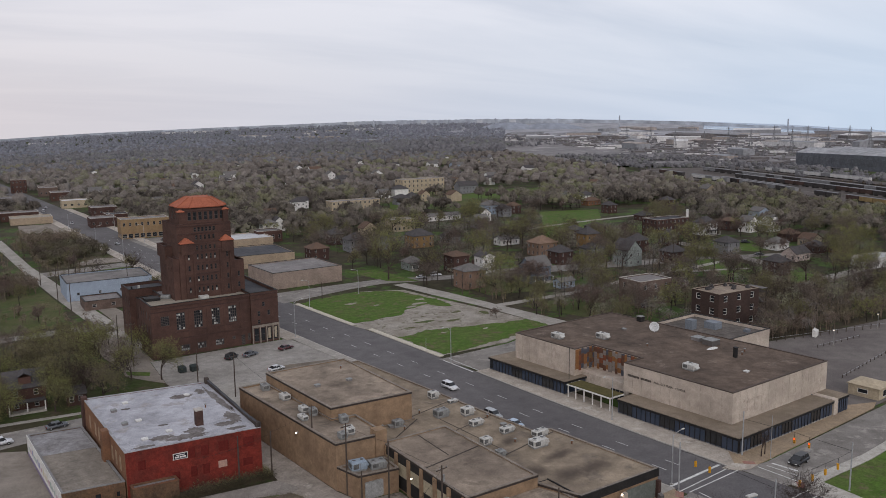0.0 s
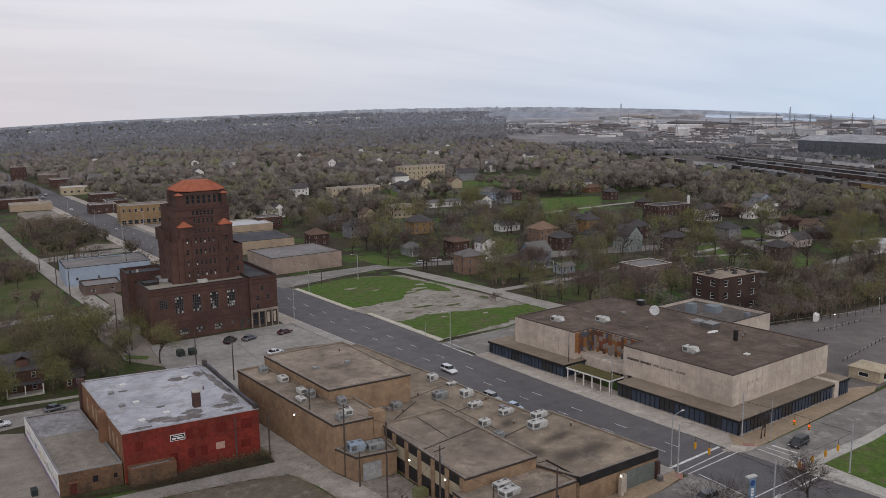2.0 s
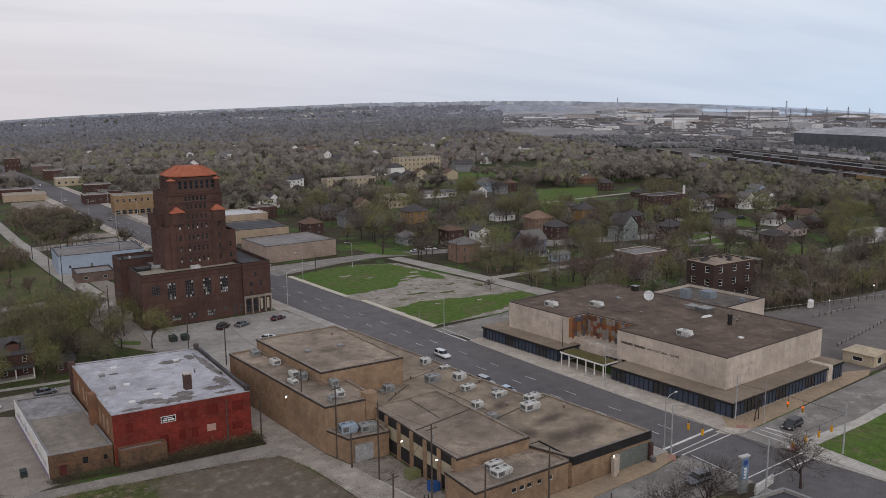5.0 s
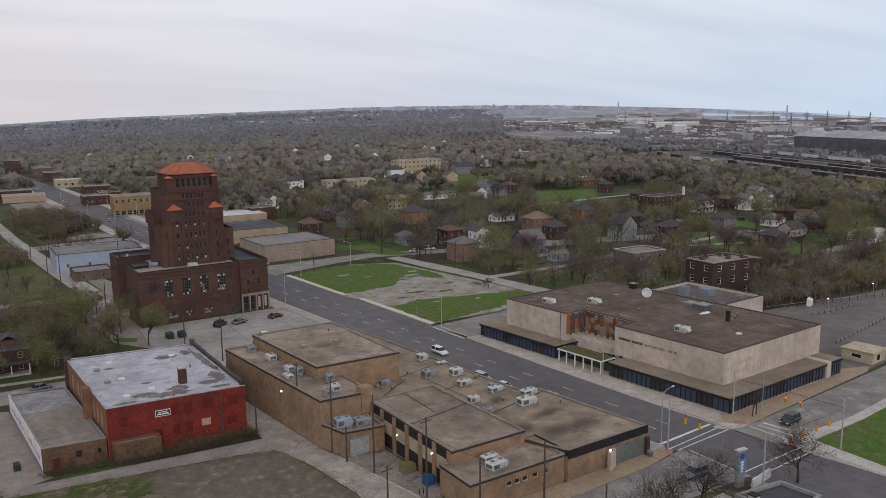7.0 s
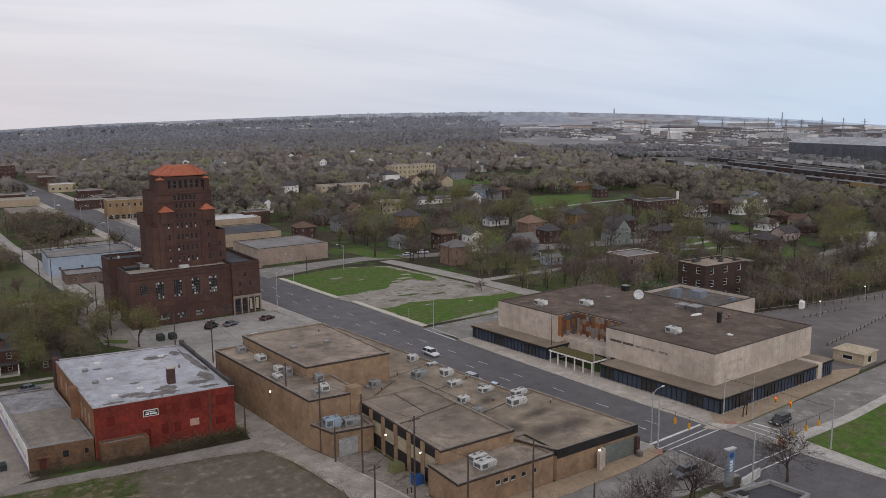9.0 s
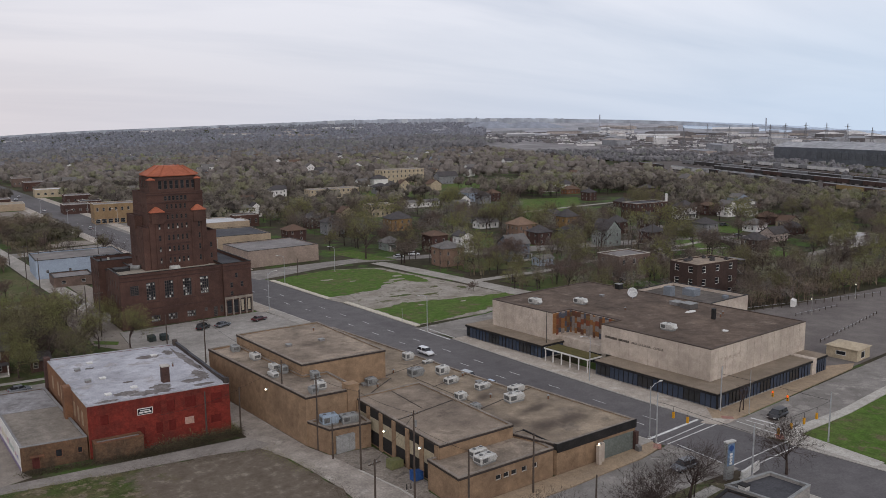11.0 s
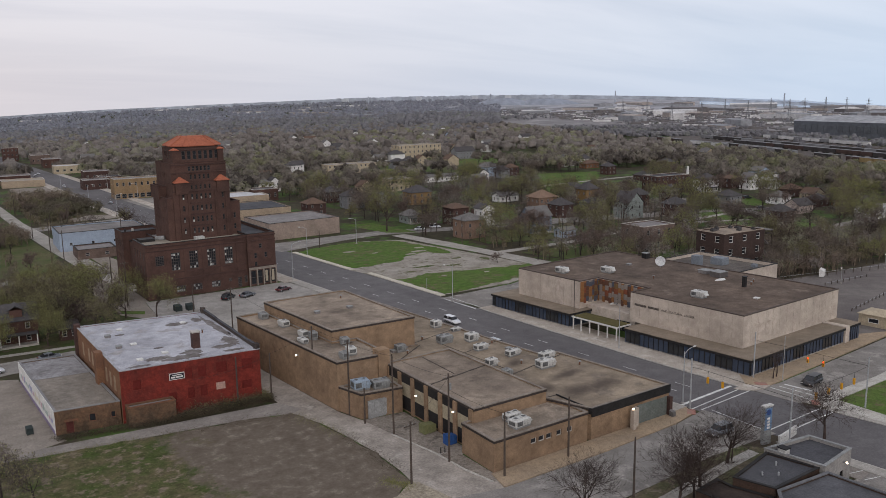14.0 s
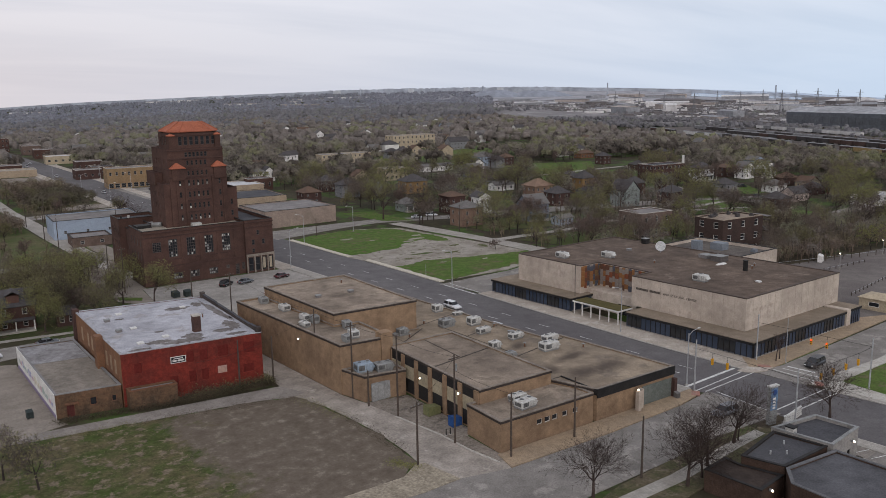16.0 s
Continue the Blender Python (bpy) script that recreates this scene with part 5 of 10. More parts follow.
def build_commercial():
    """The long tan-brick block: a tall shed, a raised hall, a middle wing with dark panels and a low wing on the avenue."""
    o = Vector((60.4, 124.1, 0))
    cb = thing("commercial_block", o, "tan brick commercial block with gravel roofs", "building")
    R = lambda *pts: [(x - o.x, y - o.y) for x, y in pts]
    DARK_COPE = mat("dark_brown_coping", (0.05, 0.04, 0.036), rough=0.6)
    EDGE = mat("gravel_edge_strip", (0.25, 0.215, 0.18), (0.15, 0.125, 0.105), 0.9, 5.0, 0.35, 0.9, 0.15)
    ROOF_LOW = roof_stains("stained_gravel_roof", ((97.4, 96.2, 6.4, 2.1, 5), (91.2, 96.6, 4.2, 2.6, 0), (95.6, 103.6, 6.0, 1.7, 8), (88.0, 100.6, 2.4, 2.2, 0), (92.2, 114, 3.0, 1.5, 30), (86.5, 150, 2.0, 7.0, 0)))
    # low wing along the avenue
    wing(cb, R((87.2, 88.9), (105.6, 88.8), (102.9, 113.9), (99.5, 114.1), (98.3, 127), (96.2, 155), (95.2, 166), (94.2, 178), (83.4, 178), (83.4, 134.8), (70.6, 134.8), (70.6, 124.2), (84.4, 124.2), (84.4, 97)), 0, 5.3, BRICK_TAN, ROOF_LOW, 0.12, EDGE, drip=DARK_COPE)
    # black fascia on the side street and round the corner
    bm = bmesh.new()
    box(bm, 87.1 - o.x, 105.75 - o.x, 88.62 - o.y, 88.85 - o.y, 3.95, 5.42)
    box(bm, 86.98 - o.x, 87.15 - o.x, 88.62 - o.y, 97 - o.y, 4.4, 5.42)
    part("fascia", bm, BLACK_TRIM, cb, "black metal fascia")
    bm = bmesh.new()
    box(bm, 97.8 - o.x, 105.0 - o.x, 88.70 - o.y, 88.84 - o.y, 0.1, 3.4)
    shutter = part("shutter", bm, mat("grey_green_shutter", (0.15, 0.165, 0.15), rough=0.6), cb, "grey-green roller shutter")
    for i in range(12):
        bm = bmesh.new()
        box(bm, 97.85 - o.x, 104.95 - o.x, 88.66 - o.y, 88.699 - o.y, 0.2 + i * 0.27, 0.4 + i * 0.27)
        part("slat", bm, mat("grey_green_shutter", (0.15, 0.165, 0.15)), shutter)
    for x in (96.9, 105.3):
        bm = bmesh.new()
        box(bm, x - o.x - 0.35, x - o.x + 0.35, 88.0 - o.y, 88.7 - o.y, 0, 3.4)
        part("pier", bm, BRICK_MAROON if x > 100 else STONE, cb)
    # middle wing with dark and cream panels between brick piers
    bays = [(0.8 + i * 4.35, 0.8 + i * 4.35 + 3.3) for i in range(6)]
    wing(cb, R((69.6, 96.5), (84.3, 96.4), (84.3, 124), (70.2, 124)), 0, 6.98, BRICK_TAN, ROOF_TAN, 0.15, EDGE, drip=DARK_COPE)
    cream = mat("cream_panel", (0.36, 0.31, 0.22), rough=0.8)
    for i, (s0, s1) in enumerate(bays):
        y0, y1 = 97.3 + s0, 97.3 + s1
        if y1 > 123.6:
            continue
        x = 69.62 + (y0 - 96.5) * 0.0218 - o.x
        for z0, z1, material, name in ((0.3, 2.75, BLACK_TRIM, "dark_panel"), (2.78, 5.1, cream, "cream_panel"), (5.13, 6.6, BLACK_TRIM, "dark_panel")):
            bm = bmesh.new()
            box(bm, x - 0.03, x + 0.08, y0 - o.y, y1 - o.y, z0, z1)
            part(name, bm, material, cb)
    for i in range(7):
        y = 96.6 + i * 4.35
        if y > 123.5:
            continue
        x = 69.62 + (y - 96.5) * 0.0218 - o.x
        bm = bmesh.new()
        box(bm, x - 0.3, x + 0.05, y - o.y, y - o.y + 1.0, 0, 6.8)
        part("pier", bm, BRICK_TAN, cb)
    # tall shed beside the lane
    wing(cb, R((60.4, 124.1), (70.4, 123.3), (70.4, 135.0), (65.6, 135.9), (63.6, 165), (57.6, 164.8)), 0, 9.0, BRICK_TAN, ROOF_TAN, 0.3, EDGE, drip=DARK_COPE)
    wing(cb, R((65.4, 135.8), (83.2, 134.6), (83.0, 164), (63.8, 164.6)), 0, 11.2, BRICK_TAN, ROOF_TAN, 0.15, EDGE, drip=DARK_COPE)
    # garage at the shed's end
    wing(cb, R((61.9, 118.4), (69.4, 117.2), (69.9, 123.3), (60.6, 124.05)), 0, 4.6, BRICK_TAN, ROOF_TAN, 0.25, EDGE, drip=DARK_COPE)
    bm = bmesh.new()
    p = [Vector((62.8 + t * 3.9, 118.4 - 0.16 * (0.9 + t * 3.9) - 0.09, 0)) - o for t in (0, 1)]
    box(bm, p[0].x, p[1].x, -5.95 - 0.45, -5.95 - 0.28, 0.05, 3.3)
    door = part("garage_door", bm, UNIT_GREY, cb, "grey sheet garage doors")
    for t in (0.05, 1.3, 2.55):
        bm = bmesh.new()
        box(bm, p[0].x + t, p[0].x + t + 1.15, -5.95 - 0.48, -5.95 - 0.45, 0.2, 3.15)
        part("door_leaf", bm, mat("pale_grey_leaf", (0.31, 0.315, 0.31), (0.2, 0.2, 0.2), 0.7, 5.0, 0.8, 0.9, 0.05), door)
    # brick stack
    bm = bmesh.new()
    box(bm, 68.2 - o.x, 70.5 - o.x, 123.1 - o.y, 125.2 - o.y, 4.9, 9.9)
    part("stair_head", bm, BRICK_TAN, cb)
    # tar seams, ponding stains and flashing on the roofs
    tar = mat("tar_seam", (0.045, 0.038, 0.034), (0.08, 0.066, 0.056), 0.9, 5.0, 0.6, 0.8, 0.0)
    for (x0, y0), (x1, y1), z, w in (((84.5, 108.6), (102.4, 112.6), 5.185, 0.28), ((84.5, 123.8), (97.9, 127.0), 5.185, 0.22), ((84.4, 134.4), (70.8, 125.0), 5.185, 0.25), ((88.0, 134), (88.8, 112), 5.185, 0.2),
                                     ((70.3, 110.0), (84.1, 112.5), 6.855, 0.3), ((77, 112.2), (77.6, 123.6), 6.855, 0.2), ((83.5, 136), (96.6, 139.6), 5.185, 0.22), ((84.5, 97.2), (87.3, 97), 5.185, 0.3)):
        p, q = Vector((x0, y0)), Vector((x1, y1))
        d = (q - p).normalized()
        s = Vector((-d.y, d.x)) * w / 2
        bm = bmesh.new()
        prism(bm, [tuple(v - o.xy) for v in (p - s, q - s, q + s, p + s)], z - 0.02, z + 0.012)
        part("tar_seam", bm, tar, cb)
    # front annex on the side street
    ann = R((67.6, 89.0), (86.4, 88.95), (86.4, 97.2), (67.9, 97.4))
    wins = [(7.0 + i * 1.55, 8.15 + i * 1.55, 2.6, 3.5) for i in range(3)] + [(12.2, 13.3, 2.6, 3.5), (14.4, 15.5, 2.6, 3.5)]
    wing(cb, ann, 0, 4.9, BRICK_TAN, ROOF_TAN, 0.2, EDGE, {0: wins}, drip=DARK_COPE, frame_mat=COPING, pane_mat=GLASS, bars=(1, 1))


build_commercial()

OVERGROWN = mat("overgrown_brown_brick", (0.145, 0.085, 0.052), (0.075, 0.052, 0.036), 0.95, 6.0, 0.35, 1.0, 0.2, mottle=0.3)
RED = Frame((28.1, 141.4), (52.1, 139.0), (27.8, 176.0))


def build_red():
    fr = RED
    red = thing("brick_warehouse", fr.o, "two-storey red-painted brick warehouse with patched silver roof", "building")
    front = [(x, x + w, z0, z1) for x, w, z0, z1 in ((10.8, 1.2, 6.0, 8.0), (13.0, 1.4, 6.0, 8.0), (16.2, 1.9, 6.2, 8.2), (20.8, 2.0, 6.0, 8.0),
                                                     (7.8, 1.3, 2.4, 4.0), (11.0, 1.2, 2.4, 4.4), (13.2, 1.2, 2.4, 4.4), (20.6, 1.9, 2.4, 3.9), (2.0, 1.3, 5.6, 7.4), (1.9, 1.3, 1.6, 3.4))]
    side = [(x, x + 1.3, z, z + 2.0) for x in (2.0, 5.0, 8.0, 17.0, 20.0, 24.0, 29.0) for z in (5.2,)]
    pts = loc(fr, (0, 0), (24.2, 0), (25.2, 33.2), (0, 34.8))
    wing(red, pts, 0, 9.32, BRICK_RED, ROOF_SILVER, 0.07, mat("grey_weathered_coping", (0.36, 0.36, 0.375), (0.22, 0.215, 0.22), 0.8, 5.0, 0.4, 0.9, 0.1), {0: front})
    # bricked-up windows of the front, set back in their openings
    for h in front:
        bm = bmesh.new()
        box(bm, h[0] + 0.005, h[1] - 0.005, 0.10, 0.24, h[2] + 0.005, h[3] - 0.005)
        pale = h[0] == 16.2
        part("blocked_window", bm, mat("dark_red_infill", (0.12, 0.02, 0.016)), red, m=fr.m)
    bm = bmesh.new()
    box(bm, 16.0, 17.6, -0.05, 0.02, 3.1, 4.4)
    part("patch_board", bm, mat("pale_pink_board", (0.42, 0.27, 0.22)), red, m=fr.m)
    # the left side is bare brown brick
    bm = bmesh.new()
    box(bm, -0.06, -0.004, 0.0, 34.7, 0, 9.45)
    part("side_wall", bm, BRICK_SIDE, red, m=fr.m)
    for s in (3, 6, 9, 17, 20, 23, 28):
        bm = bmesh.new()
        box(bm, -0.10, -0.061, s, s + 1.2, 5.0, 7.6)
        part("blocked_window", bm, mat("pale_brick_infill", (0.30, 0.21, 0.14)), red, m=fr.m)
    bm = bmesh.new()
    box(bm, -1.3, -0.061, 11.5, 13.4, 0, 9.9)
    part("stack", bm, BRICK_SIDE, red, m=fr.m)
    bm = bmesh.new()
    box(bm, -0.5, 0.6, 33.6, 35.2, 0, 10.0)
    part("corner_pier", bm, BRICK_MAROON, red, m=fr.m)
    # high parapet on the lane side, stepped, with a pier at each end
    sooty = mat("sooty_parapet_brick", (0.05, 0.042, 0.040), (0.085, 0.07, 0.062), 0.95, 5.0, 0.3, 0.9, 0.2)
    lane_edge = lambda b: 24.2 + b / 33.2
    for b0, b1, top in ((0.0, 4.6, 9.98), (4.62, 13.0, 9.82), (13.02, 24.0, 9.9), (24.02, 33.2, 10.02)):
        bm = bmesh.new()
        prism(bm, [(lane_edge(b0) - 0.42, b0), (lane_edge(b0) - 0.02, b0), (lane_edge(b1) - 0.02, b1), (lane_edge(b1) - 0.42, b1)], 9.2, top)
        par = part("parapet", bm, sooty, red, "dark sooty brick parapet", m=fr.m)
        bm = bmesh.new()
        prism(bm, [(lane_edge(b0) - 0.48, b0), (lane_edge(b0) + 0.04, b0), (lane_edge(b1) + 0.04, b1), (lane_edge(b1) - 0.48, b1)], top + 0.002, top + 0.1)
        part("parapet_cap", bm, ROOF_BLACK, par, m=fr.m)
    for b, top in ((0.5, 10.4), (32.6, 10.5)):
        bm = bmesh.new()
        box(bm, lane_edge(b) - 0.75, lane_edge(b) + 0.08, b - 0.5, b + 0.5, 9.2, top)
        part("parapet_pier", bm, sooty, red, m=fr.m)
    # bare dark felt where the silver coat is gone
    felt = mat("dark_bare_felt", (0.125, 0.108, 0.100), (0.20, 0.185, 0.18), 0.9, 4.0, 0.5, 1.0, 0.2, mottle=0.25)
    rng = random.Random(9)
    for lift, (a, b, w, d) in enumerate(((23.2, 20, 0.9, 10.5), (22.0, 8.6, 1.5, 3.8), (19.6, 5.6, 2.4, 1.3), (11.4, 2.7, 4.2, 1.6), (7.6, 4.4, 2.3, 1.4), (13.6, 4.9, 2.0, 2.0), (17.5, 26.3, 2.6, 1.5), (3.6, 1.5, 2.0, 0.7), (20.4, 2.4, 2.0, 0.8), (21.8, 27.5, 1.1, 2.2), (5.8, 24, 0.9, 0.5), (9.5, 11, 0.9, 0.5))):
        bm = bmesh.new()
        k = 40
        prism(bm, [(a + w * math.cos(t * 2 * math.pi / k) * rng.uniform(0.6, 1.1), b + d * math.sin(t * 2 * math.pi / k) * rng.uniform(0.6, 1.1)) for t in range(k)], 9.23, 9.262 + 0.005 * lift)
        part("bare_patch", bm, felt, red, m=fr.m)
    # chimney on the roof
    bm = bmesh.new()
    box(bm, 14.6, 15.9, 7.0, 8.3, 9.2, 12.2)
    chim = part("chimney", bm, BRICK_MAROON, red, "short brown brick chimney", m=fr.m)
    bm = bmesh.new()
    box(bm, 14.5, 16.0, 6.9, 8.4, 12.2, 12.45)
    part("chimney_cap", bm, COPING, chim, m=fr.m)
    # sign on the front
    bm = bmesh.new()
    box(bm, 8.0, 10.6, -0.10, -0.02, 6.3, 7.5)
    sign = part("sign_board", bm, WHITE_TRIM, red, "small black and white painted sign", m=fr.m)
    bm = bmesh.new()
    box(bm, 8.12, 10.48, -0.13, -0.101, 6.42, 7.38)
    part("sign_field", bm, mat("black_sign", (0.02, 0.02, 0.025), rough=0.5), sign, m=fr.m)
    for a0, a1, z0, z1 in ((8.5, 10.1, 7.05, 7.2), (8.3, 9.0, 6.6, 6.9), (9.15, 10.3, 6.6, 6.9)):
        bm = bmesh.new()
        box(bm, a0, a1, -0.15, -0.131, z0, z1)
        part("sign_bar", bm, WHITE_TRIM, sign, m=fr.m)
    # lean-to against the front
    wing(red, loc(fr, (0.4, -2.2), (8.2, -2.2), (8.2, -0.1), (0.4, -0.1)), 0, 3.3, OVERGROWN, ROOF_GREY, 0.15, RUST)


build_red()

ANNEX = Frame((17.7, 142.9), (27.9, 141.5), (16.7, 175.2))


def build_white_annex():
    fr = ANNEX
    an = thing("low_annex", fr.o, "single-storey brick annex with beige roof and white side wall", "building")
    pts = loc(fr, (0, 0), (10.2, 0), (10.3, 33), (0, 33))
    wing(an, pts, 0, 4.1, OVERGROWN, mat("grey_brown_felt_roof", (0.225, 0.198, 0.168), (0.165, 0.145, 0.124), 0.9, 4.0, 0.15, 0.9, 0.2, mottle=0.25), 0.15, mat("dull_annex_coping", (0.22, 0.215, 0.215), (0.16, 0.155, 0.15), 0.85, 5.0, 0.4, 0.9, 0.1), {0: [(1.6, 2.8, 0.05, 2.2), (5.2, 6.3, 1.4, 2.8), (8.6, 9.4, 1.5, 2.6)]}, frame_mat=RUST, pane_mat=GLASS, bars=(1, 1))
    bm = bmesh.new()
    box(bm, 0.4, 9.9, 20, 32.6, 3.96, 4.0)
    part("roof_patch", bm, mat("worn_grey_felt", (0.26, 0.255, 0.26), (0.17, 0.16, 0.16), 0.85, 4.0, 0.2, 1.0, 0.15, mottle=0.3), an, "worn grey felt roof patch", m=fr.m)
    bm = bmesh.new()
    box(bm, -0.08, -0.003, 0.02, 33, 0.0, 4.25)
    part("painted_wall", bm, WHITE_TRIM, an, "white painted side wall with faded letters", m=fr.m)
    rng = random.Random(15)
    inks = [mat("faded_blue_paint", (0.29, 0.29, 0.42)), mat("faded_red_paint", (0.44, 0.31, 0.34)), mat("faded_green_paint", (0.34, 0.40, 0.37)), mat("faded_yellow_paint", (0.50, 0.46, 0.36))]
    s = 1.5
    while s < 31:
        w = rng.uniform(0.4, 1.3)
        bm = bmesh.new()
        box(bm, -0.12, -0.081, s, s + w, 1.7, rng.uniform(2.3, 3.0))
        part("painted_bar", bm, rng.choice(inks), an, m=fr.m)
        s += w + rng.uniform(0.3, 1.0)
    bm = bmesh.new()
    box(bm, -0.11, -0.081, 0.1, 32.8, 0.05, 0.75)
    part("painted_band", bm, mat("faded_purple_paint", (0.22, 0.18, 0.27)), an, m=fr.m)
    bm = bmesh.new()
    box(bm, 1.65, 2.75, 0.05, 0.10, 0.06, 2.15)
    part("door", bm, mat("dull_red_door", (0.095, 0.03, 0.026), rough=0.6), an, "dull red door", m=fr.m)
    bm = bmesh.new()
    box(bm, 1.3, 3.4, -0.9, -0.03, 2.35, 2.5)
    part("door_hood", bm, RUST, an, m=fr.m)


build_white_annex()


def build_bank():
    o = Vector((85.0, 48.0, 0))
    bk = thing("bank_building", o, "low dark-roofed bank building with grey rendered front", "building")
    R = lambda *pts: [(x - o.x, y - o.y) for x, y in pts]
    GREY_STONE = mat("grey_render", (0.27, 0.255, 0.24), (0.19, 0.178, 0.165), 0.85, 4.0, 0.3, 0.7, 0.1)
    BROWN_WALL = mat("dark_brown_bank_brick", (0.07, 0.045, 0.034), (0.045, 0.03, 0.024), 0.9, 6.0, 0.3, 0.8, 0.2)
    wing(bk, R((98.8, 56.7), (107.2, 57.7), (106.6, 63.8), (97.4, 65.0)), 0, 4.5, GREY_STONE, ROOF_BLACK, 0.4, UNIT_GREY, {0: [(5, 6.1, 0.05, 2.1)]}, frame_mat=BLACK_TRIM, pane_mat=GLASS)
    wing(bk, R((88.6, 57.3), (98.7, 57.4), (97.3, 64.6), (87.0, 62.6)), 0, 4.1, BROWN_WALL, ROOF_BLACK, 0.12, BLACK_TRIM)
    wing(bk, R((85.2, 40.0), (99.4, 40.0), (98.6, 56.2), (88.6, 57.1), (85.4, 54.4)), 0, 4.0, BROWN_WALL, mat("grey_felt_roof", (0.10, 0.10, 0.108), (0.065, 0.065, 0.07), 0.85, 4.0, 0.12, 0.9, 0.15), 0.2, mat("dark_grey_coping", (0.13, 0.13, 0.135), (0.09, 0.09, 0.092)))
    # dark timber porch with its lamp
    wing(bk, R((82.6, 56.6), (88.4, 57.3), (86.8, 62.4), (86.9, 64.9), (81.8, 64.4)), 0, 3.0, BROWN_WALL, mat("dark_porch_felt", (0.055, 0.042, 0.036), (0.035, 0.028, 0.025), 0.95, 4.0, 0.3, 0.9, 0.2), 0.1, BLACK_TRIM)
    bm = bmesh.new()
    box(bm, 97.9 - o.x, 98.9 - o.x, 62.0 - o.y, 63.2 - o.y, 4.0, 5.2)
    part("roof_unit", bm, UNIT_WHITE, bk)
    bm = bmesh.new()
    box(bm, 97.8 - o.x, 99.0 - o.x, 61.9 - o.y, 63.3 - o.y, 5.2, 5.35)
    part("roof_unit_cap", bm, BLACK_TRIM, bk)
    for x, y in ((92.5, 59.5), (95.0, 61.5), (90.8, 60.8)):
        bm = bmesh.new()
        tube(bm, [(x - o.x, y - o.y, 3.9), (x - o.x, y - o.y, 4.5)], 0.12, 8)
        part("vent_pipe", bm, GALV, bk)


build_bank()

# ---- houses and shops of the streets behind ----
SIDING = {
    "white": mat("white_siding", (0.72, 0.71, 0.69), (0.55, 0.54, 0.52), 0.75, 4.0, 0.3, 0.8, 0.1, stretch=(1, 1, 6)),
    "blue": mat("blue_grey_siding", (0.155, 0.18, 0.22), (0.11, 0.125, 0.155), 0.8, 4.0, 0.3, 0.8, 0.1, stretch=(1, 1, 6)),
    "grey": mat("grey_siding", (0.21, 0.215, 0.225), (0.155, 0.155, 0.16), 0.8, 4.0, 0.3, 0.8, 0.1, stretch=(1, 1, 6)),
    "green": mat("grey_green_siding", (0.24, 0.27, 0.255), (0.17, 0.19, 0.18), 0.8, 4.0, 0.3, 0.8, 0.1, stretch=(1, 1, 6)),
    "cream": mat("cream_stucco", (0.42, 0.35, 0.25), (0.31, 0.26, 0.19), 0.85, 4.0, 0.3, 0.8, 0.1),
    "tan": mat("tan_stucco", (0.36, 0.285, 0.205), (0.27, 0.21, 0.155), 0.85, 4.0, 0.25, 0.8, 0.1),
    "ochre": mat("ochre_brick", (0.26, 0.165, 0.075), (0.19, 0.12, 0.06), 0.9, 5.0, 0.3, 0.8, 0.1),
    "salmon": mat("salmon_brick", (0.235, 0.155, 0.115), (0.165, 0.11, 0.085), 0.9, 5.0, 0.3, 0.8, 0.1),
    "peach": BRICK_PEACH, "maroon": BRICK_MAROON, "dark": BRICK_DARK, "yellow": BRICK_YELLOW, "brown": BRICK_SIDE,
    "lightblue": mat("light_blue_paint", (0.31, 0.37, 0.45), (0.25, 0.295, 0.36), 0.8, 4.0, 0.2, 0.8, 0.1, mottle=0.06),
    "pink": mat("pale_pink_siding", (0.50, 0.42, 0.38), (0.40, 0.33, 0.30), 0.8, 4.0, 0.3, 0.8, 0.1, stretch=(1, 1, 6)),
}
ROOFS = {"dark": SHINGLE_DARK, "grey": SHINGLE_GREY, "brown": SHINGLE_BROWN,
         "salmon": mat("salmon_shingles", (0.215, 0.145, 0.105), (0.16, 0.108, 0.08), 0.9, 5.0, 0.4, 0.7, 0.3)}
TRIM_GREY = mat("dull_grey_trim", (0.33, 0.32, 0.31), (0.24, 0.23, 0.22), 0.8, 5.0, 0.4, 0.7, 0.0)
BUILT = []
SHOWN = []


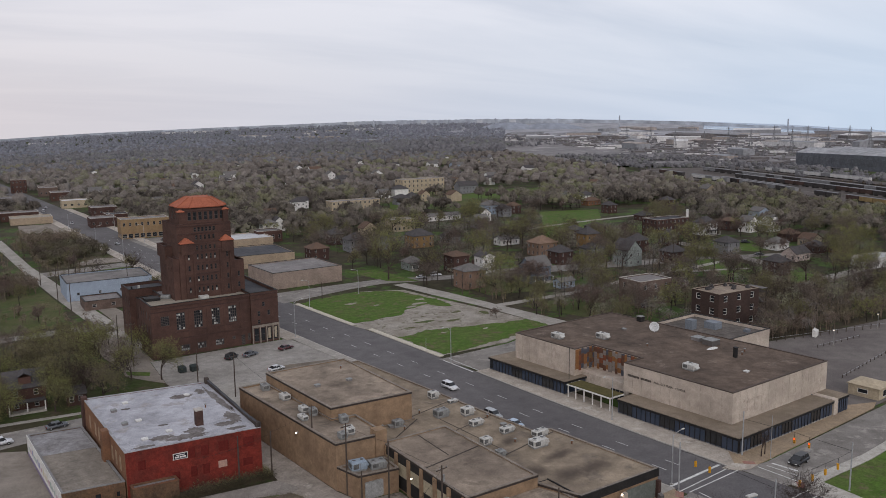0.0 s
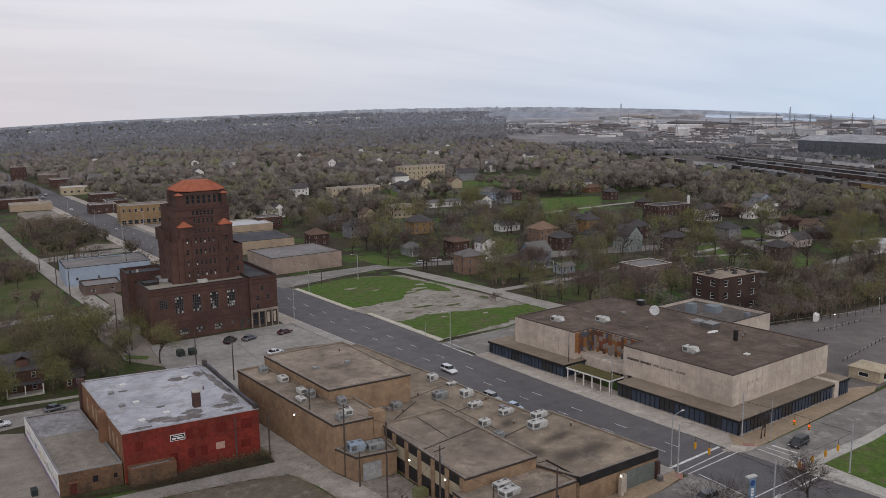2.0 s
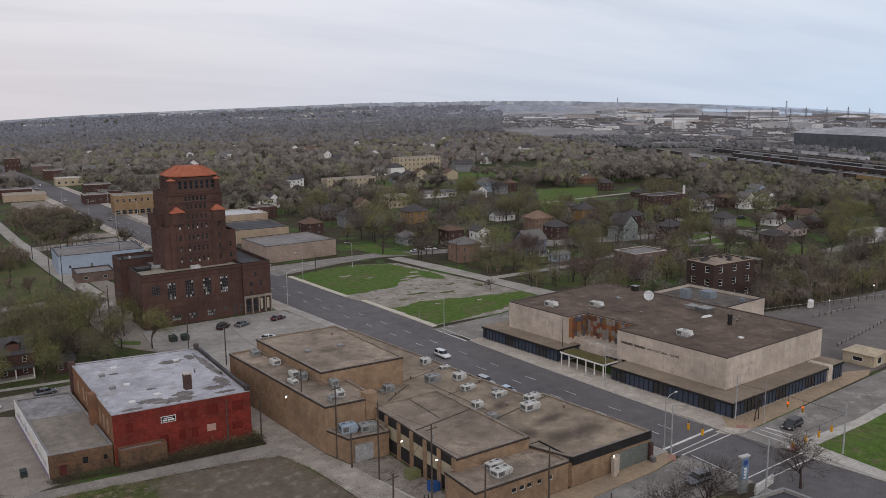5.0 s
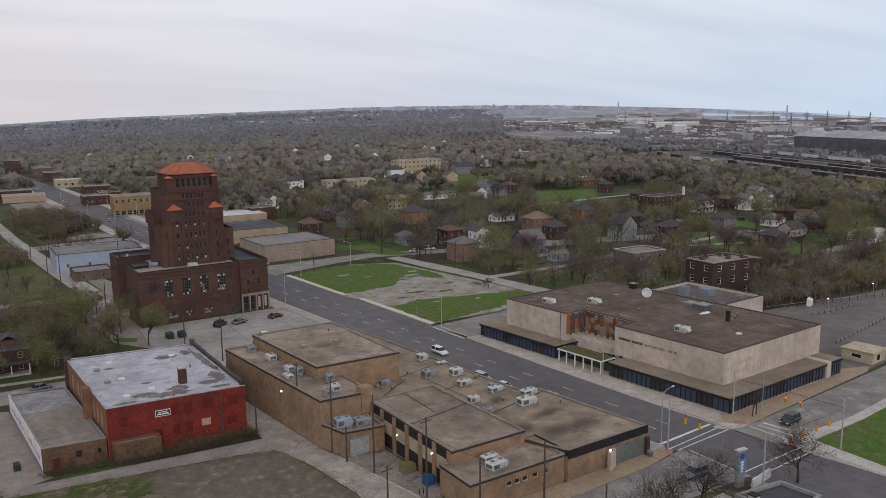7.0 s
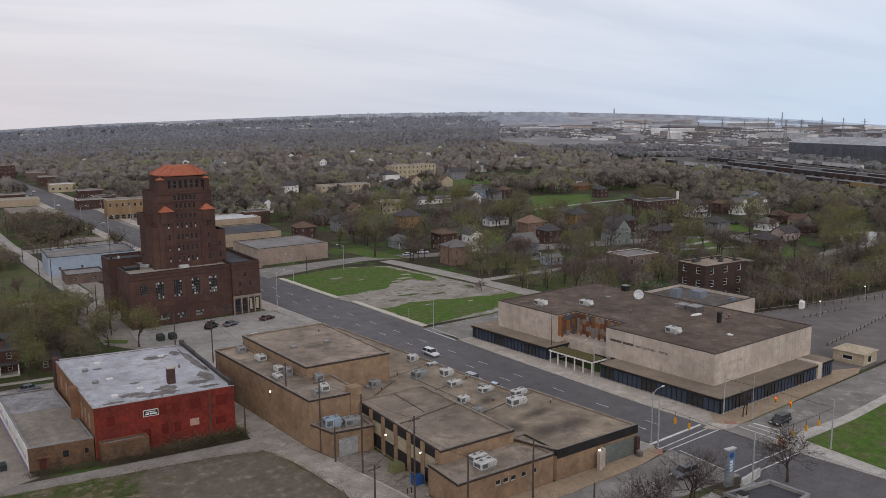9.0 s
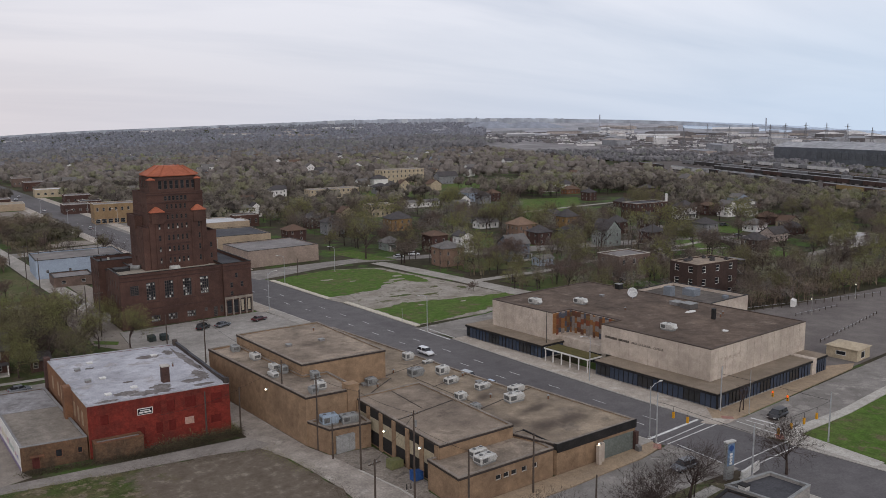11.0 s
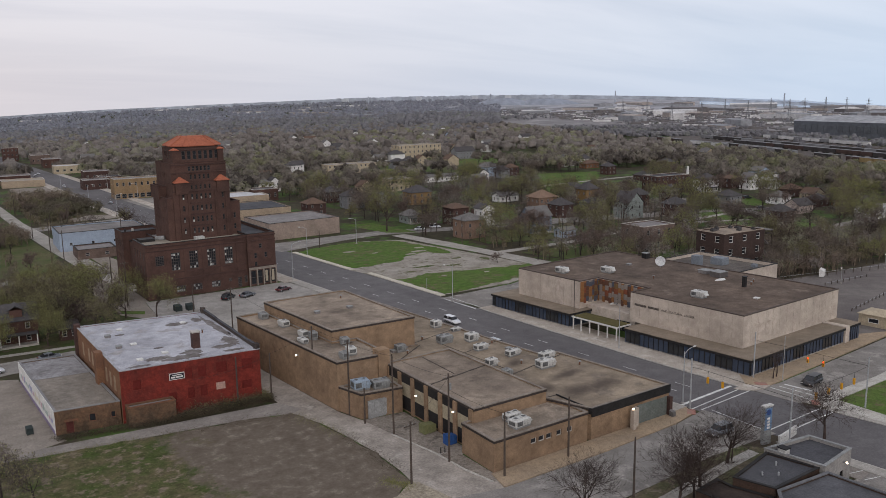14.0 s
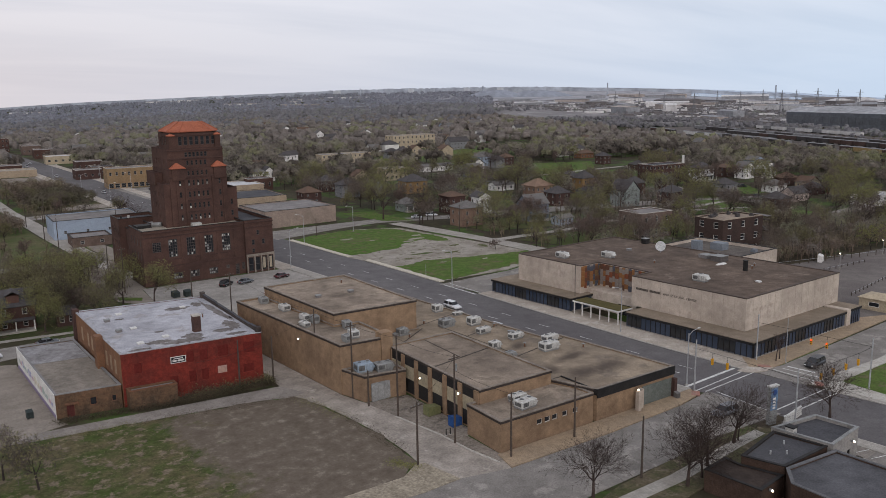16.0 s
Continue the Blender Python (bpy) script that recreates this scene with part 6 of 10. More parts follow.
def house(x, y, w, d, eave, ridge, wall, roof, form, label, turn=-4.0, porch=False, chimney=False, storeys=2, along="x", dormer=False, plain=False, seen=True):
    """A detached house: walls with windows in openings, a pitched roof, and a porch, a chimney or a dormer where it has one."""
    BUILT.append((x, y, max(w, d) / 2 + 1.5))
    if seen:
        SHOWN.append((x, y, w / 2))
    ob = thing("house", (x, y, 0), label, "house", "houses of the back streets")
    ob.rotation_euler = (0, 0, radians(turn))
    wm, rm = SIDING[wall], ROOFS[roof]
    c = [(-w / 2, -d / 2), (w / 2, -d / 2), (w / 2, d / 2), (-w / 2, d / 2)]
    lift = eave / storeys
    holes = {}
    for side, length in ((0, w), (3, d)):
        k = max(2, int(length / 3.2))
        step = length / k
        if not plain:
            holes[side] = [(step * (i + 0.5) - 0.5, step * (i + 0.5) + 0.5, s * lift + 0.9, s * lift + 2.35) for s in range(storeys) for i in range(k)]
    bm = bmesh.new()
    for i in range(4):
        wall_face(bm, c[i], c[(i + 1) % 4], 0, eave, holes.get(i, []), 0.2)
    if form == "gable":
        gable_fill(bm, -w / 2, w / 2, -d / 2, d / 2, eave, ridge - 0.1, along)
    part("wall", bm, wm, ob)
    for i, hs in holes.items():
        for h in hs:
            window(ob, c[i], c[(i + 1) % 4], h, None, TRIM_GREY, GLASS, 0.16, (1, 2))
    bm = bmesh.new()
    if form == "gable":
        roof_gable(bm, -w / 2, w / 2, -d / 2, d / 2, eave, ridge, 0.45, along)
    else:
        roof_hip(bm, -w / 2, w / 2, -d / 2, d / 2, eave, ridge, 0.6)
    part("roof", bm, rm, ob)
    if dormer:
        bm = bmesh.new()
        gz = eave + (ridge - eave) * 0.25
        box(bm, -1.3, 1.3, -d / 2 + 0.6, 0, gz, gz + 1.7)
        dm = part("dormer", bm, wm, ob)
        bm = bmesh.new()
        roof_gable(bm, -1.3, 1.3, -d / 2 + 0.6, 0, gz + 1.7, gz + 2.6, 0.3, "y")
        part("dormer_roof", bm, rm, dm)
    if porch:
        bm = bmesh.new()
        box(bm, -w / 2 + 0.3, w / 2 - 0.3, -d / 2 - 2.4, -d / 2 - 0.01, 2.7, 2.95)
        pr = part("porch", bm, rm, ob)
        for px in (-w / 2 + 0.5, 0, w / 2 - 0.5):
            bm = bmesh.new()
            box(bm, px - 0.12, px + 0.12, -d / 2 - 2.3, -d / 2 - 2.06, 0, 2.7)
            part("post", bm, WHITE_TRIM, pr)
        bm = bmesh.new()
        box(bm, -w / 2 + 0.3, w / 2 - 0.3, -d / 2 - 2.4, -d / 2 - 0.02, 0, 0.5)
        part("porch_floor", bm, CONCRETE, pr)
    if chimney:
        bm = bmesh.new()
        box(bm, w * 0.2, w * 0.2 + 0.8, d * 0.05, d * 0.05 + 0.8, eave, ridge + 0.9)
        part("chimney", bm, BRICK_MAROON, ob)
    return ob


def block(x, y, w, d, h, wall, roof, label, name="shop", turn=-4.0, storeys=1, win=(1.3, 1.5), gap=3.2, coping=COPING, shopfront=False, boarded=None, group="", trim=None):
    """A flat-roofed block with rows of openings on the two sides that face the avenue and the camera."""
    BUILT.append((x, y, max(w, d) / 2 + 1))
    SHOWN.append((x, y, w / 2))
    ob = thing(name, (x, y, 0), label, "building", group)
    ob.rotation_euler = (0, 0, radians(turn))
    pts = [(-w / 2, -d / 2), (w / 2, -d / 2), (w / 2, d / 2), (-w / 2, d / 2)]
    holes = {}
    lift = h / storeys
    if win:
        for side, length in ((0, w), (3, d)):
            k = max(1, int(length / gap))
            step = length / k
            holes[side] = []
            for s in range(storeys):
                for i in range(k):
                    if shopfront and s == 0:
                        holes[side].append((step * i + 0.4, step * (i + 1) - 0.4, 0.4, 2.9))
                    else:
                        holes[side].append((step * (i + 0.5) - win[0] / 2, step * (i + 0.5) + win[0] / 2, s * lift + lift * 0.3, s * lift + lift * 0.3 + win[1]))
    wing(ob, pts, 0, h, SIDING[wall], roof, 0.3, coping, holes, frame_mat=trim or TRIM_GREY, pane_mat=boarded or GLASS, bars=(1, 2))
    return ob


SIDING["umber"] = mat("umber_brick", (0.062, 0.041, 0.035), (0.042, 0.030, 0.027), 0.9, 5.0, 0.3, 0.9, 0.15)
SIDING["dusk"] = mat("sooty_brown_brick", (0.150, 0.108, 0.090), (0.095, 0.070, 0.060), 0.9, 5.0, 0.3, 0.9, 0.15)
SIDING["rose"] = mat("pinkish_tan_render", (0.30, 0.235, 0.195), (0.22, 0.175, 0.145), 0.9, 4.0, 0.2, 0.9, 0.1)


def build_houses():
    # east of the grass lot
    house(187.5, 257, 9.5, 9, 7.2, 9.8, "salmon", "grey", "hip", "pinkish brown brick two-storey house with grey hip roof", chimney=True)
    house(216, 250, 10, 8.5, 6.6, 10.4, "blue", "grey", "gable", "blue-grey sided house with grey gable roof", along="x", porch=True)
    house(217, 233.5, 7, 5, 2.6, 3.8, "lightblue", "grey", "gable", "pale blue garage with low roof", storeys=1)
    house(262, 298, 11, 10, 6.4, 9.8, "salmon", "salmon", "hip", "salmon brick house with broad hip roof")
    house(297, 302, 8.5, 8, 7.2, 11, "ochre", "dark", "hip", "ochre brick house with dark hip roof", porch=True)
    house(274.5, 253.5, 8.5, 10, 7.0, 11.6, "green", "dark", "gable", "grey-green house with dark gable roof", along="y", dormer=False)
    house(382, 294, 10.5, 9, 6.8, 10.6, "white", "dark", "hip", "white two-storey house with dark hip roof", porch=True)
    house(409, 298, 9, 8, 5.6, 7.6, "maroon", "brown", "hip", "dark brick house with brown roof")
    house(410, 285.5, 8, 8, 6.0, 9.4, "white", "grey", "gable", "white gabled house with grey roof", along="y")
    house(421, 279, 8, 8, 6.0, 9.4, "white", "grey", "gable", "white gabled house with grey roof", along="x", dormer=True)
    house(366, 238, 9, 8, 3.6, 6.4, "white", "grey", "hip", "white bungalow with grey hip roof", storeys=1)
    house(345, 214, 10, 8, 3.4, 6.4, "pink", "dark", "gable", "pale bungalow with dark gable roof", storeys=1)
    house(372, 221, 8, 8, 3.4, 6.2, "maroon", "dark", "hip", "dark brick bungalow with dark roof", storeys=1)
    house(381, 213, 8, 8, 3.2, 6.0, "brown", "dark", "hip", "brown brick bungalow with dark roof", storeys=1)
    house(395, 250, 9, 8, 4.2, 7.2, "maroon", "brown", "hip", "dark brick bungalow with brown roof", storeys=1)
    house(190.5, 305, 7.5, 8, 3.4, 6.1, "green", "grey", "hip", "small grey-green frame bungalow", storeys=1, porch=True)
    house(229, 359, 12, 10, 6.2, 9.8, "ochre", "dark", "hip", "ochre house with dark spreading roof")
    house(236, 371, 11, 9, 5.2, 7.8, "maroon", "dark", "hip", "dark brick house with broad eaves", porch=True)
    house(168, 357, 9, 9, 5.6, 8.4, "maroon", "brown", "hip", "brown brick two-flat with hip roof")
    house(195, 368, 10, 9, 6.2, 9.4, "grey", "dark", "hip", "grey house with dark hip roof", dormer=True)
    house(208, 364, 7, 8, 5.4, 7.8, "grey", "grey", "gable", "small grey gabled frame house", along="y")
    house(203, 288, 8, 9, 7.4, 9.4, "maroon", "brown", "hip", "dark brick two-flat with pale porch", porch=True)
    house(212, 279, 6.5, 7, 7.0, 9.0, "white", "dark", "gable", "white two-storey house with dark roof", along="y")
    house(352, 456, 13, 11, 6.4, 9.8, "lightblue", "grey", "hip", "pale blue-grey house with hip roof")
    house(366, 448, 8, 8, 5.6, 8.4, "maroon", "brown", "hip", "brown brick house among trees")
    house(436, 602, 20, 10, 6.8, 11.0, "grey", "dark", "gable", "grey gabled house with dark roof")
    house(567, 572, 12, 9, 4.6, 7.5, "cream", "brown", "gable", "cream house with arched front")
    house(195, 469, 6.5, 8, 5.6, 8.6, "white", "dark", "gable", "white house with gambrel front", along="y", storeys=2)
    house(186, 462, 9, 8, 6.0, 8.4, "white", "grey", "hip", "white house with grey roof")
    house(251, 565, 10, 9, 7.0, 10.0, "white", "dark", "hip", "white house with dark trim")
    house(262, 580, 8, 8, 6.0, 9.0, "white", "dark", "gable", "white gabled house among trees")
    house(300, 400, 9, 8, 5.2, 8.2, "grey", "grey", "gable", "grey frame house among trees")
    house(322, 426, 8, 8, 5.4, 8.4, "white", "dark", "gable", "white frame house among trees", along="y")
    house(304, 448, 25, 8, 3.2, 4.8, "white", "grey", "gable", "long low white shed row among trees", storeys=1)
    house(270, 336, 12, 7, 3.0, 4.8, "white", "grey", "gable", "low white bungalow with grey roof", storeys=1)
    house(447, 452, 13, 8, 3.6, 6.2, "brown", "brown", "hip", "low brown brick bungalow with brown roof", storeys=1)
    house(478, 325, 11, 9, 4.0, 6.6, "lightblue", "grey", "gable", "low blue-grey house with grey gable roof", storeys=1, along="y")
    house(576, 443, 10, 9, 6.0, 9.6, "cream", "grey", "gable", "cream gabled house near the railway", along="y")
    for x, y, w, wall, roof in ((420, 848, 9, "white", "grey"), (469, 826, 11, "white", "grey"), (449, 950, 16, "white", "brown"), (304, 872, 12, "white", "grey"), (153, 790, 12, "white", "grey"), (658, 777, 14, "white", "dark"), (712, 934, 22, "cream", "grey"), (640, 905, 18, "lightblue", "grey"), (395, 770, 12, "grey", "dark"), (330, 930, 14, "white", "grey"), (250, 800, 10, "white", "dark"), (540, 700, 13, "white", "grey")):
        house(x, y, w, 10, 6.4, 10.0, wall, roof, "gable", "frame house standing clear among far trees", along="y" if w < 12 else "x")
    house(330, 330, 9, 8, 5.4, 8.0, "maroon", "dark", "hip", "dark brick house among trees")
    # this house takes the dark wall colour to stand in for tree shade
    house(20.5, 208.8, 8.5, 9, 5.6, 8.8, "dark", "dark", "gable", "house with a front porch, tree shade put into its dark walls", storeys=2, porch=True, dormer=True)
    house(30.6, 203.6, 4, 4, 2.6, 4.2, "maroon", "dark", "gable", "dark red shed under trees", storeys=1)
    rng = random.Random(11)
    # roofs that show among the far trees
    kinds = (("white", "grey", "gable", "white frame house far among trees"), ("grey", "dark", "hip", "grey frame house far among trees"),
             ("maroon", "dark", "hip", "dark brick house far among trees"), ("cream", "brown", "gable", "cream frame house far among trees"), ("white", "dark", "hip", "white frame house far among trees"))
    n = 0
    while n < 46:
        a, r = radians(rng.uniform(9, 58)), rng.uniform(430, 1150) if n < 34 else rng.uniform(330, 480)
        x, y = r * math.sin(a), r * math.cos(a)
        x, y = round(x / 14) * 14 + rng.uniform(-2, 2), round(y / 40) * 40 + rng.uniform(-6, 6)
        if x < 245 and y < 345 or kerb_l(y) - 40 < x < kerb_r(y) + 45 or any((x - q[0]) ** 2 + (y - q[1]) ** 2 < (q[2] + 9) ** 2 for q in BUILT) or x > 560:
            continue
        k = rng.choice(kinds) if r > 620 else rng.choice((kinds[1], kinds[2], kinds[2], kinds[3]))
        e = rng.choice((3.4, 5.4, 5.8))
        house(x, y, rng.uniform(7, 10), rng.uniform(7, 10), e, e + rng.uniform(2.4, 3.4), k[0], k[1], k[2], k[3], storeys=1 if e < 4 else 2, along=rng.choice("xy"), seen=False)
        n += 1
    n = 0
    while n < 110:
        a, r = radians(rng.uniform(5, 50)), rng.uniform(620, 1900)
        x, y = r * math.sin(a), r * math.cos(a)
        x, y = round(x / 16) * 16 + rng.uniform(-2, 2), round(y / 55) * 55 + rng.uniform(-8, 8)
        if kerb_l(y) - 40 < x < kerb_r(y) + 45 or x + 1.02 * y > 930 and x > 0.8 * y or any((x - q[0]) ** 2 + (y - q[1]) ** 2 < (q[2] + 9) ** 2 for q in BUILT):
            continue
        k = rng.choice(kinds + (kinds[0], kinds[4]))
        e = rng.choice((5.4, 6.4, 7.4))
        ob = house(x, y, rng.uniform(8, 15), rng.uniform(8, 11), e, e + rng.uniform(2.6, 3.8), k[0], k[1], k[2], k[3], along=rng.choice("xy"), plain=True, seen=False)
        ob.location.z = far_dip(x, y)
        n += 1
    bm = bmesh.new()
    tube(bm, [(0, 0, 0), (0, 0, 14)], [0.9, 0.7], 10)
    solo("chimney_stack", bm, WHITE_TRIM, "pale free-standing brick chimney stack", "chimney", place=(377, 303, 0))
    # flat-roofed blocks
    block(217, 158, 18.5, 11, 12.0, "umber", ROOF_TAN, "three-storey dark brick apartment house with pale roof", "apartment_house", storeys=3, win=(1.8, 2.0), gap=5.4, trim=WHITE_TRIM, coping=ROOF_TAN)
    st = thing("back_stairs", (227.6, 155, 0), "grey wooden back stairs of the apartment house", "stairs")
    st.rotation_euler = (0, 0, radians(-4))
    for z in (3.4, 6.8, 10.2):
        bm = bmesh.new()
        box(bm, 0.2, 2.6, -3, 3, z, z + 0.2)
        dk = part("deck", bm, POLE_WOOD, st)
        bm = bmesh.new()
        box(bm, 2.5, 2.6, -3, 3, z + 0.9, z + 1.0)
        part("handrail", bm, SHINGLE_GREY, dk)
        bm = bmesh.new()
        tube(bm, [(1.4, -2.6, z - 3.3), (1.4, 2.2, z)], 0.25, 4)
        part("flight", bm, SHINGLE_GREY, dk)
    for b in (-2.9, 0, 2.9):
        bm = bmesh.new()
        box(bm, 2.42, 2.58, b - 0.08, b + 0.08, 0, 11.4)
        part("post", bm, POLE_WOOD, st)
    bm = bmesh.new()
    box(bm, 0.1, 2.8, -3.1, 3.1, 11.4, 11.6)
    part("stair_roof", bm, SHINGLE_GREY, st)
    rng = random.Random(5)
    # dark humps of debris, added for the ragged roof
    for a, b, w, d, h in ((-4.6, 2.6, 2.4, 1.3, 0.9), (-2.0, 3.6, 1.2, 1.0, 1.2), (2.2, -1.4, 1.6, 1.1, 0.8), (5.6, 1.8, 1.4, 2.2, 0.7), (7.2, -2.6, 1.0, 1.4, 0.9), (4.0, 3.4, 1.3, 0.9, 1.1)):
        bm = bmesh.new()
        prism(bm, [(-w / 2, -d / 2), (w / 2 * rng.uniform(0.6, 1), -d / 2), (w / 2, d / 2 * rng.uniform(0.5, 1)), (-w / 2 * rng.uniform(0.5, 1), d / 2)], 0, h * 0.7)
        box(bm, -w * 0.3, w * 0.1, -d * 0.3, d * 0.3, h * 0.7, h)
        solo("roof_debris", bm, SHINGLE_DARK, "dark hump of debris on the apartment house roof", "roof hatch", "roof hatches", place=(217 + a, 158 + b - 0.07 * a, 11.70))
    block(222, 196, 15, 11, 9.0, "dusk", ROOF_GREY, "weathered brick two-storey ruin", "brick_ruin", storeys=2, win=(1.2, 1.8), gap=5)
    block(362, 306, 24, 12, 10.0, "maroon", ROOF_BLACK, "long dark brick apartment block with pale end wall", "apartment_block", storeys=3, win=(1.2, 1.5), gap=3.0, turn=-6)
    block(121, 496, 27, 14, 11.4, "yellow", ROOF_GREY, "two-storey yellow brick shop block", "shop_block", storeys=2, win=(1.3, 2.0), gap=3.2, shopfront=True)
    block(136.5, 312.5, 31, 26, 6.7, "rose", ROOF_GREY, "low peach rendered store with grey flat roof", "store", win=None, turn=1, coping=BLACK_TRIM)
    block(141, 366, 27, 30, 6.0, "tan", ROOF_BLACK, "low brown store with dark flat roof", "store", win=None, turn=-5, coping=BLACK_TRIM)
    block(156, 422, 24, 24, 5.2, "tan", mat("white_membrane", (0.50, 0.50, 0.51), rough=0.7), "low store with white membrane roof", "store", win=None)
    block(66, 337, 31, 22, 7.0, "lightblue", mat("worn_grey_felt_roof", (0.20, 0.185, 0.175), (0.115, 0.108, 0.105), 0.85, 4.0, 0.08, 1.0, 0.1), "pale blue painted flat-roofed workshop", "workshop", win=(1.0, 1.1), gap=7, turn=-3, coping=BLACK_TRIM)
    block(59, 312, 13, 12, 3.4, "dusk", ROOF_GREY, "low sooty brick shed with dark roof", "workshop", win=(1.4, 1.2), gap=4.5, turn=-3, coping=BLACK_TRIM)
    block(172, 430, 14, 12, 6.4, "dark", SHINGLE_GREY, "dark red brick chapel hall", "chapel", storeys=1, win=(1.2, 2.4), gap=3.5)
    block(290, 548, 40, 12, 7.2, "cream", ROOF_GREY, "long roofless cream ruin", "ruin", storeys=2, win=(1.2, 1.6), gap=3.6, turn=-4)
    block(412, 643, 46, 14, 12.6, "cream", ROOF_GREY, "long cream apartment block with many windows", "apartment_block", storeys=3, win=(1.3, 2.0), gap=4.2, turn=0)
    block(254, 420, 15, 11, 7.4, "cream", ROOF_GREY, "roofless cream ruin with gaping windows", "ruin", storeys=2, win=(1.2, 1.6), gap=2.6)
    block(72, 640, 24, 16, 6.0, "dark", ROOF_GREY, "low dark red brick shop with flat roof", "shop", win=(1.5, 1.6), gap=4)
    block(76, 615, 26, 18, 4.6, "tan", ROOF_BEIGE, "low shop with beige flat roof", "shop", win=None)
    block(104, 905, 14, 14, 13, "dark", ROOF_GREY, "dark red brick walk-up block", "apartment_block", storeys=3, win=(1.4, 1.6), gap=3.5)
    block(121, 712, 20, 16, 6.2, "cream", mat("white_membrane", (0.50, 0.50, 0.51)), "low shop with white roof", "shop", win=(2, 1.6), gap=5)
    block(112, 566, 16, 16, 6.0, "maroon", ROOF_GREY, "brown brick shop on the avenue", "shop", win=(1.4, 1.6), gap=4)
    block(124, 580, 14, 14, 6.4, "dark", ROOF_BLACK, "dark brick shop on the avenue", "shop", win=(1.4, 1.6), gap=4)
    block(128, 640, 18, 18, 6.0, "maroon", ROOF_GREY, "brown brick shop on the avenue", "shop", win=(1.4, 1.6), gap=4)
    block(124, 790, 18, 22, 7.5, "dark", ROOF_GREY, "red brick shop on the avenue", "shop", win=(1.4, 1.6), gap=4)
    block(122, 850, 16, 20, 8, "dusk", ROOF_GREY, "brown brick shop on the avenue", "shop", win=(1.4, 1.6), gap=4)
    block(74, 760, 18, 24, 7, "maroon", ROOF_GREY, "brown brick shop on the avenue", "shop", win=(1.4, 1.6), gap=4)
    block(70, 850, 20, 22, 8, "dark", ROOF_BEIGE, "dark brick shop on the avenue", "shop", win=(1.4, 1.6), gap=4)
    block(361, 185, 20, 11, 4.2, "white", mat("white_membrane", (0.50, 0.50, 0.51)), "low white garage with flat roof", "garage", win=None)


build_houses()

# ---- trees ----
TWIG = mat("bare_twigs", (0.105, 0.085, 0.074), (0.066, 0.054, 0.048), 0.95, 2.0, 0.15, 0.8, 0.0, island=0.3)
DARK_TWIG = mat("dark_bare_twigs", (0.060, 0.044, 0.038), (0.038, 0.028, 0.025), 0.95, 2.0, 0.15, 0.8, 0.0, island=0.3)
BUD_GREEN = mat("budding_leaves", (0.212, 0.212, 0.080), (0.165, 0.162, 0.068), 0.9, 1.0, 0.25, 0.8, 0.0, island=0.2)
BUD_OLIVE = mat("olive_budding_leaves", (0.180, 0.170, 0.080), (0.142, 0.126, 0.072), 0.9, 1.0, 0.25, 0.8, 0.0, island=0.2)
BUD_BROWN = mat("brown_budding_twigs", (0.18, 0.145, 0.115), (0.13, 0.105, 0.088), 0.95, 1.0, 0.25, 0.8, 0.0, island=0.35)
RED_BUD = mat("reddish_budding_twigs", (0.155, 0.108, 0.09), (0.115, 0.084, 0.072), 0.95, 1.0, 0.25, 0.8, 0.0, island=0.35)


def woods_material(name, stops, spread, grain=0.9):
    """Woods in which every crown has its own tone, between bare grey-brown and budding green."""
    m = bpy.data.materials.new(name)
    m.use_nodes = True
    nt = m.node_tree
    add, link = nt.nodes.new, nt.links.new
    bsdf = nt.nodes["Principled BSDF"]
    bsdf.inputs["Roughness"].default_value = 0.95
    bsdf.inputs["Specular IOR Level"].default_value = 0.1
    tone = add("ShaderNodeAttribute")
    tone.attribute_name = "tone"
    ramp = add("ShaderNodeValToRGB")
    while len(ramp.color_ramp.elements) < len(stops):
        ramp.color_ramp.elements.new(0.5)
    for e, (at, c) in zip(ramp.color_ramp.elements, stops):
        e.position, e.color = at, (*c, 1)
    link(tone.outputs["Fac"], ramp.inputs["Fac"])
    each = add("ShaderNodeNewGeometry")
    vary = add("ShaderNodeMapRange")
    vary.inputs["To Min"].default_value = 1 - spread
    vary.inputs["To Max"].default_value = 1 + spread
    link(each.outputs["Random Per Island"], vary.inputs["Value"])
    scale = add("ShaderNodeVectorMath")
    scale.operation = "SCALE"
    link(ramp.outputs["Color"], scale.inputs[0])
    twigs = add("ShaderNodeTexNoise")
    twigs.inputs["Scale"].default_value = grain
    twigs.inputs["Detail"].default_value = 5.0
    twigs.inputs["Roughness"].default_value = 0.7
    link(each.outputs["Position"], twigs.inputs["Vector"])
    speck = add("ShaderNodeMapRange")
    for key, v in (("From Min", 0.3), ("From Max", 0.7), ("To Min", 0.62), ("To Max", 1.38)):
        speck.inputs[key].default_value = v
    link(twigs.outputs["Fac"], speck.inputs["Value"])
    times = add("ShaderNodeMath")
    times.operation = "MULTIPLY"
    link(vary.outputs["Result"], times.inputs[0])
    link(speck.outputs["Result"], times.inputs[1])
    link(times.outputs[0], scale.inputs["Scale"])
    link(scale.outputs[0], bsdf.inputs["Base Color"])
    thin = add("ShaderNodeBsdfTranslucent")
    link(scale.outputs[0], thin.inputs["Color"])
    both = add("ShaderNodeMixShader")
    both.inputs["Fac"].default_value = 0.24
    link(bsdf.outputs[0], both.inputs[1])
    link(thin.outputs[0], both.inputs[2])
    link(both.outputs[0], nt.nodes["Material Output"].inputs["Surface"])
    return m


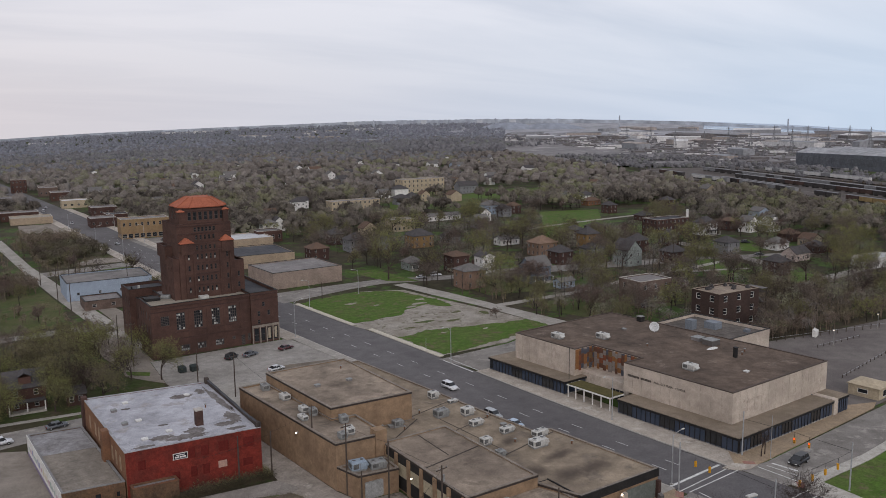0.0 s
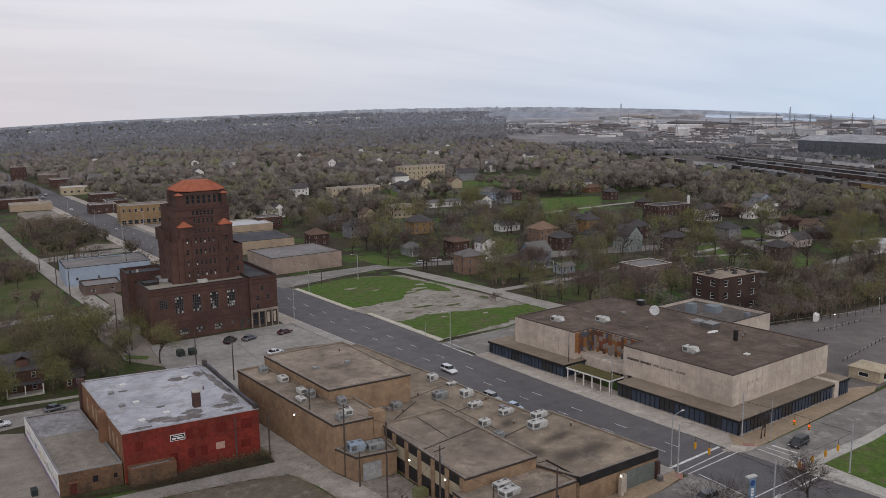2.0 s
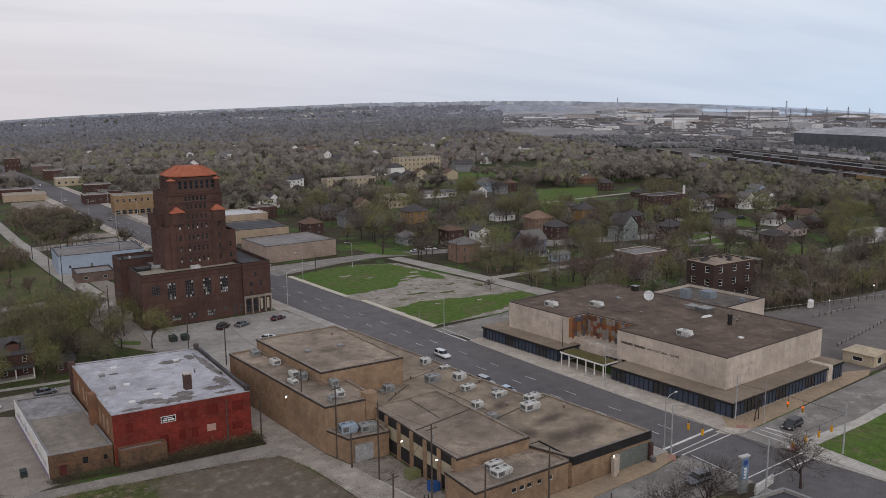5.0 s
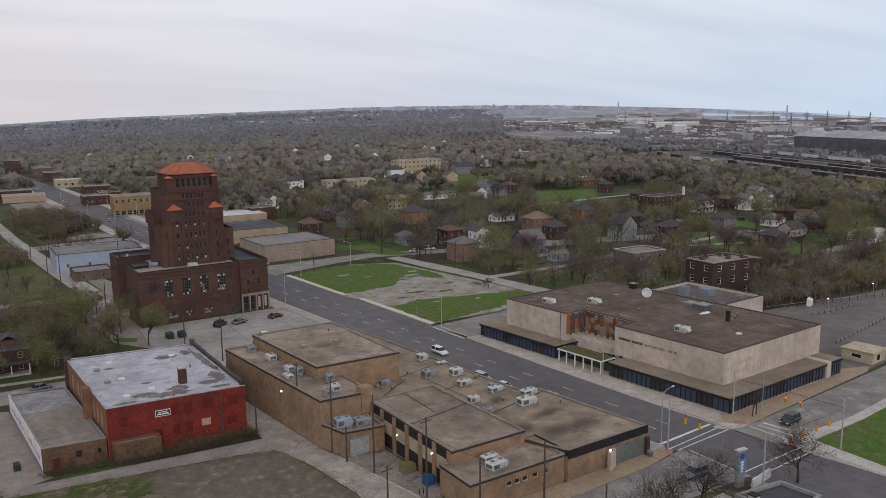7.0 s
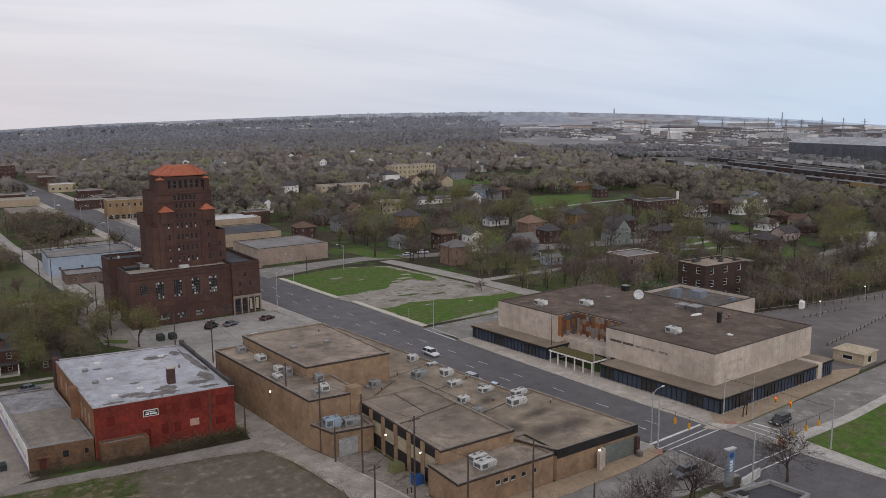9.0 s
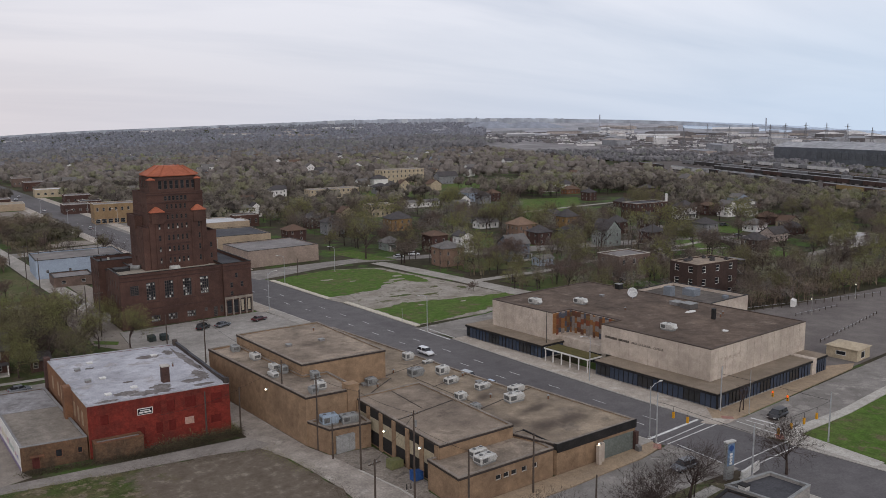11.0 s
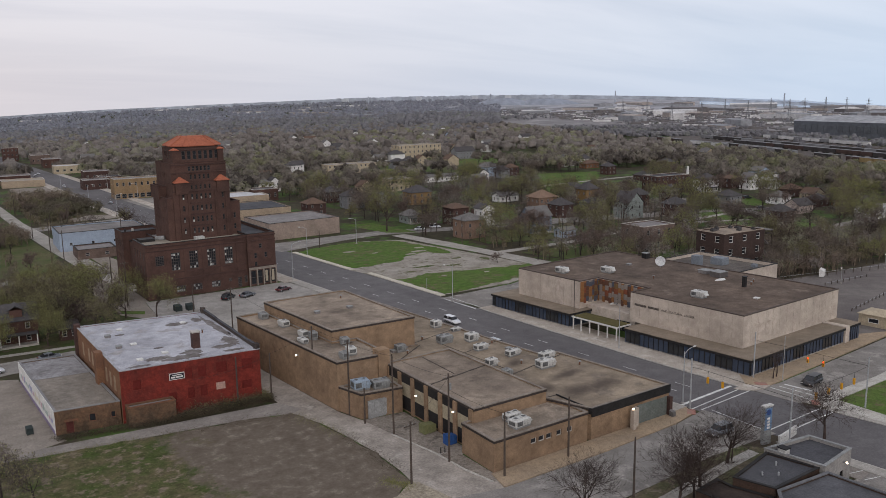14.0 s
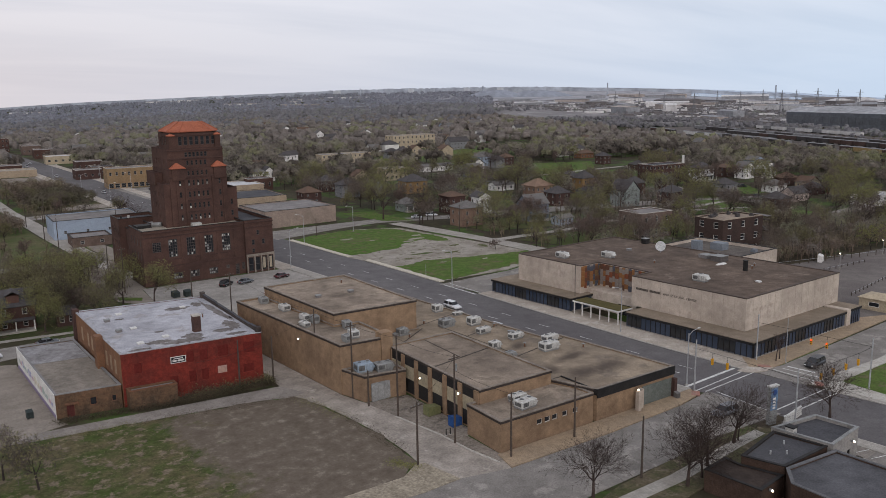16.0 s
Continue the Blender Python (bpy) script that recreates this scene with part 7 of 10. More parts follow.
WOODS_MIX = woods_material("mixed_spring_woods", ((0.0, (0.085, 0.073, 0.066)), (0.28, (0.185, 0.163, 0.148)), (0.55, (0.245, 0.217, 0.196)), (0.75, (0.218, 0.214, 0.142)), (1.0, (0.245, 0.252, 0.148))), 0.10)
WOODS_NEAR = woods_material("town_spring_woods", ((0.0, (0.064, 0.055, 0.048)), (0.3, (0.156, 0.135, 0.115)), (0.55, (0.218, 0.192, 0.162)), (0.75, (0.202, 0.200, 0.120)), (1.0, (0.228, 0.240, 0.122))), 0.12, 1.7)
# the two far ramps hold distance haze, put into cool grey base colours
WOODS_FAR = woods_material("hazed_far_woods", ((0.0, (0.140, 0.139, 0.150)), (0.35, (0.190, 0.186, 0.196)), (0.6, (0.225, 0.219, 0.228)), (0.8, (0.198, 0.206, 0.186)), (1.0, (0.218, 0.230, 0.195))), 0.05, 0.3)
WOODS_PLAIN = woods_material("hazed_plain_woods", ((0.0, (0.185, 0.196, 0.228)), (0.4, (0.230, 0.238, 0.272)), (0.7, (0.262, 0.267, 0.298)), (0.9, (0.230, 0.247, 0.258)), (1.0, (0.250, 0.268, 0.272))), 0.05, 0.12)
SCRUB = mat("brown_scrub", (0.15, 0.113, 0.090), (0.142, 0.126, 0.070), 0.95, 0.6, 0.06, 1.0, 0.0, third=(0.15, 0.115, 0.096), island=0.4, world_space=True)


def quads_mesh(name, verts, material, tone=None):
    """A mesh of loose four-cornered leaves from an array of corners."""
    n = len(verts) // 4
    me = bpy.data.meshes.new(name)
    me.vertices.add(len(verts))
    me.vertices.foreach_set("co", np.ascontiguousarray(verts, dtype=np.float32).ravel())
    me.loops.add(n * 4)
    me.loops.foreach_set("vertex_index", np.arange(n * 4, dtype=np.int32))
    me.polygons.add(n)
    me.polygons.foreach_set("loop_start", np.arange(0, n * 4, 4, dtype=np.int32))
    me.polygons.foreach_set("loop_total", np.full(n, 4, dtype=np.int32))
    me.materials.append(material)
    if tone is not None:
        me.attributes.new("tone", "FLOAT", "FACE").data.foreach_set("value", np.ascontiguousarray(tone, dtype=np.float32))
    me.update(calc_edges=True)
    return me


def crown_mesh(name, domes, sprays, tone, material):
    """Crowns as closed, lobed bodies (domes: n x rings x sectors corners), with loose four-cornered sprays over them."""
    n, rings, sectors = domes.shape[:3]
    body = domes.reshape(-1, 3)
    r, k = np.meshgrid(np.arange(rings - 1), np.arange(sectors), indexing="ij")
    a = (r * sectors + k).ravel()
    b = (r * sectors + (k + 1) % sectors).ravel()
    quads = np.stack([a, a + sectors, b + sectors, b], 1)
    faces = (quads[None] + (np.arange(n) * rings * sectors)[:, None, None]).reshape(-1, 4)
    loose = np.arange(len(sprays)).reshape(-1, 4) + len(body)
    idx = np.concatenate([faces, loose]).astype(np.int32)
    verts = np.concatenate([body, sprays])
    me = bpy.data.meshes.new(name)
    me.vertices.add(len(verts))
    me.vertices.foreach_set("co", np.ascontiguousarray(verts, dtype=np.float32).ravel())
    me.loops.add(idx.size)
    me.loops.foreach_set("vertex_index", idx.ravel())
    me.polygons.add(len(idx))
    me.polygons.foreach_set("loop_start", np.arange(0, idx.size, 4, dtype=np.int32))
    me.polygons.foreach_set("loop_total", np.full(len(idx), 4, dtype=np.int32))
    me.polygons.foreach_set("use_smooth", np.arange(len(idx)) < len(faces))
    me.materials.append(material)
    me.attributes.new("tone", "FLOAT", "FACE").data.foreach_set("value", np.ascontiguousarray(tone, dtype=np.float32))
    me.update(calc_edges=True)
    return me


def unit(rs, n):
    v = rs.normal(size=(n, 3))
    return v / np.linalg.norm(v, axis=1)[:, None]


def leaves(rs, centres, wide, long_):
    """Corners of leaves or twig sprays, turned every way, at the centres."""
    n = len(centres)
    a = unit(rs, n)
    b = np.cross(a, unit(rs, n))
    b /= np.linalg.norm(b, axis=1)[:, None] + 1e-9
    w = wide * rs.uniform(0.6, 1.4, (n, 1))
    l = long_ * rs.uniform(0.6, 1.4, (n, 1))
    out = np.empty((n, 4, 3))
    out[:, 0] = centres - a * l - b * w
    out[:, 1] = centres + a * l - b * w * 0.5
    out[:, 2] = centres + a * l + b * w * 0.5
    out[:, 3] = centres - a * l + b * w
    return out.reshape(-1, 3)


def crown_leaves(rs, centres, outward, wide, long_, loose=0.35):
    """Sprays that lie along a crown's skin, facing outward and up."""
    n = len(centres)
    nrm = outward * np.array((0.8, 0.8, 0.3)) + np.array((0, 0, 0.95)) + unit(rs, n) * loose
    nrm /= np.linalg.norm(nrm, axis=1)[:, None] + 1e-9
    a = np.cross(nrm, unit(rs, n))
    a /= np.linalg.norm(a, axis=1)[:, None] + 1e-9
    b = np.cross(nrm, a)
    w = wide * rs.uniform(0.6, 1.4, (n, 1))
    l = long_ * rs.uniform(0.6, 1.4, (n, 1))
    out = np.empty((n, 4, 3))
    out[:, 0] = centres - a * l - b * w * 0.6
    out[:, 1] = centres + a * l * 0.7 - b * w
    out[:, 2] = centres + a * l + b * w * 0.5
    out[:, 3] = centres - a * l * 0.6 + b * w
    return out.reshape(-1, 3)


def grow(rng, height, spread, fine, stem=0.4, ratio=(0.58, 0.82)):
    """Segments (from, to, radii, level) of a branching tree, and its twig tips."""
    segs, tips = [], []

    def branch(p, d, length, r, level):
        pieces = 3 if level < 2 else 2
        for i in range(pieces):
            d = (d + Vector((rng.uniform(-1, 1), rng.uniform(-1, 1), rng.uniform(-0.35, 0.75))) * (0.10 if level == 0 else 0.22)).normalized()
            q = p + d * (length / pieces)
            r1 = r * (0.8 if i < pieces - 1 else 0.6)
            segs.append((p, q, r, r1, level))
            p, r = q, r1
            if level < fine and (level > 0 or i > 0):
                for _ in range(3 if level == 0 else 2):
                    turn = rng.uniform(0, 2 * math.pi)
                    tilt = rng.uniform(0.45, 1.0) * spread
                    s = d.orthogonal().normalized()
                    s = (math.cos(turn) * s + math.sin(turn) * d.cross(s))
                    branch(p, (d * math.cos(tilt) + s * math.sin(tilt)).normalized(), length * rng.uniform(*ratio), r * 0.62, level + 1)
        if level >= fine:
            tips.append(p)

    branch(Vector((0, 0, 0)), Vector((0, 0, 1)), height * stem, height * 0.021, 0)
    top = max(p.z for p in tips)
    return segs, tips, height / top


def wood_mesh(name, segs, scale, material, sides=4):
    verts, faces = [], []
    for p, q, r0, r1, _ in segs:
        d = (q - p).normalized()
        s = d.orthogonal().normalized()
        t = d.cross(s)
        base = len(verts)
        for c, r in ((p, r0), (q, r1)):
            for k in range(sides):
                a = 2 * math.pi * k / sides
                verts.append((c + r * (math.cos(a) * s + math.sin(a) * t)) * scale)
        for k in range(sides):
            j = (k + 1) % sides
            faces.append((base + k, base + j, base + sides + j, base + sides + k))
    me = bpy.data.meshes.new(name)
    me.from_pydata(verts, [], faces)
    me.materials.append(material)
    me.update()
    return me


def make_tree(seed, height, spread, fine, crown, leaf_mat, twig_mat, label, leaf=0.16, group="street trees", stem=0.4, ratio=(0.58, 0.82), sprays=6):
    rng, rs = random.Random(seed), np.random.RandomState(seed)
    segs, tips, k = grow(rng, height, spread, fine, stem, ratio)
    ob = thing("tree", (0, 0, 0), label, "tree", group)
    t = new("trunk", wood_mesh("trunk", [s for s in segs if s[4] < 2], k, BARK if twig_mat is not DARK_TWIG else DARK_TWIG, 6))
    t.parent = ob
    b = new("branchwork", wood_mesh("branchwork", [s for s in segs if s[4] >= 2], k, twig_mat, 3))
    b.parent = ob
    if sprays:
        pts = np.array([tuple(p * k) for p in tips])
        pts = np.repeat(pts, sprays, axis=0) + rs.normal(size=(len(pts) * sprays, 3)) * 0.035 * height
        c = new("twig_haze", quads_mesh("twig_haze", leaves(rs, pts, 0.022, 0.45), twig_mat))
        c.parent = ob
        tagged(c, kind="stuff")
    if crown:
        pts = np.array([tuple(p * k) for p in tips])
        pts = np.repeat(pts, crown, axis=0) + rs.normal(size=(len(pts) * crown, 3)) * 0.034 * height
        c = new("crown", quads_mesh("crown", leaves(rs, pts, leaf * 0.6, leaf), leaf_mat))
        c.parent = ob
        tagged(c, kind="stuff")
    return ob


def inside(pts, x, y):
    odd = False
    for (x0, y0), (x1, y1) in zip(pts, pts[1:] + pts[:1]):
        if (y0 > y) != (y1 > y) and x < (x1 - x0) * (y - y0) / (y1 - y0) + x0:
            odd = not odd
    return odd


BOXES = [(122, 196, 86, 172), (50, 98, 172, 268), (54, 112, 84, 182), (12, 56, 130, 182), (66, 120, 40, 70)]


# fields kept clear of trees, stretched towards the camera to stay in view
OPEN_GROUND = ([(368, 660), (431, 650), (505, 630), (372, 440), (335, 420), (296, 440), (285, 490), (322, 560)], [(384, 448), (436, 430), (338, 322), (296, 330)], [(396, 391), (443, 398), (372, 326), (315, 306)])


def free(x, y, gap=2.0):
    if any(inside(p, x, y) for p in OPEN_GROUND) and noise.noise(Vector((x / 26.0, y / 26.0, 8.8))) < 0.16:
        return False
    if y < 1400 and kerb_l(y) - 5 < x < kerb_r(y) + 5:
        return False
    if any(a < x < b and c < y < d for a, b, c, d in BOXES):
        return False
    if any((x - q[0]) ** 2 + (y - q[1]) ** 2 < (q[2] + gap - 1.5) ** 2 for q in BUILT):
        return False
    return not any(inside(p, x, y) for p in CLEAR)


def before_house(x, y):
    """Whether a tree here would hide one of the houses that can be seen, along the camera's line of sight."""
    for hx, hy, half in SHOWN:
        r = math.hypot(hx, hy)
        if r < 330:
            continue
        along = ((hx - x) * hx + (hy - y) * hy) / r
        if 0 < along < (26 if r < 430 else 48) and abs((hx - x) * hy - (hy - y) * hx) / r < half + 1.5:
            return True
    return False


def plant_trees():
    kinds = {
        "bud": [make_tree(s, h, 0.95, 3, 26, BUD_GREEN, TWIG, "tall tree with a haze of yellow-green buds", 0.095) for s, h in ((1, 12.0), (2, 10.5))],
        "olive": [make_tree(s, h, 0.9, 3, 24, BUD_OLIVE, TWIG, "tree with thin olive spring leaves", 0.095) for s, h in ((3, 10.0), (4, 11.5))],
        "brown": [make_tree(s, h, 0.85, 3, 22, BUD_BROWN, TWIG, "grey-brown tree just before leafing", 0.085) for s, h in ((5, 10.5), (6, 9.0))],
        "red": [make_tree(s, h, 0.85, 3, 22, RED_BUD, TWIG, "reddish-brown budding tree in spring", 0.085) for s, h in ((7, 8.5),)],
        "bare": [make_tree(s, h, 1.0, 3, 0, BUD_BROWN, DARK_TWIG, "bare dark spreading tree", 0.1, stem=0.33, ratio=(0.66, 0.9)) for s, h in ((8, 12.0), (9, 11.0))],
    }
    kinds["lush"] = [make_tree(s, h, 0.95, 4, 9, BUD_GREEN if s < 53 else BUD_OLIVE, DARK_TWIG, "dense old tree in yellow-green spring leaf", 0.085, stem=0.30, ratio=(0.66, 0.9), sprays=2) for s, h in ((51, 12.0), (52, 10.5), (53, 11.5))]
    rng = random.Random(21)
    used = set()

    def put(kind, x, y, size=1.0):
        ob = rng.choice(kinds[kind])
        m = Matrix.Translation((x, y, -0.05)) @ Matrix.Rotation(rng.uniform(0, 6.28), 4, "Z") @ Matrix.Diagonal((size * rng.uniform(0.9, 1.12), size * rng.uniform(0.9, 1.12), size, 1))
        if ob not in used:
            used.add(ob)
            ob.matrix_basis = m
            return ob
        c = copy_thing(ob, m)
        c.matrix_basis = m
        return c

    # round the tower's back and the left lawn
    for x, y, kind, s in ((41.4, 227.8, "lush", 1.1), (35, 236, "lush", 1.0), (26.5, 206, "lush", 0.95), (13.6, 200.5, "lush", 0.95), (25.5, 199.6, "lush", 0.8), (28, 211, "lush", 1.0), (12, 207, "lush", 1.05), (33, 204, "bare", 0.9), (46, 214, "lush", 0.85), (50.5, 233, "lush", 0.9), (52.6, 209.5, "lush", 0.95), (32, 226, "lush", 1.1), (24, 229, "lush", 1.0),
                          (34, 213, "lush", 0.95), (20, 210, "lush", 1.0), (17, 221, "lush", 1.05), (10, 214, "lush", 1.1), (28, 243, "lush", 0.95), (44, 244, "bud", 0.9), (16, 240, "lush", 0.95), (6, 230, "lush", 1.05),
                          (37, 204, "brown", 0.95), (41, 206, "bare", 0.9), (22, 203, "bare", 0.8), (49, 254, "brown", 0.8), (38, 256, "olive", 0.9), (24, 258, "brown", 0.9), (8, 250, "olive", 1.0), (46, 262, "red", 0.9),
                          (14, 205, "brown", 1.0), (29, 205.5, "bare", 0.9), (24, 208, "lush", 0.85), (31, 209.5, "bare", 1.0), (36, 199, "olive", 0.9), (12, 200, "lush", 0.9), (45, 226, "brown", 0.9)):
        if (x - 20.5) ** 2 + (y - 208) ** 2 > 36:
            put(kind, x, y, s)
    # lawn beyond the lot, and trees between the houses
    for x, y, kind, s in ((169.3, 290.3, "bare", 1.3), (176, 271, "bare", 1.25), (174, 270, "brown", 1.1), (189, 289.5, "bare", 1.15), (180, 318, "olive", 1.0), (198, 318, "brown", 1.1), (169, 322, "olive", 0.9), (222, 263, "bare", 0.95), (243, 252, "bare", 1.0),
                          (205, 247, "red", 0.9), (196, 236, "brown", 0.9), (190, 229, "bud", 0.75), (178, 205, "bud", 0.7), (184, 199, "olive", 0.7), (208, 207, "brown", 0.85), (232, 214, "brown", 0.9), (246, 206, "bare", 0.95), (239, 195, "red", 0.9),
                          (211, 190, "red", 1.0), (229, 188, "red", 1.0), (252, 190, "brown", 1.0), (262, 178, "brown", 1.0), (247, 158, "bare", 0.85), (250, 146, "brown", 0.9), (283, 192, "bare", 1.0), (279, 200, "bare", 1.05), (292, 184, "brown", 0.9),
                          (120, 231, "olive", 0.0), (164, 209.5, "red", 0.45)):
        if s:
            put(kind, x, y, s)
    # loose trees of the back streets
    n = 0
    while n < 190:
        x, y = rng.uniform(176, 430), rng.uniform(130, 450)
        a = math.degrees(math.atan2(x, y))
        if not 14 < a < 66 or not free(x, y, 3.0):
            continue
        put(rng.choice(("bud", "bud", "olive", "olive", "brown", "brown", "red", "bare")), x, y, rng.uniform(0.85, 1.4))
        n += 1
    n = 0
    while n < 30:
        x, y = rng.uniform(5, 88), rng.uniform(284, 470)
        if math.degrees(math.atan2(x, y)) < 3.5 or not free(x, y, 1.0):
            continue
        put(rng.choice(("olive", "brown", "brown", "red", "bare", "bud")), x, y, rng.uniform(0.55, 0.95))
        n += 1


plant_trees()


def verge_tree(seed, height, spread):
    """A bare street tree: limbs that fork five times into fine dark twigs."""
    rng, rs = random.Random(seed), np.random.RandomState(seed)
    segs, tips, k = grow(rng, height, spread, 4, 0.27, (0.66, 0.9))
    ob = thing("tree", (0, 0, 0), "bare dark street tree with fine branching on the verge", "tree", "bare trees of the verge")
    t = new("trunk", wood_mesh("trunk", [s for s in segs if s[4] < 2], k, DARK_TWIG, 7))
    t.parent = ob
    b = new("branchwork", wood_mesh("branchwork", [s for s in segs if s[4] >= 2], k, DARK_TWIG, 3))
    b.parent = ob
    fine = []
    for p, q, r0, r1, level in segs:
        if level < 3:
            continue
        d = (q - p).normalized()
        for _ in range(2):
            f = p.lerp(q, rng.random())
            e = (d + Vector((rng.uniform(-1, 1), rng.uniform(-1, 1), rng.uniform(-0.5, 0.9))) * 0.8).normalized()
            fine.append((f, f + e * rng.uniform(0.3, 0.75), 0.010, 0.004, 5))
    c = new("twigwork", wood_mesh("twigwork", fine, k, DARK_TWIG, 3))
    c.parent = ob
    tagged(c, kind="stuff")
    return ob


def bare_street_trees():
    big = verge_tree(31, 12.0, 0.95)
    two = verge_tree(33, 9.6, 1.0)
    big.matrix_basis = pose(97.4, 70.9, 0.05, rz=40)
    two.matrix_basis = pose(117.0, 67.2, 0.05, rz=10)
    for src, x, y, turn, s in ((two, 88.0, 68.5, 100, 1.0), (two, 81.1, 66.4, 200, 1.05), (two, 69.0, 71.8, 300, 0.95), (two, 84.6, 66.8, 10, 0.8)):
        m = pose(x, y, 0.05, rz=turn) @ Matrix.Scale(s, 4)
        copy_thing(src, m).matrix_basis = m


bare_street_trees()


def woods(name, count, near, far, per, wide, long_, tall, material, label, seed, low=3.0, high=66.0, keep=None, trunk=True, fill=-0.42, clumps=False):
    """Woods that nobody could count: every crown a shell of small sprays over its own limbs, lobed and uneven, open below."""
    rs = np.random.RandomState(seed)
    spots = []
    tries = 0
    while len(spots) < count and tries < count * 8:
        tries += 1
        a = math.radians(rs.uniform(low, high))
        r = math.sqrt(rs.uniform(near * near, far * far))
        x, y = r * math.sin(a), r * math.cos(a)
        if noise.noise(Vector((x / 95.0, y / 95.0, 3.3))) < fill:
            continue
        if keep and not keep(x, y):
            continue
        if r < 1450 and (not free(x, y, 2.5) or before_house(x, y)):
            continue
        spots.append((x, y, far_dip(x, y)))
    spots = np.array(spots)
    n = len(spots)
    h = tall * rs.uniform(0.55, 1.2, n)
    rad = h * rs.uniform(0.34, 0.54, n)
    own = np.repeat(np.arange(n), per)
    u = unit(rs, n * per)
    u[:, 2] = np.where(u[:, 2] < -0.25, -u[:, 2], u[:, 2])
    # three or four lobes a crown, each a bulge of its own
    turn = rs.uniform(0, 6.28, n)[own]
    az = np.arctan2(u[:, 1], u[:, 0])
    lump = 0.80 + 0.20 * np.sin(az * (3 + own % 3) + turn) * np.sqrt(1 - u[:, 2] ** 2) + 0.14 * np.sin(u[:, 2] * 7 + turn * 2) + rs.normal(size=n * per) * 0.06
    depth = np.where(rs.uniform(size=n * per) < (0.8 if trunk else 0.93), 1.0, rs.uniform(0.5, 0.95, n * per))
    k = lump * depth
    pts = np.empty((n * per, 3))
    pts[:, 0] = spots[own, 0] + u[:, 0] * rad[own] * k
    pts[:, 1] = spots[own, 1] + u[:, 1] * rad[own] * k
    pts[:, 2] = spots[own, 2] + h[own] * 0.56 + u[:, 2] * h[own] * 0.44 * k
    verts = crown_leaves(rs, pts, u, wide, long_, 0.4 if trunk else 0.25)
    drift = np.array([noise.noise(Vector((s[0] / 110, s[1] / 110, 0))) for s in spots])
    own_tone = np.clip((rs.beta(1.6, 1.6, n) - 0.5) * (0.85 if trunk else 0.6) + 0.48 + 0.34 * drift, 0, 1)
    # the body of each crown: one lobed mass far off, a cluster of five clumps nearer by
    lumps = 5 if trunk and clumps else 1
    tilt = np.array((0.12, 0.5, 0.9, 1.3, 1.75, 2.3) if lumps == 1 and near < 1200 else (0.15, 0.7, 1.25, 2.0))
    sect = 9 if lumps == 1 and near < 1200 else 7
    mid, wide_r, tall_r = np.repeat(spots, lumps, axis=0), np.repeat(rad, lumps), np.repeat(h * 0.44, lumps)
    mid[:, 2] += np.repeat(h * 0.56, lumps)
    if lumps > 1:
        off = unit(rs, n * lumps)
        off[:, 2] = np.abs(off[:, 2]) * 1.1 - 0.35
        mid += off * np.stack([wide_r, wide_r, tall_r], 1) * 0.6
        size = rs.uniform(0.30, 0.52, n * lumps)
        wide_r, tall_r = wide_r * size, tall_r * size * 1.05
    many = n * lumps
    th, ph = np.meshgrid(tilt, np.arange(sect) * 2 * math.pi / sect, indexing="ij")
    ph = ph[None] + rs.uniform(0, 6.28, many)[:, None, None]
    ux, uy, uz = np.sin(th) * np.cos(ph), np.sin(th) * np.sin(ph), np.broadcast_to(np.cos(th), ph.shape)
    first = np.repeat(turn[::per], lumps)[:, None, None]
    bulge = 0.78 + 0.20 * np.sin(ph * (3 + np.arange(many) % 3)[:, None, None] + first) * np.sin(th) + 0.14 * np.sin(uz * 7 + first * 2) + rs.normal(size=ph.shape) * (0.11 if lumps == 1 else 0.22)
    domes = np.stack([mid[:, 0, None, None] + ux * wide_r[:, None, None] * bulge, mid[:, 1, None, None] + uy * wide_r[:, None, None] * bulge, mid[:, 2, None, None] + uz * tall_r[:, None, None] * bulge], -1)
    # clump bodies get a darker tone, inner crown shade put into the colour
    body_tone = np.repeat(own_tone * (0.8 if lumps > 1 else 1.0), lumps * (len(tilt) - 1) * sect)
    tone = own_tone[own]
    if trunk:
        # a stem and two leaning limbs
        stems = []
        for s in range(3):
            side = rs.uniform(0, math.pi, n)
            dx, dy = np.cos(side) * (0.2 if s == 0 else 0.11), np.sin(side) * (0.2 if s == 0 else 0.11)
            lean = rs.uniform(0, 6.28, n)
            out = rad * (0.0 if s == 0 else 0.62)
            z0, z1 = spots[:, 2] + (-0.3 if s == 0 else h * 0.2), spots[:, 2] + h * (0.75 if s == 0 else 0.68)
            tx, ty = spots[:, 0] + np.cos(lean) * out, spots[:, 1] + np.sin(lean) * out
            stems.append(np.stack([np.stack([spots[:, 0] - dx, spots[:, 1] - dy, z0], 1), np.stack([spots[:, 0] + dx, spots[:, 1] + dy, z0], 1),
                                   np.stack([tx + dx * 0.4, ty + dy * 0.4, z1], 1), np.stack([tx - dx * 0.4, ty - dy * 0.4, z1], 1)], 1).reshape(-1, 3))
        verts = np.concatenate([verts] + stems)
        tone = np.concatenate([tone, np.zeros(3 * n)])
    if trunk and not clumps:
        ob = new(name, quads_mesh(name, verts, material, tone))
    else:
        ob = new(name, crown_mesh(name, domes, verts, np.concatenate([body_tone, tone]), material))
    return tagged(ob, label, "woods", kind="stuff")


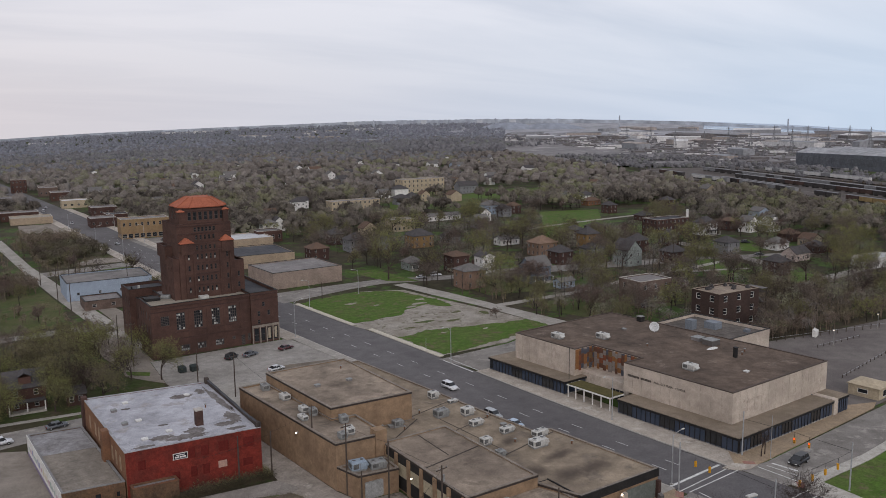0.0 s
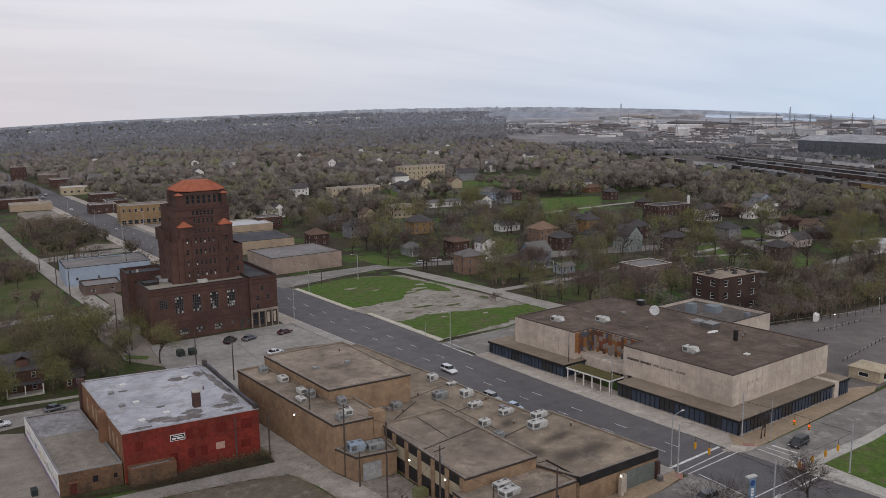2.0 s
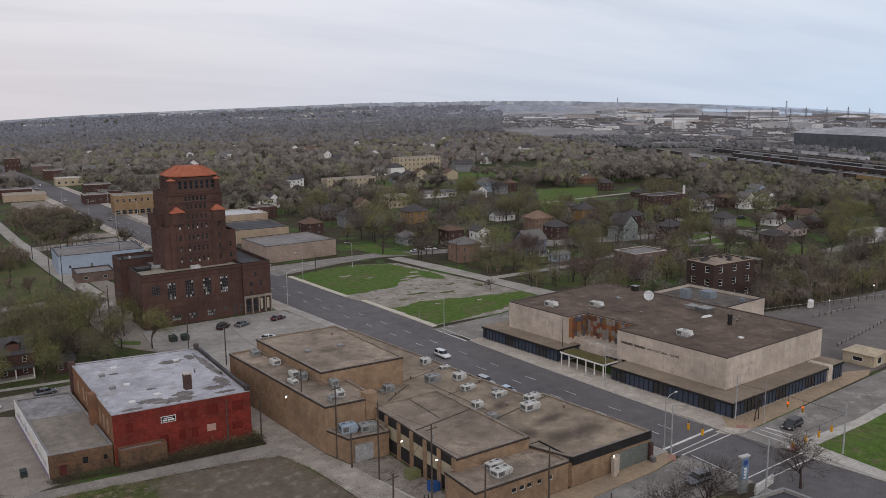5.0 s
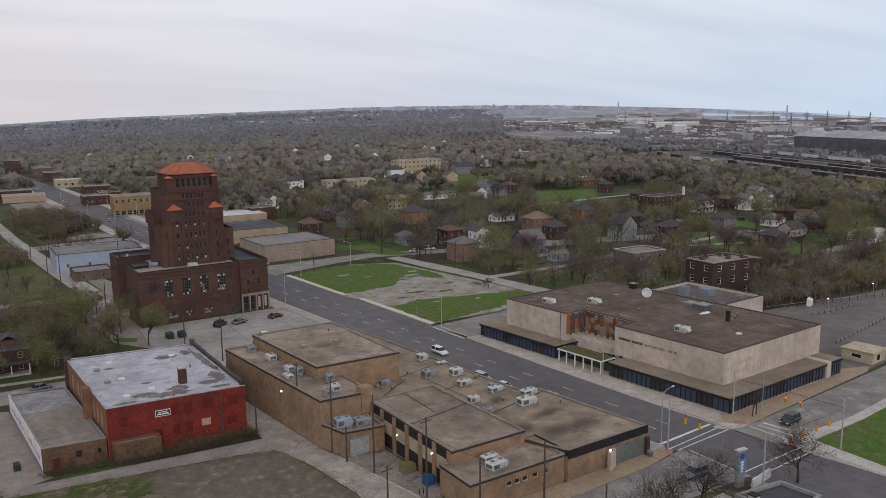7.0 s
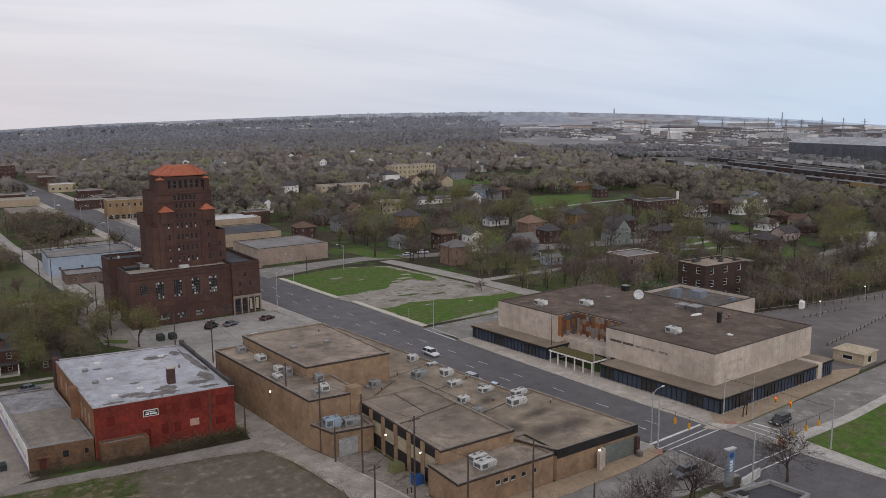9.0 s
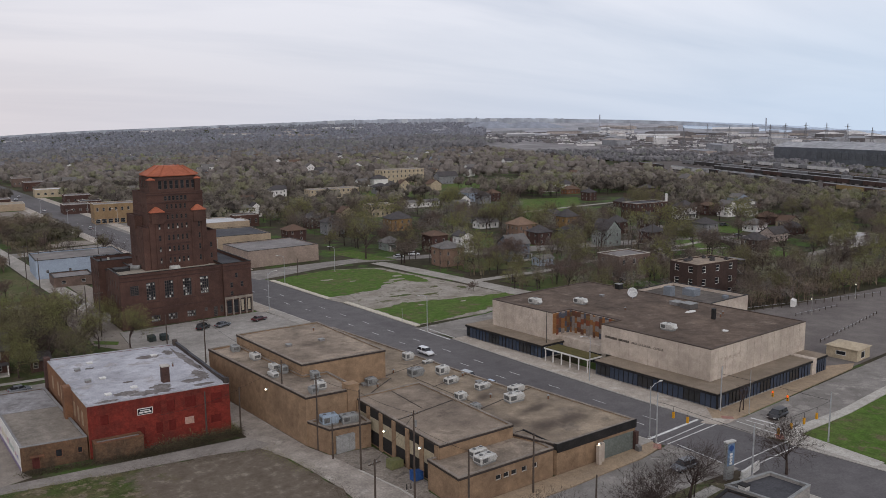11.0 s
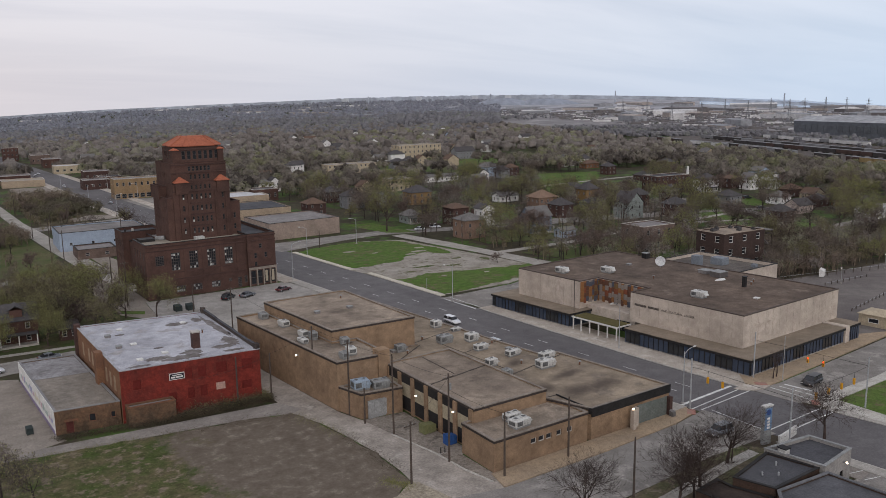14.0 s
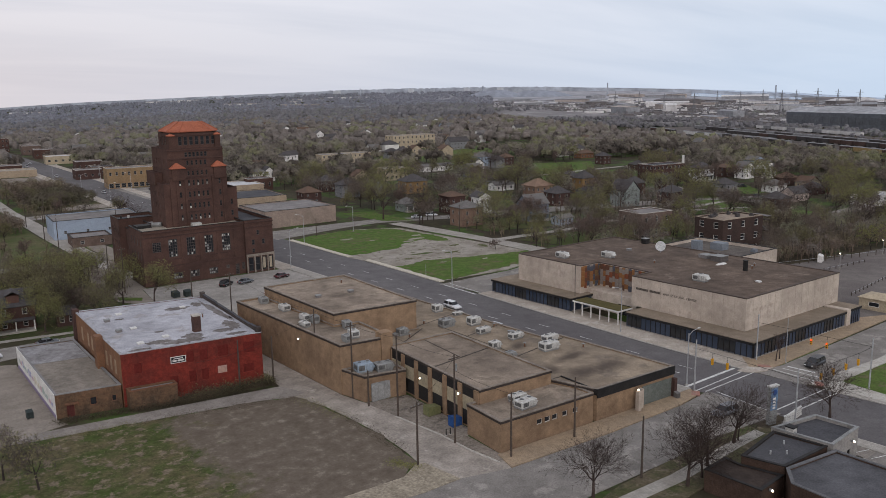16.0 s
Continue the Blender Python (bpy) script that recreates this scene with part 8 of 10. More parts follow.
rail_off = lambda x, y: (x - 582) * 0.905 - (y - 293) * 0.424
woods("woods", 1750, 300, 760, 300, 0.085, 0.75, 11.0, WOODS_NEAR, "spring woods between houses, brown with green buds", 1, keep=lambda x, y: rail_off(x, y) < -34 and (x > 430 or y > 430) and (x > 96 or y > 600), clumps=True)
woods("woods", 340, 225, 560, 330, 0.035, 0.42, 10.0, WOODS_MIX, "spring trees between the back gardens", 12, low=20, high=66, keep=lambda x, y: 180 < x <= 430 and y <= 430)
woods("woods", 5000, 700, 1650, 44, 0.22, 0.9, 11.0, WOODS_MIX, "far spring woods over the town", 2, keep=lambda x, y: rail_off(x, y) < -34 or x < y * 0.78, trunk=False)
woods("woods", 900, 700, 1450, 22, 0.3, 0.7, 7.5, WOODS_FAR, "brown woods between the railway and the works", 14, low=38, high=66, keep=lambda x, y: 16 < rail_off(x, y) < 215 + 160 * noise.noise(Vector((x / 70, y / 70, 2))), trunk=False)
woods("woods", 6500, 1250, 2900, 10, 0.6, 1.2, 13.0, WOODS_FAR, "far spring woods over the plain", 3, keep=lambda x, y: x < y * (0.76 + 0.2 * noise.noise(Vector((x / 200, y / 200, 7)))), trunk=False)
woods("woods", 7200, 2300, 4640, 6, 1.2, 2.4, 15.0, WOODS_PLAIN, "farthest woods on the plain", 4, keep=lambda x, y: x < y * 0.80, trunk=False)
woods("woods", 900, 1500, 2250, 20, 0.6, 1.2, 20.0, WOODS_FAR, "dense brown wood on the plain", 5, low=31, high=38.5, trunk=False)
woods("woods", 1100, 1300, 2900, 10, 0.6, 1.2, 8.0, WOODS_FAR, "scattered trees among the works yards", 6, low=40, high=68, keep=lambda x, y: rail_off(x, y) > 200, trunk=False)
woods("scrub", 420, 205, 345, 150, 0.04, 0.42, 5.5, SCRUB, "brown leafless scrub behind the car park", 7, low=56, high=68, keep=lambda x, y: y > 132)
woods("scrub", 260, 250, 520, 110, 0.05, 0.4, 4.5, SCRUB, "brown leafless scrub in the vacant lots", 8, low=3.5, high=10.5, keep=lambda x, y: x < 84)
DARK_SCRUB = mat("dark_thicket_twigs", (0.098, 0.080, 0.062), (0.105, 0.100, 0.056), 0.95, 0.6, 0.06, 1.0, 0.0, third=(0.078, 0.062, 0.052), island=0.3, world_space=True)
lot_a, lot_b, lot_c = [(57, 412), (70, 426), (82, 432), (89, 428), (89, 472), (58, 472)], [(22, 318), (45, 322), (44, 373), (24, 376)], [(57, 474), (89, 474), (89, 534), (58, 534)]
woods("scrub", 170, 405, 485, 330, 0.06, 0.5, 6.0, DARK_SCRUB, "dense dark thicket on the vacant lot", 21, low=5, high=14, keep=lambda x, y: inside(lot_a, x, y), trunk=True)
woods("scrub", 60, 315, 380, 300, 0.05, 0.5, 6.5, SCRUB, "grey-brown bare bushes on the vacant lot", 22, low=2, high=9, keep=lambda x, y: inside(lot_b, x, y), trunk=True)
woods("scrub", 85, 470, 545, 300, 0.06, 0.5, 8.0, SCRUB, "bare young trees on the vacant lot", 23, low=5, high=12, keep=lambda x, y: inside(lot_c, x, y), trunk=True)
woods("scrub", 300, 250, 420, 130, 0.045, 0.38, 5.0, SCRUB, "thin scrub behind the library", 9, low=36, high=58, keep=lambda x, y: x > 178)
woods("scrub", 420, 560, 900, 60, 0.2, 0.6, 4.0, SCRUB, "brown scrub along the railway", 13, low=44, high=66, keep=lambda x, y: -40 < rail_off(x, y) < 130)

# ---- the far plain: yards, works, lake ----
def far_ground(name, az0, az1, r0, r1, material, label, category, up=2.0):
    bm = bmesh.new()
    rings = []
    for r in np.linspace(r0, r1, 17):
        rings.append([bm.verts.new((r * math.sin(radians(a)), r * math.cos(radians(a)), far_dip(r * math.sin(radians(a)), r * math.cos(radians(a))) + up)) for a in np.linspace(az0, az1, 13)])
    for p, q in zip(rings, rings[1:]):
        for k in range(12):
            bm.faces.new((p[k], q[k], q[k + 1], p[k + 1]))
    solo(name, bm, material, label, category, kind="structure")


YARD = mat("works_yard", (0.225, 0.212, 0.212), (0.15, 0.142, 0.142), 0.95, 0.05, 0.006, 1.0, 0.0, third=(0.32, 0.30, 0.295), world_space=True, stretch=(1, 1, 1))
far_ground("ground", 37, 75, 1150, 2900, YARD, "grey-brown yards of a far steelworks", "ground", 1.6)
# far flats: haze is put into this pale grey base colour
far_ground("ground", 30, 75, 2850, 4640, mat("hazy_flats", (0.33, 0.33, 0.35), (0.24, 0.24, 0.255), 0.95, 0.02, 0.004, 1.0, 0.0, world_space=True), "flats before the lake, paled by haze put into their colour", "ground", 2.4)
far_ground("water", 52, 80, 4000, 4690, mat("lake_water", (0.33, 0.42, 0.52), (0.30, 0.39, 0.49), 0.25, 0.02, 0.003, 1.0, 0.0, world_space=True), "pale blue lake on the horizon", "water", 3.4)


def backdrop():
    """Skyline at the edge of the plain, its haze put into the base colours, and the lake's far edge beside it."""
    rng = random.Random(3)

    def band(az0, az1, steps, height, material, label, r):
        bm = bmesh.new()
        prev = None
        for i in range(steps + 1):
            az = az0 + (az1 - az0) * i / steps
            x, y = r * math.sin(radians(az)), r * math.cos(radians(az))
            g = far_dip(x, y)
            row = (bm.verts.new((x, y, g - 30)), bm.verts.new((x, y, g + height(az))))
            if prev:
                bm.faces.new((prev[0], row[0], row[1], prev[1]))
            prev = row
        solo("backdrop", bm, material, label, "backdrop", kind="structure")

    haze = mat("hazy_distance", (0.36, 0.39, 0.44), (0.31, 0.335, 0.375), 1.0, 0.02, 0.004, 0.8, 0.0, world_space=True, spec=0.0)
    def skyline(az):
        marks = ((-14, 66), (6, 66), (12, 69), (16, 66), (23, 68), (28, 72), (40, 72), (44, 69), (47, 64), (50, 59), (54, 49), (57.5, 40), (61, 25), (63, 17), (82, 4))
        for (a, h), (b, k) in zip(marks, marks[1:]):
            if az <= b:
                break
        return h + (k - h) * (az - a) / (b - a) - 45.0 * max(0.0, min(1.0, (62.0 - az) / 14.0))

    land = lambda az: skyline(az) - 1 + 0.8 * noise.noise(Vector((az * 0.35, 0, 0))) + (rng.uniform(0, 5) if 27 < az < 44 else rng.uniform(0, 0.7)) - max(0, az - 52.5) * 3.0
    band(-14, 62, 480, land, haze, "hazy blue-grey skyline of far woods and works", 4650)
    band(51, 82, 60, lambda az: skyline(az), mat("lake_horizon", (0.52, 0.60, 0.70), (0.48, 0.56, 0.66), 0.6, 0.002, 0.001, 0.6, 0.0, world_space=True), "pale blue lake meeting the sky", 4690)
    # towers of the far city and pale blocks, haze put into their base colours
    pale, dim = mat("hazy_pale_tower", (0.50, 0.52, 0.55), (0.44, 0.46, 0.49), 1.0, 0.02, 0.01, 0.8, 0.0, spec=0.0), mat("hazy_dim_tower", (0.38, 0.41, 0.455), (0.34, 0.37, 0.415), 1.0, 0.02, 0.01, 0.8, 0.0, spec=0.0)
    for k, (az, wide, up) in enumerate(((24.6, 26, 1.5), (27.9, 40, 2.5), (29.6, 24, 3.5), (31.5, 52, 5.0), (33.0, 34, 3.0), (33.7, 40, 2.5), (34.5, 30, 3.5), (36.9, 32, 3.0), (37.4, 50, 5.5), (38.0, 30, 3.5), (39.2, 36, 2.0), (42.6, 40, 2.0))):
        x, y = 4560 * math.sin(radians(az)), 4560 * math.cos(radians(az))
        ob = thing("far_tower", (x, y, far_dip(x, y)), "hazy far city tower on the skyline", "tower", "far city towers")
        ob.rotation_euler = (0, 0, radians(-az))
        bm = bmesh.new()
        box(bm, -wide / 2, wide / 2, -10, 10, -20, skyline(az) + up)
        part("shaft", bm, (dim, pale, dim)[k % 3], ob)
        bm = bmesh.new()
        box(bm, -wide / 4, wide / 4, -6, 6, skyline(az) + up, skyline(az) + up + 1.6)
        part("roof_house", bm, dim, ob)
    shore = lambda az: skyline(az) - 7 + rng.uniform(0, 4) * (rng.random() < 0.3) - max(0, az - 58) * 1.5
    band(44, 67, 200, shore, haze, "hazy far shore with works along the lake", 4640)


backdrop()


def mounds():
    # the haze over the mounds is put into this blue-grey base colour
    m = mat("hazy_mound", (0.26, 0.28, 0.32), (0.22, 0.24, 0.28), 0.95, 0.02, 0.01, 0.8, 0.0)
    for az, r, wide, tall in ((38.9, 3900, 150, 34), (41.8, 3900, 170, 30), (40.2, 3950, 260, 18)):
        x, y = r * math.sin(radians(az)), r * math.cos(radians(az))
        bm = bmesh.new()
        rings = []
        for k, s in enumerate((1.0, 0.9, 0.74, 0.5, 0.25)):
            rings.append([bm.verts.new((wide * s * math.cos(t * 0.3927) * (1 + 0.08 * math.sin(3 * t)), 90 * s * math.sin(t * 0.3927), tall * (1 - s * s) * (1 + 0.05 * math.sin(t * 2.3)))) for t in range(16)])
        for p, q in zip(rings, rings[1:]):
            for k in range(16):
                j = (k + 1) % 16
                bm.faces.new((p[k], p[j], q[j], q[k]))
        bm.faces.new(rings[-1])
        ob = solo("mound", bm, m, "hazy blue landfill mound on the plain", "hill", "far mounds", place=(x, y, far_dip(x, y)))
        ob.rotation_euler = (0, 0, radians(-az))


mounds()


def works():
    rng = random.Random(8)
    sheets = [mat("works_white", (0.58, 0.57, 0.565), (0.44, 0.43, 0.43), 0.8, 0.2, 0.03, 0.8, 0.0), mat("works_grey", (0.27, 0.275, 0.29), (0.20, 0.205, 0.215), 0.8, 0.2, 0.03, 0.8, 0.0),
              mat("works_tan", (0.34, 0.30, 0.275), (0.26, 0.23, 0.21), 0.8, 0.2, 0.03, 0.8, 0.0), mat("works_brown", (0.15, 0.138, 0.138), (0.11, 0.10, 0.10), 0.8, 0.2, 0.03, 0.8, 0.0)]
    words = ("white", "grey", "tan", "brown")

    def shed(az, r, w, d, h, k, turn):
        x, y = r * math.sin(radians(az)), r * math.cos(radians(az))
        ob = thing("works_shed", (x, y, far_dip(x, y) + 0.3), f"far {words[k]} sheet-metal works shed with low pitched roof", "industrial shed", "works sheds")
        ob.rotation_euler = (0, 0, radians(turn))
        bm = bmesh.new()
        box(bm, -w / 2, w / 2, -d / 2, d / 2, 0, h)
        part("wall", bm, sheets[k], ob)
        bm = bmesh.new()
        roof_gable(bm, -w / 2, w / 2, -d / 2, d / 2, h, h + d * 0.09, 0.3, "x")
        gable_fill(bm, -w / 2, w / 2, -d / 2 + 0.2, d / 2 - 0.2, h, h + d * 0.085, "x")
        part("roof", bm, sheets[rng.choice((0, 1, 1, 2, 3))], ob)

    for i in range(46):
        az = rng.uniform(42, 67)
        r = rng.uniform(1250, 3900)
        if rail_off(r * math.sin(radians(az)), r * math.cos(radians(az))) < 240:
            continue
        big = rng.random() < 0.35
        s = r / 1800
        shed(az, r, rng.uniform(60, 200) * s if big else rng.uniform(15, 50) * s, rng.uniform(20, 45) * s, rng.uniform(7, 17), rng.choice((0, 0, 1, 1, 2, 3)), rng.choice((62, 64, 66, -az)))
    # long pale sheds out on the plain
    for az, r, w, k in ((7.9, 4017, 78, 0), (9.0, 3851, 59, 0), (16.4, 4500, 169, 0), (18.3, 4500, 149, 0), (20.4, 4404, 100, 1), (22.0, 3484, 211, 0), (26.1, 3858, 170, 0), (28.6, 3977, 196, 0), (24.9, 3613, 53, 0), (25.6, 3062, 165, 2), (29.7, 2239, 77, 2), (29.3, 2532, 122, 2), (38.9, 2489, 94, 0), (41.1, 2720, 93, 1), (47.4, 3199, 157, 0), (49.2, 2699, 52, 0), (51.3, 2264, 50, 0), (52.8, 2656, 83, 2), (54.6, 3181, 106, 0), (56.5, 2951, 96, 0), (59.1, 2344, 80, 1), (40.2, 3192, 131, 1), (44.1, 3045, 123, 2), (50.3, 3682, 165, 1), (58.6, 3283, 132, 2), (59.4, 4158, 94, 3), (61.7, 4010, 131, 2)):
        shed(az, r, w, 24, 10 if r > 2500 else 7, k, -az)
    # small clutter of the yards: stock, tanks, trucks
    rs = np.random.RandomState(5)
    for material, count, name, label in ((sheets[0], 320, "yard_stock", "pale stock and vehicles scattered over the yards"), (sheets[3], 950, "yard_stock", "dark stock and scrap scattered over the yards")):
        bm = bmesh.new()
        for _ in range(count):
            az, r = radians(rs.uniform(37.5, 68)), rs.uniform(1200, 3300)
            x, y = r * math.sin(az), r * math.cos(az)
            if rail_off(x, y) < 225:
                continue
            w, d, h = rs.uniform(3, 22), rs.uniform(2, 7), rs.uniform(2, 5)
            z = far_dip(x, y) + 0.4
            c, s = math.cos(-0.8), math.sin(-0.8)
            v = [bm.verts.new((x + c * a - s * b, y + s * a + c * b, z + k)) for k in (0, h) for a, b in ((-w, -d), (w, -d), (w, d), (-w, d))]
            for f in ((4, 5, 6, 7), (0, 1, 5, 4), (1, 2, 6, 5), (2, 3, 7, 6), (3, 0, 4, 7)):
                bm.faces.new([v[i] for i in f])
        solo(name, bm, material, label, "stock yard", kind="stuff")
    # the great mill shed
    u = Vector((-0.30, -0.954, 0))
    ob = thing("mill_shed", (1032, 650, -2.0), "huge grey steel mill shed with window bands", "industrial shed")
    ob.rotation_euler = (0, 0, math.atan2(u.y, u.x))
    bm = bmesh.new()
    box(bm, 0, 330, 0, 90, 0, 19)
    part("wall", bm, mat("mill_sheet", (0.125, 0.133, 0.15), (0.09, 0.097, 0.11), 0.7, 0.3, 0.05, 0.8, 0.0), ob)
    for k in range(2):
        bm = bmesh.new()
        roof_gable(bm, -1, 331, k * 45, k * 45 + 45, 19, 25.5, 0.5, "x")
        gable_fill(bm, 0, 330, k * 45 + 0.5, k * 45 + 44.5, 19, 25.2, "x")
        part("roof", bm, mat("mill_roof_sheet", (0.34, 0.345, 0.36), (0.25, 0.255, 0.265), 0.8, 0.2, 0.03, 0.8, 0.0), ob)
    for k in range(30):
        bm = bmesh.new()
        box(bm, 2 + k * 11, 11.5 + k * 11, -0.5, -0.02, 6, 14.5)
        part("window_band", bm, mat("dusty_mill_glass", (0.115, 0.122, 0.135), (0.08, 0.085, 0.095), 0.4, 1.0, 0.1, 0.9, 0.0), ob)
    # pylons and stacks
    first = None
    for az, r, h in ((50.2, 1900, 42), (52.1, 1500, 44), (53.6, 2200, 48), (55.0, 1700, 46), (56.4, 2300, 50), (57.5, 1600, 48), (58.4, 2300, 50), (59.6, 1800, 52), (60.8, 2400, 52), (62.0, 1900, 50), (63.4, 1500, 44), (48.6, 2500, 46), (47.0, 2700, 44)):
        x, y = r * math.sin(radians(az)), r * math.cos(radians(az))
        m = pose(x, y, far_dip(x, y), rz=-az + 20) @ Matrix.Scale(h / 45, 4)
        if first is None:
            first = thing("pylon", (0, 0, 0), "grey lattice power pylon", "pylon", "power pylons")
            bm = bmesh.new()
            for sx in (-1, 1):
                for sy in (-1, 1):
                    tube(bm, [(4 * sx, 4 * sy, 0), (1.2 * sx, 1.2 * sy, 28), (0.3 * sx, 0.3 * sy, 45)], [0.35, 0.3, 0.2], 4)
            for z, w in ((6, 3.4), (12, 2.8), (18, 2.2), (24, 1.6)):
                for s in (-1, 1):
                    tube(bm, [(-w, s * w, z), (w, s * w, z + 5)], 0.16, 3)
                    tube(bm, [(s * w, -w, z + 5), (s * w, w, z)], 0.16, 3)
            part("lattice", bm, mat("pylon_steel", (0.16, 0.165, 0.175), rough=0.6), first)
            for z in (29, 34, 39):
                bm = bmesh.new()
                tube(bm, [(-7, 0, z), (0, 0, z + 0.9), (7, 0, z)], [0.15, 0.4, 0.15], 4)
                part("crossarm", bm, mat("pylon_steel", (0.16, 0.165, 0.175)), first)
            first.matrix_basis = m
        else:
            copy_thing(first, m).matrix_basis = m
    # stacks reuse the skyline material, whose colour carries the haze
    for az, r, h in ((46.5, 4000, 60), (57.2, 4050, 62), (38.0, 4100, 50), (29.5, 4200, 46)):
        x, y = r * math.sin(radians(az)), r * math.cos(radians(az))
        bm = bmesh.new()
        tube(bm, [(0, 0, 0), (0, 0, h)], [4, 3], 10)
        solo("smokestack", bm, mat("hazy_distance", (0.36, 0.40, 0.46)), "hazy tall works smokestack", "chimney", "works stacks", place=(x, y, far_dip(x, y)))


works()


def trains():
    """Freight wagons on the rail yard, in three rakes."""
    WHEEL = mat("dark_wheel_steel", (0.05, 0.045, 0.042), rough=0.6)
    paints = {"white": mat("white_wagon", (0.56, 0.55, 0.54), (0.42, 0.40, 0.38), 0.7, 2.0, 0.2, 0.8, 0.0), "grey": mat("grey_wagon", (0.22, 0.22, 0.225), (0.15, 0.15, 0.15), 0.7, 2.0, 0.2, 0.8, 0.0),
              "dark": mat("dark_wagon", (0.055, 0.05, 0.05), (0.08, 0.07, 0.065), 0.7, 2.0, 0.2, 0.8, 0.0), "yellow": mat("ochre_wagon", (0.30, 0.215, 0.10), (0.22, 0.155, 0.08), 0.7, 2.0, 0.2, 0.8, 0.0),
              "brown": mat("brown_wagon", (0.085, 0.055, 0.047), (0.06, 0.04, 0.036), 0.7, 2.0, 0.2, 0.8, 0.0)}
    made = {}

    def wagon(colour, place, turn):
        m = pose(*place, rz=turn)
        if colour in made:
            copy_thing(made[colour], m)
            return
        ob = thing("freight_wagon", (0, 0, 0), f"{colour} steel freight wagon on the rails", "wagon", "freight wagons")
        bm = bmesh.new()
        box(bm, -7.2, 7.2, -1.5, 1.5, 1.1, 4.3)
        part("body", bm, paints[colour], ob)
        bm = bmesh.new()
        roof_gable(bm, -7.2, 7.2, -1.5, 1.5, 4.3, 4.65, 0.05, "x")
        part("roof", bm, paints["grey"], ob)
        for i in range(9):
            bm = bmesh.new()
            box(bm, -7.0 + i * 1.72, -6.85 + i * 1.72, -1.62, 1.62, 1.1, 4.25)
            part("rib", bm, paints[colour], ob)
        for s in (-5, 5):
            bm = bmesh.new()
            for w in (-0.9, 0.9):
                tube(bm, [(s + w, -0.9, 0.55), (s + w, 0.9, 0.55)], 0.5, 10)
            box(bm, s - 1.4, s + 1.4, -0.8, 0.8, 0.55, 1.1)
            part("bogie", bm, WHEEL, ob)
        made[colour] = ob
        ob.matrix_basis = m

    rng = random.Random(2)
    for (l0, l1, s), colours in (((-70, 60, 0), ("yellow", "brown", "yellow", "white")), ((62, 100, 0), ("dark", "brown")), ((118, 215, 0), ("dark", "grey", "dark")), ((232, 310, 0), ("white", "white", "grey")), ((330, 400, 0), ("dark", "brown")), ((150, 260, 7), ("dark", "grey", "brown")), ((-60, 300, 42), ("dark", "dark", "brown")), ((60, 420, 66), ("dark", "grey", "dark")), ((200, 400, 130), ("white", "white", "white", "grey"))):
        (x0, y0), (x1, y1) = along_rails(l0, s), along_rails(l1, s)
        d = math.hypot(x1 - x0, y1 - y0)
        turn = math.degrees(math.atan2(y1 - y0, x1 - x0))
        for i in range(int(d / 15.4)):
            t = i * 15.4 / d
            wagon(rng.choice(colours), (x0 + (x1 - x0) * t, y0 + (y1 - y0) * t, 2.42), turn)


trains()

# ---- rooftop machines ----
GRILLE = mat("dark_grille", (0.13, 0.13, 0.128), (0.06, 0.06, 0.06), 0.6, 9.0, 0.9, 0.9, 0.0)


